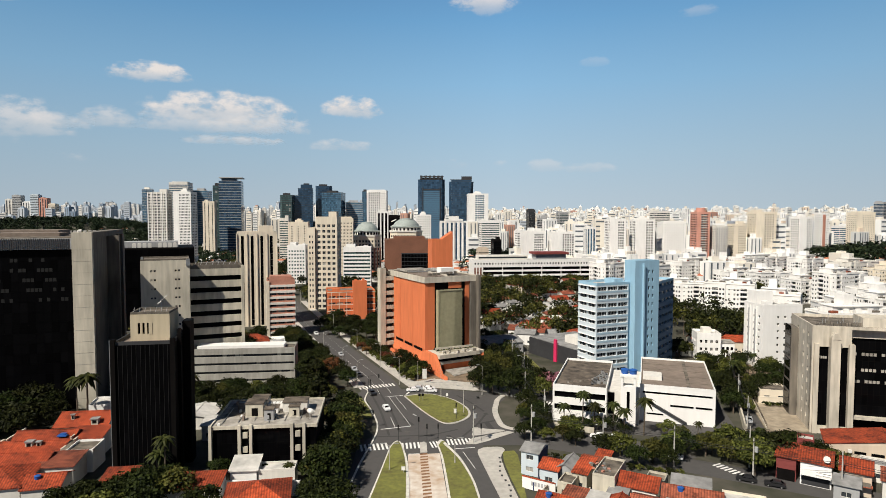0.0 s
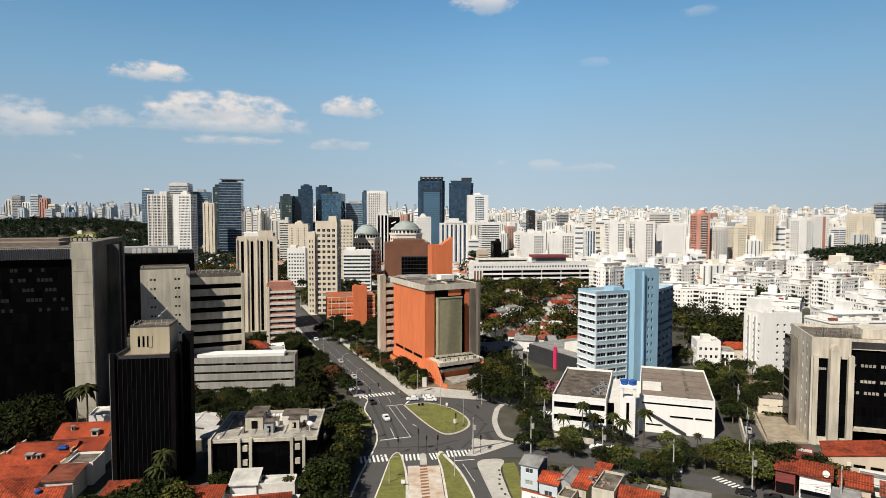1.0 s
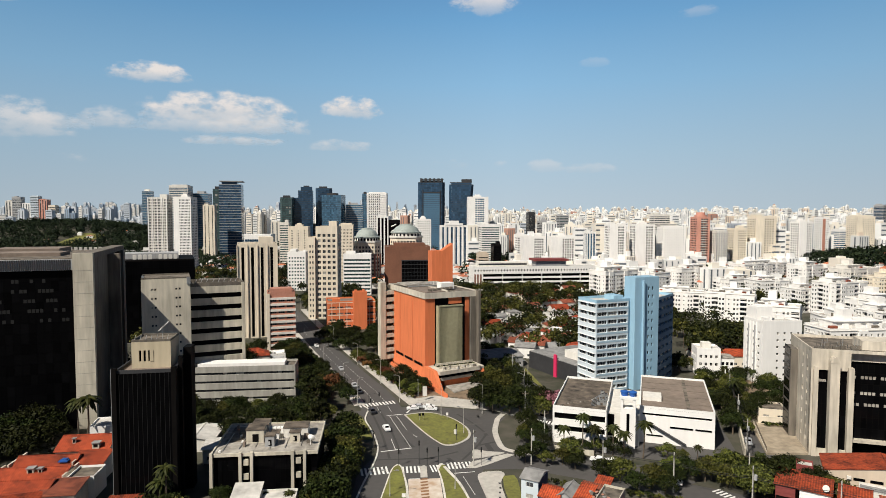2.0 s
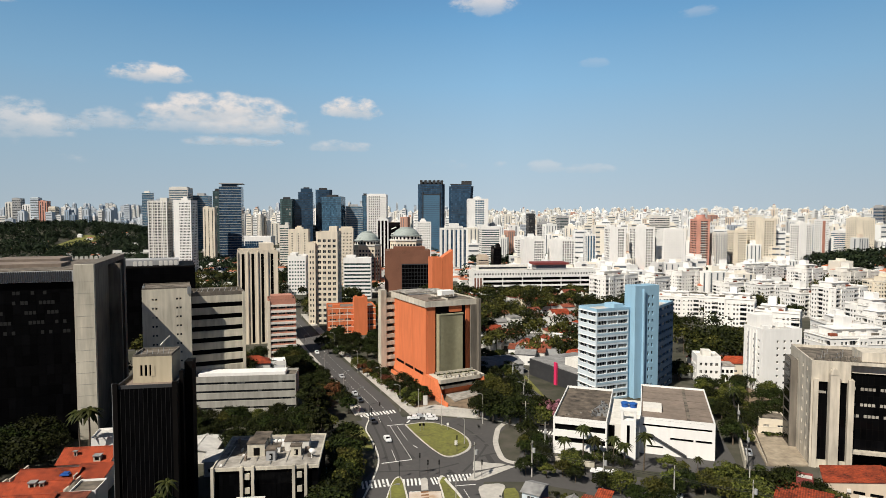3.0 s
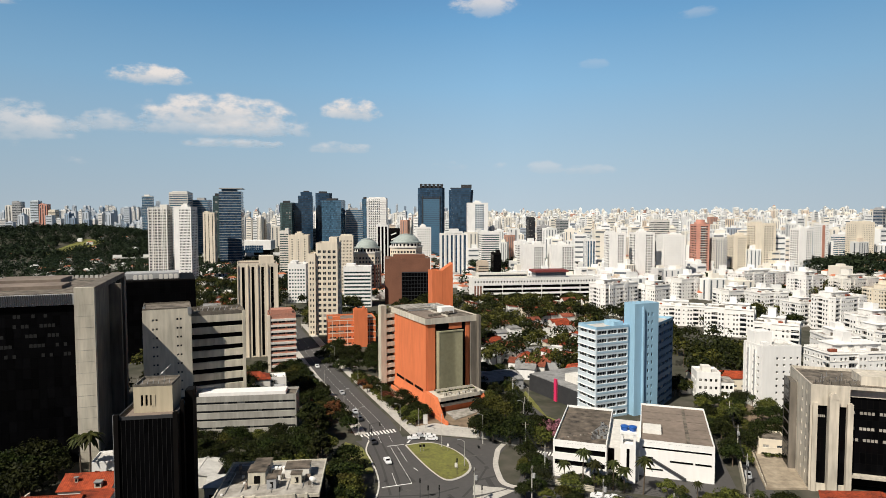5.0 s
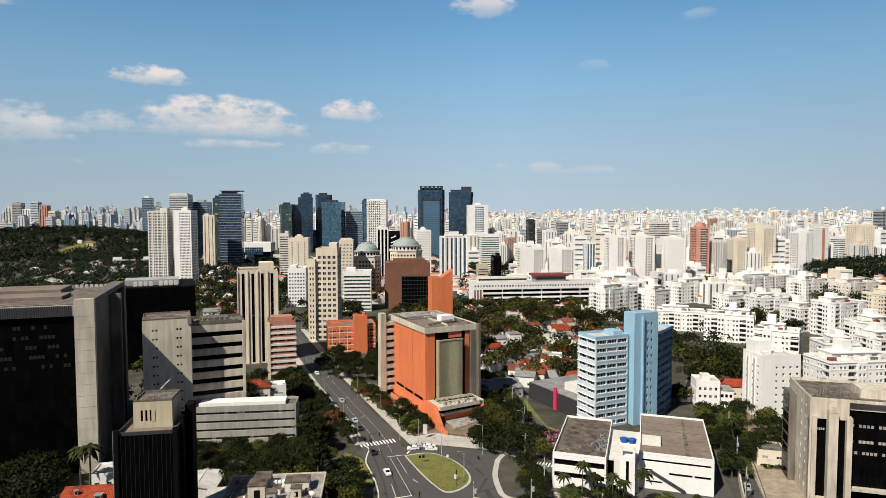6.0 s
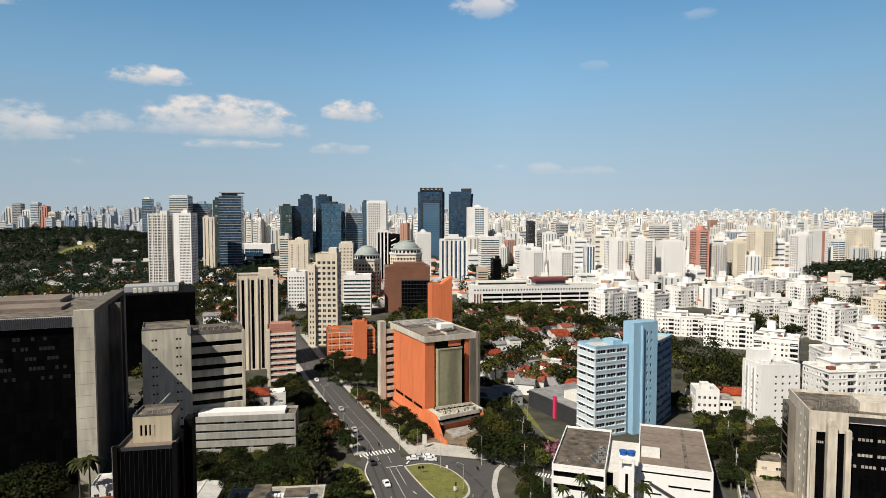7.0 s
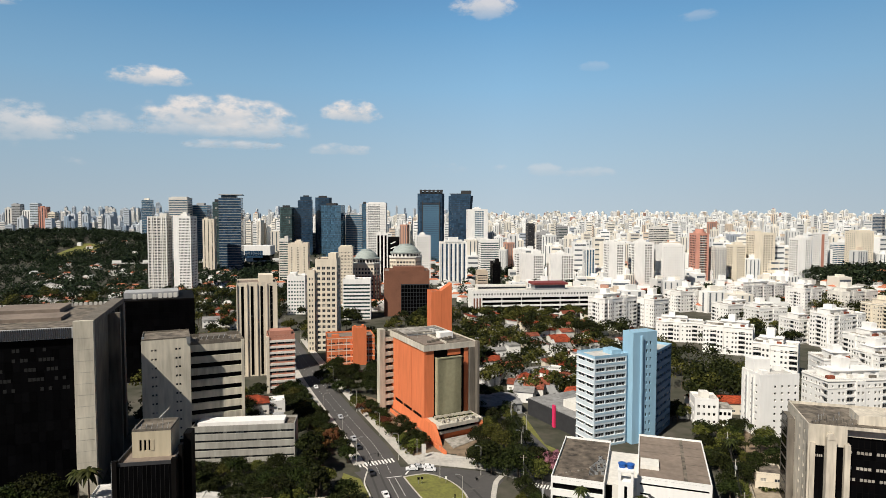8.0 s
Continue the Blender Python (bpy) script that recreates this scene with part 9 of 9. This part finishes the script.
for i in range(4, 40, 5):
    a, b = Vector(STREET[i]), Vector(STREET[i + 1])
    n = Vector((-(b - a).y, (b - a).x)).normalized()
    ang = math.degrees(math.atan2(n.y, n.x))
    street_lamp(a.x - n.x * 7.6, a.y - n.y * 7.6, ang, 9.5)
    if i < 26:
        street_lamp(a.x + n.x * 7.6, a.y + n.y * 7.6, ang + 180, 9.5)
street_lamp(-12.4, 142, 0, 6.0, True)
street_lamp(3.2, 146, 0, 6.0, True)
street_lamp(-0.4, 200.5, 90, 10.0)
street_lamp(13.5, 203.5, 200, 10.0)
street_lamp(6.6, 184.5, 180, 8.0)
street_lamp(-8.6, 213.0, 270, 9.0)
street_lamp(29.6, 221, 180, 9.0)
street_lamp(34.0, 240, 160, 9.0)


def traffic_light(x, y, rz, h=4.6, arm=0.0):
    t = thing("traffic_light", x, y, 0, rz, "black traffic light on a slim pole", "traffic light", "traffic lights")
    p = MB().tube((0, 0, 0), (0, 0, h), 0.08, 0.07, 8)
    if arm:
        p.tube((0, 0, h - 0.1), (arm, 0, h + 0.3), 0.06, 0.05, 6)
    part("pole", p, M["dark_grey"], t)
    hx = arm
    hd = part("signal_head", MB().box(hx - 0.18, -0.35, h - 0.9, hx + 0.18, -0.05, h + 0.35), M["dark"], t)
    for i in range(3):
        part("lens", MB().tube((hx, -0.36, h - 0.68 + i * 0.4), (hx, -0.44, h - 0.68 + i * 0.4), 0.13, 0.13, 10), M["rubber"], hd)


traffic_light(-6.2, 161.2, 0, 6.2)
traffic_light(-4.0, 160.4, 0, 4.6)
traffic_light(-19.6, 171.0, 10, 4.8)
traffic_light(-1.0, 160.6, 0, 4.6)
traffic_light(-11.6, 160.0, 0, 4.4)
traffic_light(4.2, 178.5, 180, 4.6)
traffic_light(-25.4, 207.6, 20, 5.4, 3.6)
traffic_light(-24.2, 203.0, 200, 5.0)
traffic_light(10.5, 160.6, 0, 4.6)


def sign_panel(x, y, rz, w, h, z, label, material):
    t = thing("street_sign", x, y, 0, rz, label, "sign", "street signs")
    part("post", MB().tube((0, 0.05, 0), (0, 0.05, z + h), 0.06, 0.06, 8), M["metal"], t)
    part("panel", MB().box(-w / 2, -0.05, z, w / 2, 0.0, z + h), M[material], t)


sign_panel(-6.4, 218.5, 10, 1.6, 3.6, 1.6, "tall pale sign panel with plain bars at the office gate", "white2")
sign_panel(1.6, 197.0, 0, 0.7, 0.9, 1.6, "small white sign on the traffic island", "white")
sign_panel(4.0, 182.6, 0, 0.9, 1.4, 0.6, "pale utility box sign on the traffic island", "white2")
sign_panel(-6.3, 196.2, 0, 0.8, 0.8, 1.8, "small dark sign on the traffic island", "dark")
sign_panel(-7.4, 196.0, 0, 0.8, 0.8, 1.8, "small dark sign on the traffic island", "dark")
sign_panel(-9.0, 140.2, 0, 0.9, 0.9, 0.8, "white sign on the median", "white")


def utility_pole(x, y, rz, h=10.0):
    t = thing("utility_pole", x, y, 0, rz, "pale concrete utility pole with crossarm", "utility pole", "utility poles")
    part("pole", MB().tube((0, 0, 0), (0, 0, h), 0.2, 0.12, 8), M["pole"], t)
    part("crossarm", MB().box(-1.1, -0.08, h - 0.9, 1.1, 0.08, h - 0.72), M["bark"], t)
    for i in range(3):
        part("insulator", MB().tube((-1.0 + i, 0, h - 0.72), (-1.0 + i, 0, h - 0.45), 0.07, 0.05, 6), M["concrete_dark"], t)
    if rng.random() < 0.5:
        part("transformer", MB().tube((0, -0.55, h - 3.2), (0, -0.55, h - 2.0), 0.38, 0.38, 12), M["grey"], t)


def cable_run(pts, h, label):
    """Sagging wires from pole to pole, each wire one part."""
    t = thing("overhead_cable", pts[0][0], pts[0][1], 0, 0, label, "cable", "overhead cables")
    o = Vector((pts[0][0], pts[0][1], 0))
    for off, dz, r in ((-1.0, -0.45, 0.022), (0.0, -0.45, 0.022), (1.0, -0.45, 0.022), (0.0, -2.4, 0.05), (0.12, -2.9, 0.06)):
        line = []
        for (x0, y0), (x1, y1) in zip(pts, pts[1:]):
            d = Vector((x1 - x0, y1 - y0, 0)).normalized()
            s = Vector((-d.y, d.x, 0)) * off
            for k in range(9 if (x1, y1) == tuple(pts[-1]) else 8):
                u = k / 8
                line.append(Vector((x0 + (x1 - x0) * u, y0 + (y1 - y0) * u, h + dz - 4 * 0.55 * u * (1 - u))) + s - o)
        part("wire", MB().pipe(line, r, 4), M["rubber"], t)


POLES = [(8.4, 159.8), (24.0, 161.0), (41.0, 152.6), (56.0, 144.4), (71.0, 136.4), (86.0, 128.4), (103.0, 119.5)]
for p in POLES:
    utility_pole(p[0], p[1], 62)
cable_run(POLES[1:], 10.0, "sagging black overhead cables between utility poles")
POLES2 = [(56.0, 154.4), (74.0, 144.0), (86.0, 169.0), (95.0, 193.0), (104.0, 218.0)]
for p in POLES2[1:]:
    utility_pole(p[0], p[1], -10)
cable_run(POLES2[1:], 10.0, "sagging black overhead cables along the lane")
POLES3 = [(30.0, 176.0), (27.0, 196.0), (30.5, 224.0), (29.0, 250.0)]
for p in POLES3:
    utility_pole(p[0], p[1], 0)
cable_run(POLES3, 10.0, "sagging black overhead cables beside the street")
for i in range(9):
    x, y = 12.2 + 0.5 * math.sin(i), 128 + i * 2.6
    tagged(new("tree_pit", MB().box(x + 2.4 - i * 0.12, y, 0.17, x + 2.9 - i * 0.12, y + 0.7, 0.27).build("tree_pit", M["dark_grey"])), "small dark tree pit in the broad pavement", "tree pit", "tree pits")
# fence of the office garden
fence = thing("fence", -8, 214.5, 0.16, 0, "pale metal railing round the office garden", "fence")
rail = MB().tube((0, 0, 1.1), (20, 0.5, 1.1), 0.04, 0.04, 6).build("rail", M["metal"])
part("rail", rail, None, fence)
post = MB().tube((0, 0, 0), (0, 0, 1.15), 0.03, 0.03, 6).build("post", M["metal"])
for i in range(21):
    part("post", post, None, fence, at=Matrix.Translation((i, i * 0.025, 0)))

# railing of the terrace beside the concrete office
terrace_rail = thing("railing", 91.4, 169, 0.5, 70, "rusty terrace railing on a low wall", "railing")
part("wall", MB().box(0, -0.2, -0.5, 36, 0.0, 0.5), M["concrete"], terrace_rail)
for i in range(25):
    part("post", MB().box(0, -0.15, 0.5, 0.12, -0.05, 1.5), M["bark"], terrace_rail, at=Matrix.Translation((i * 1.49, 0, 0)))
part("rail", MB().box(0, -0.16, 1.45, 36, -0.04, 1.55), M["bark"], terrace_rail)
# low wall before the white hall's parking
parking_wall = thing("parking_wall", 29.5, 172.5, 0, -24, "low weathered concrete wall by the parking", "wall")
part("wall", MB().box(0, 0, 0, 14, 0.3, 1.6), M["concrete"], parking_wall)
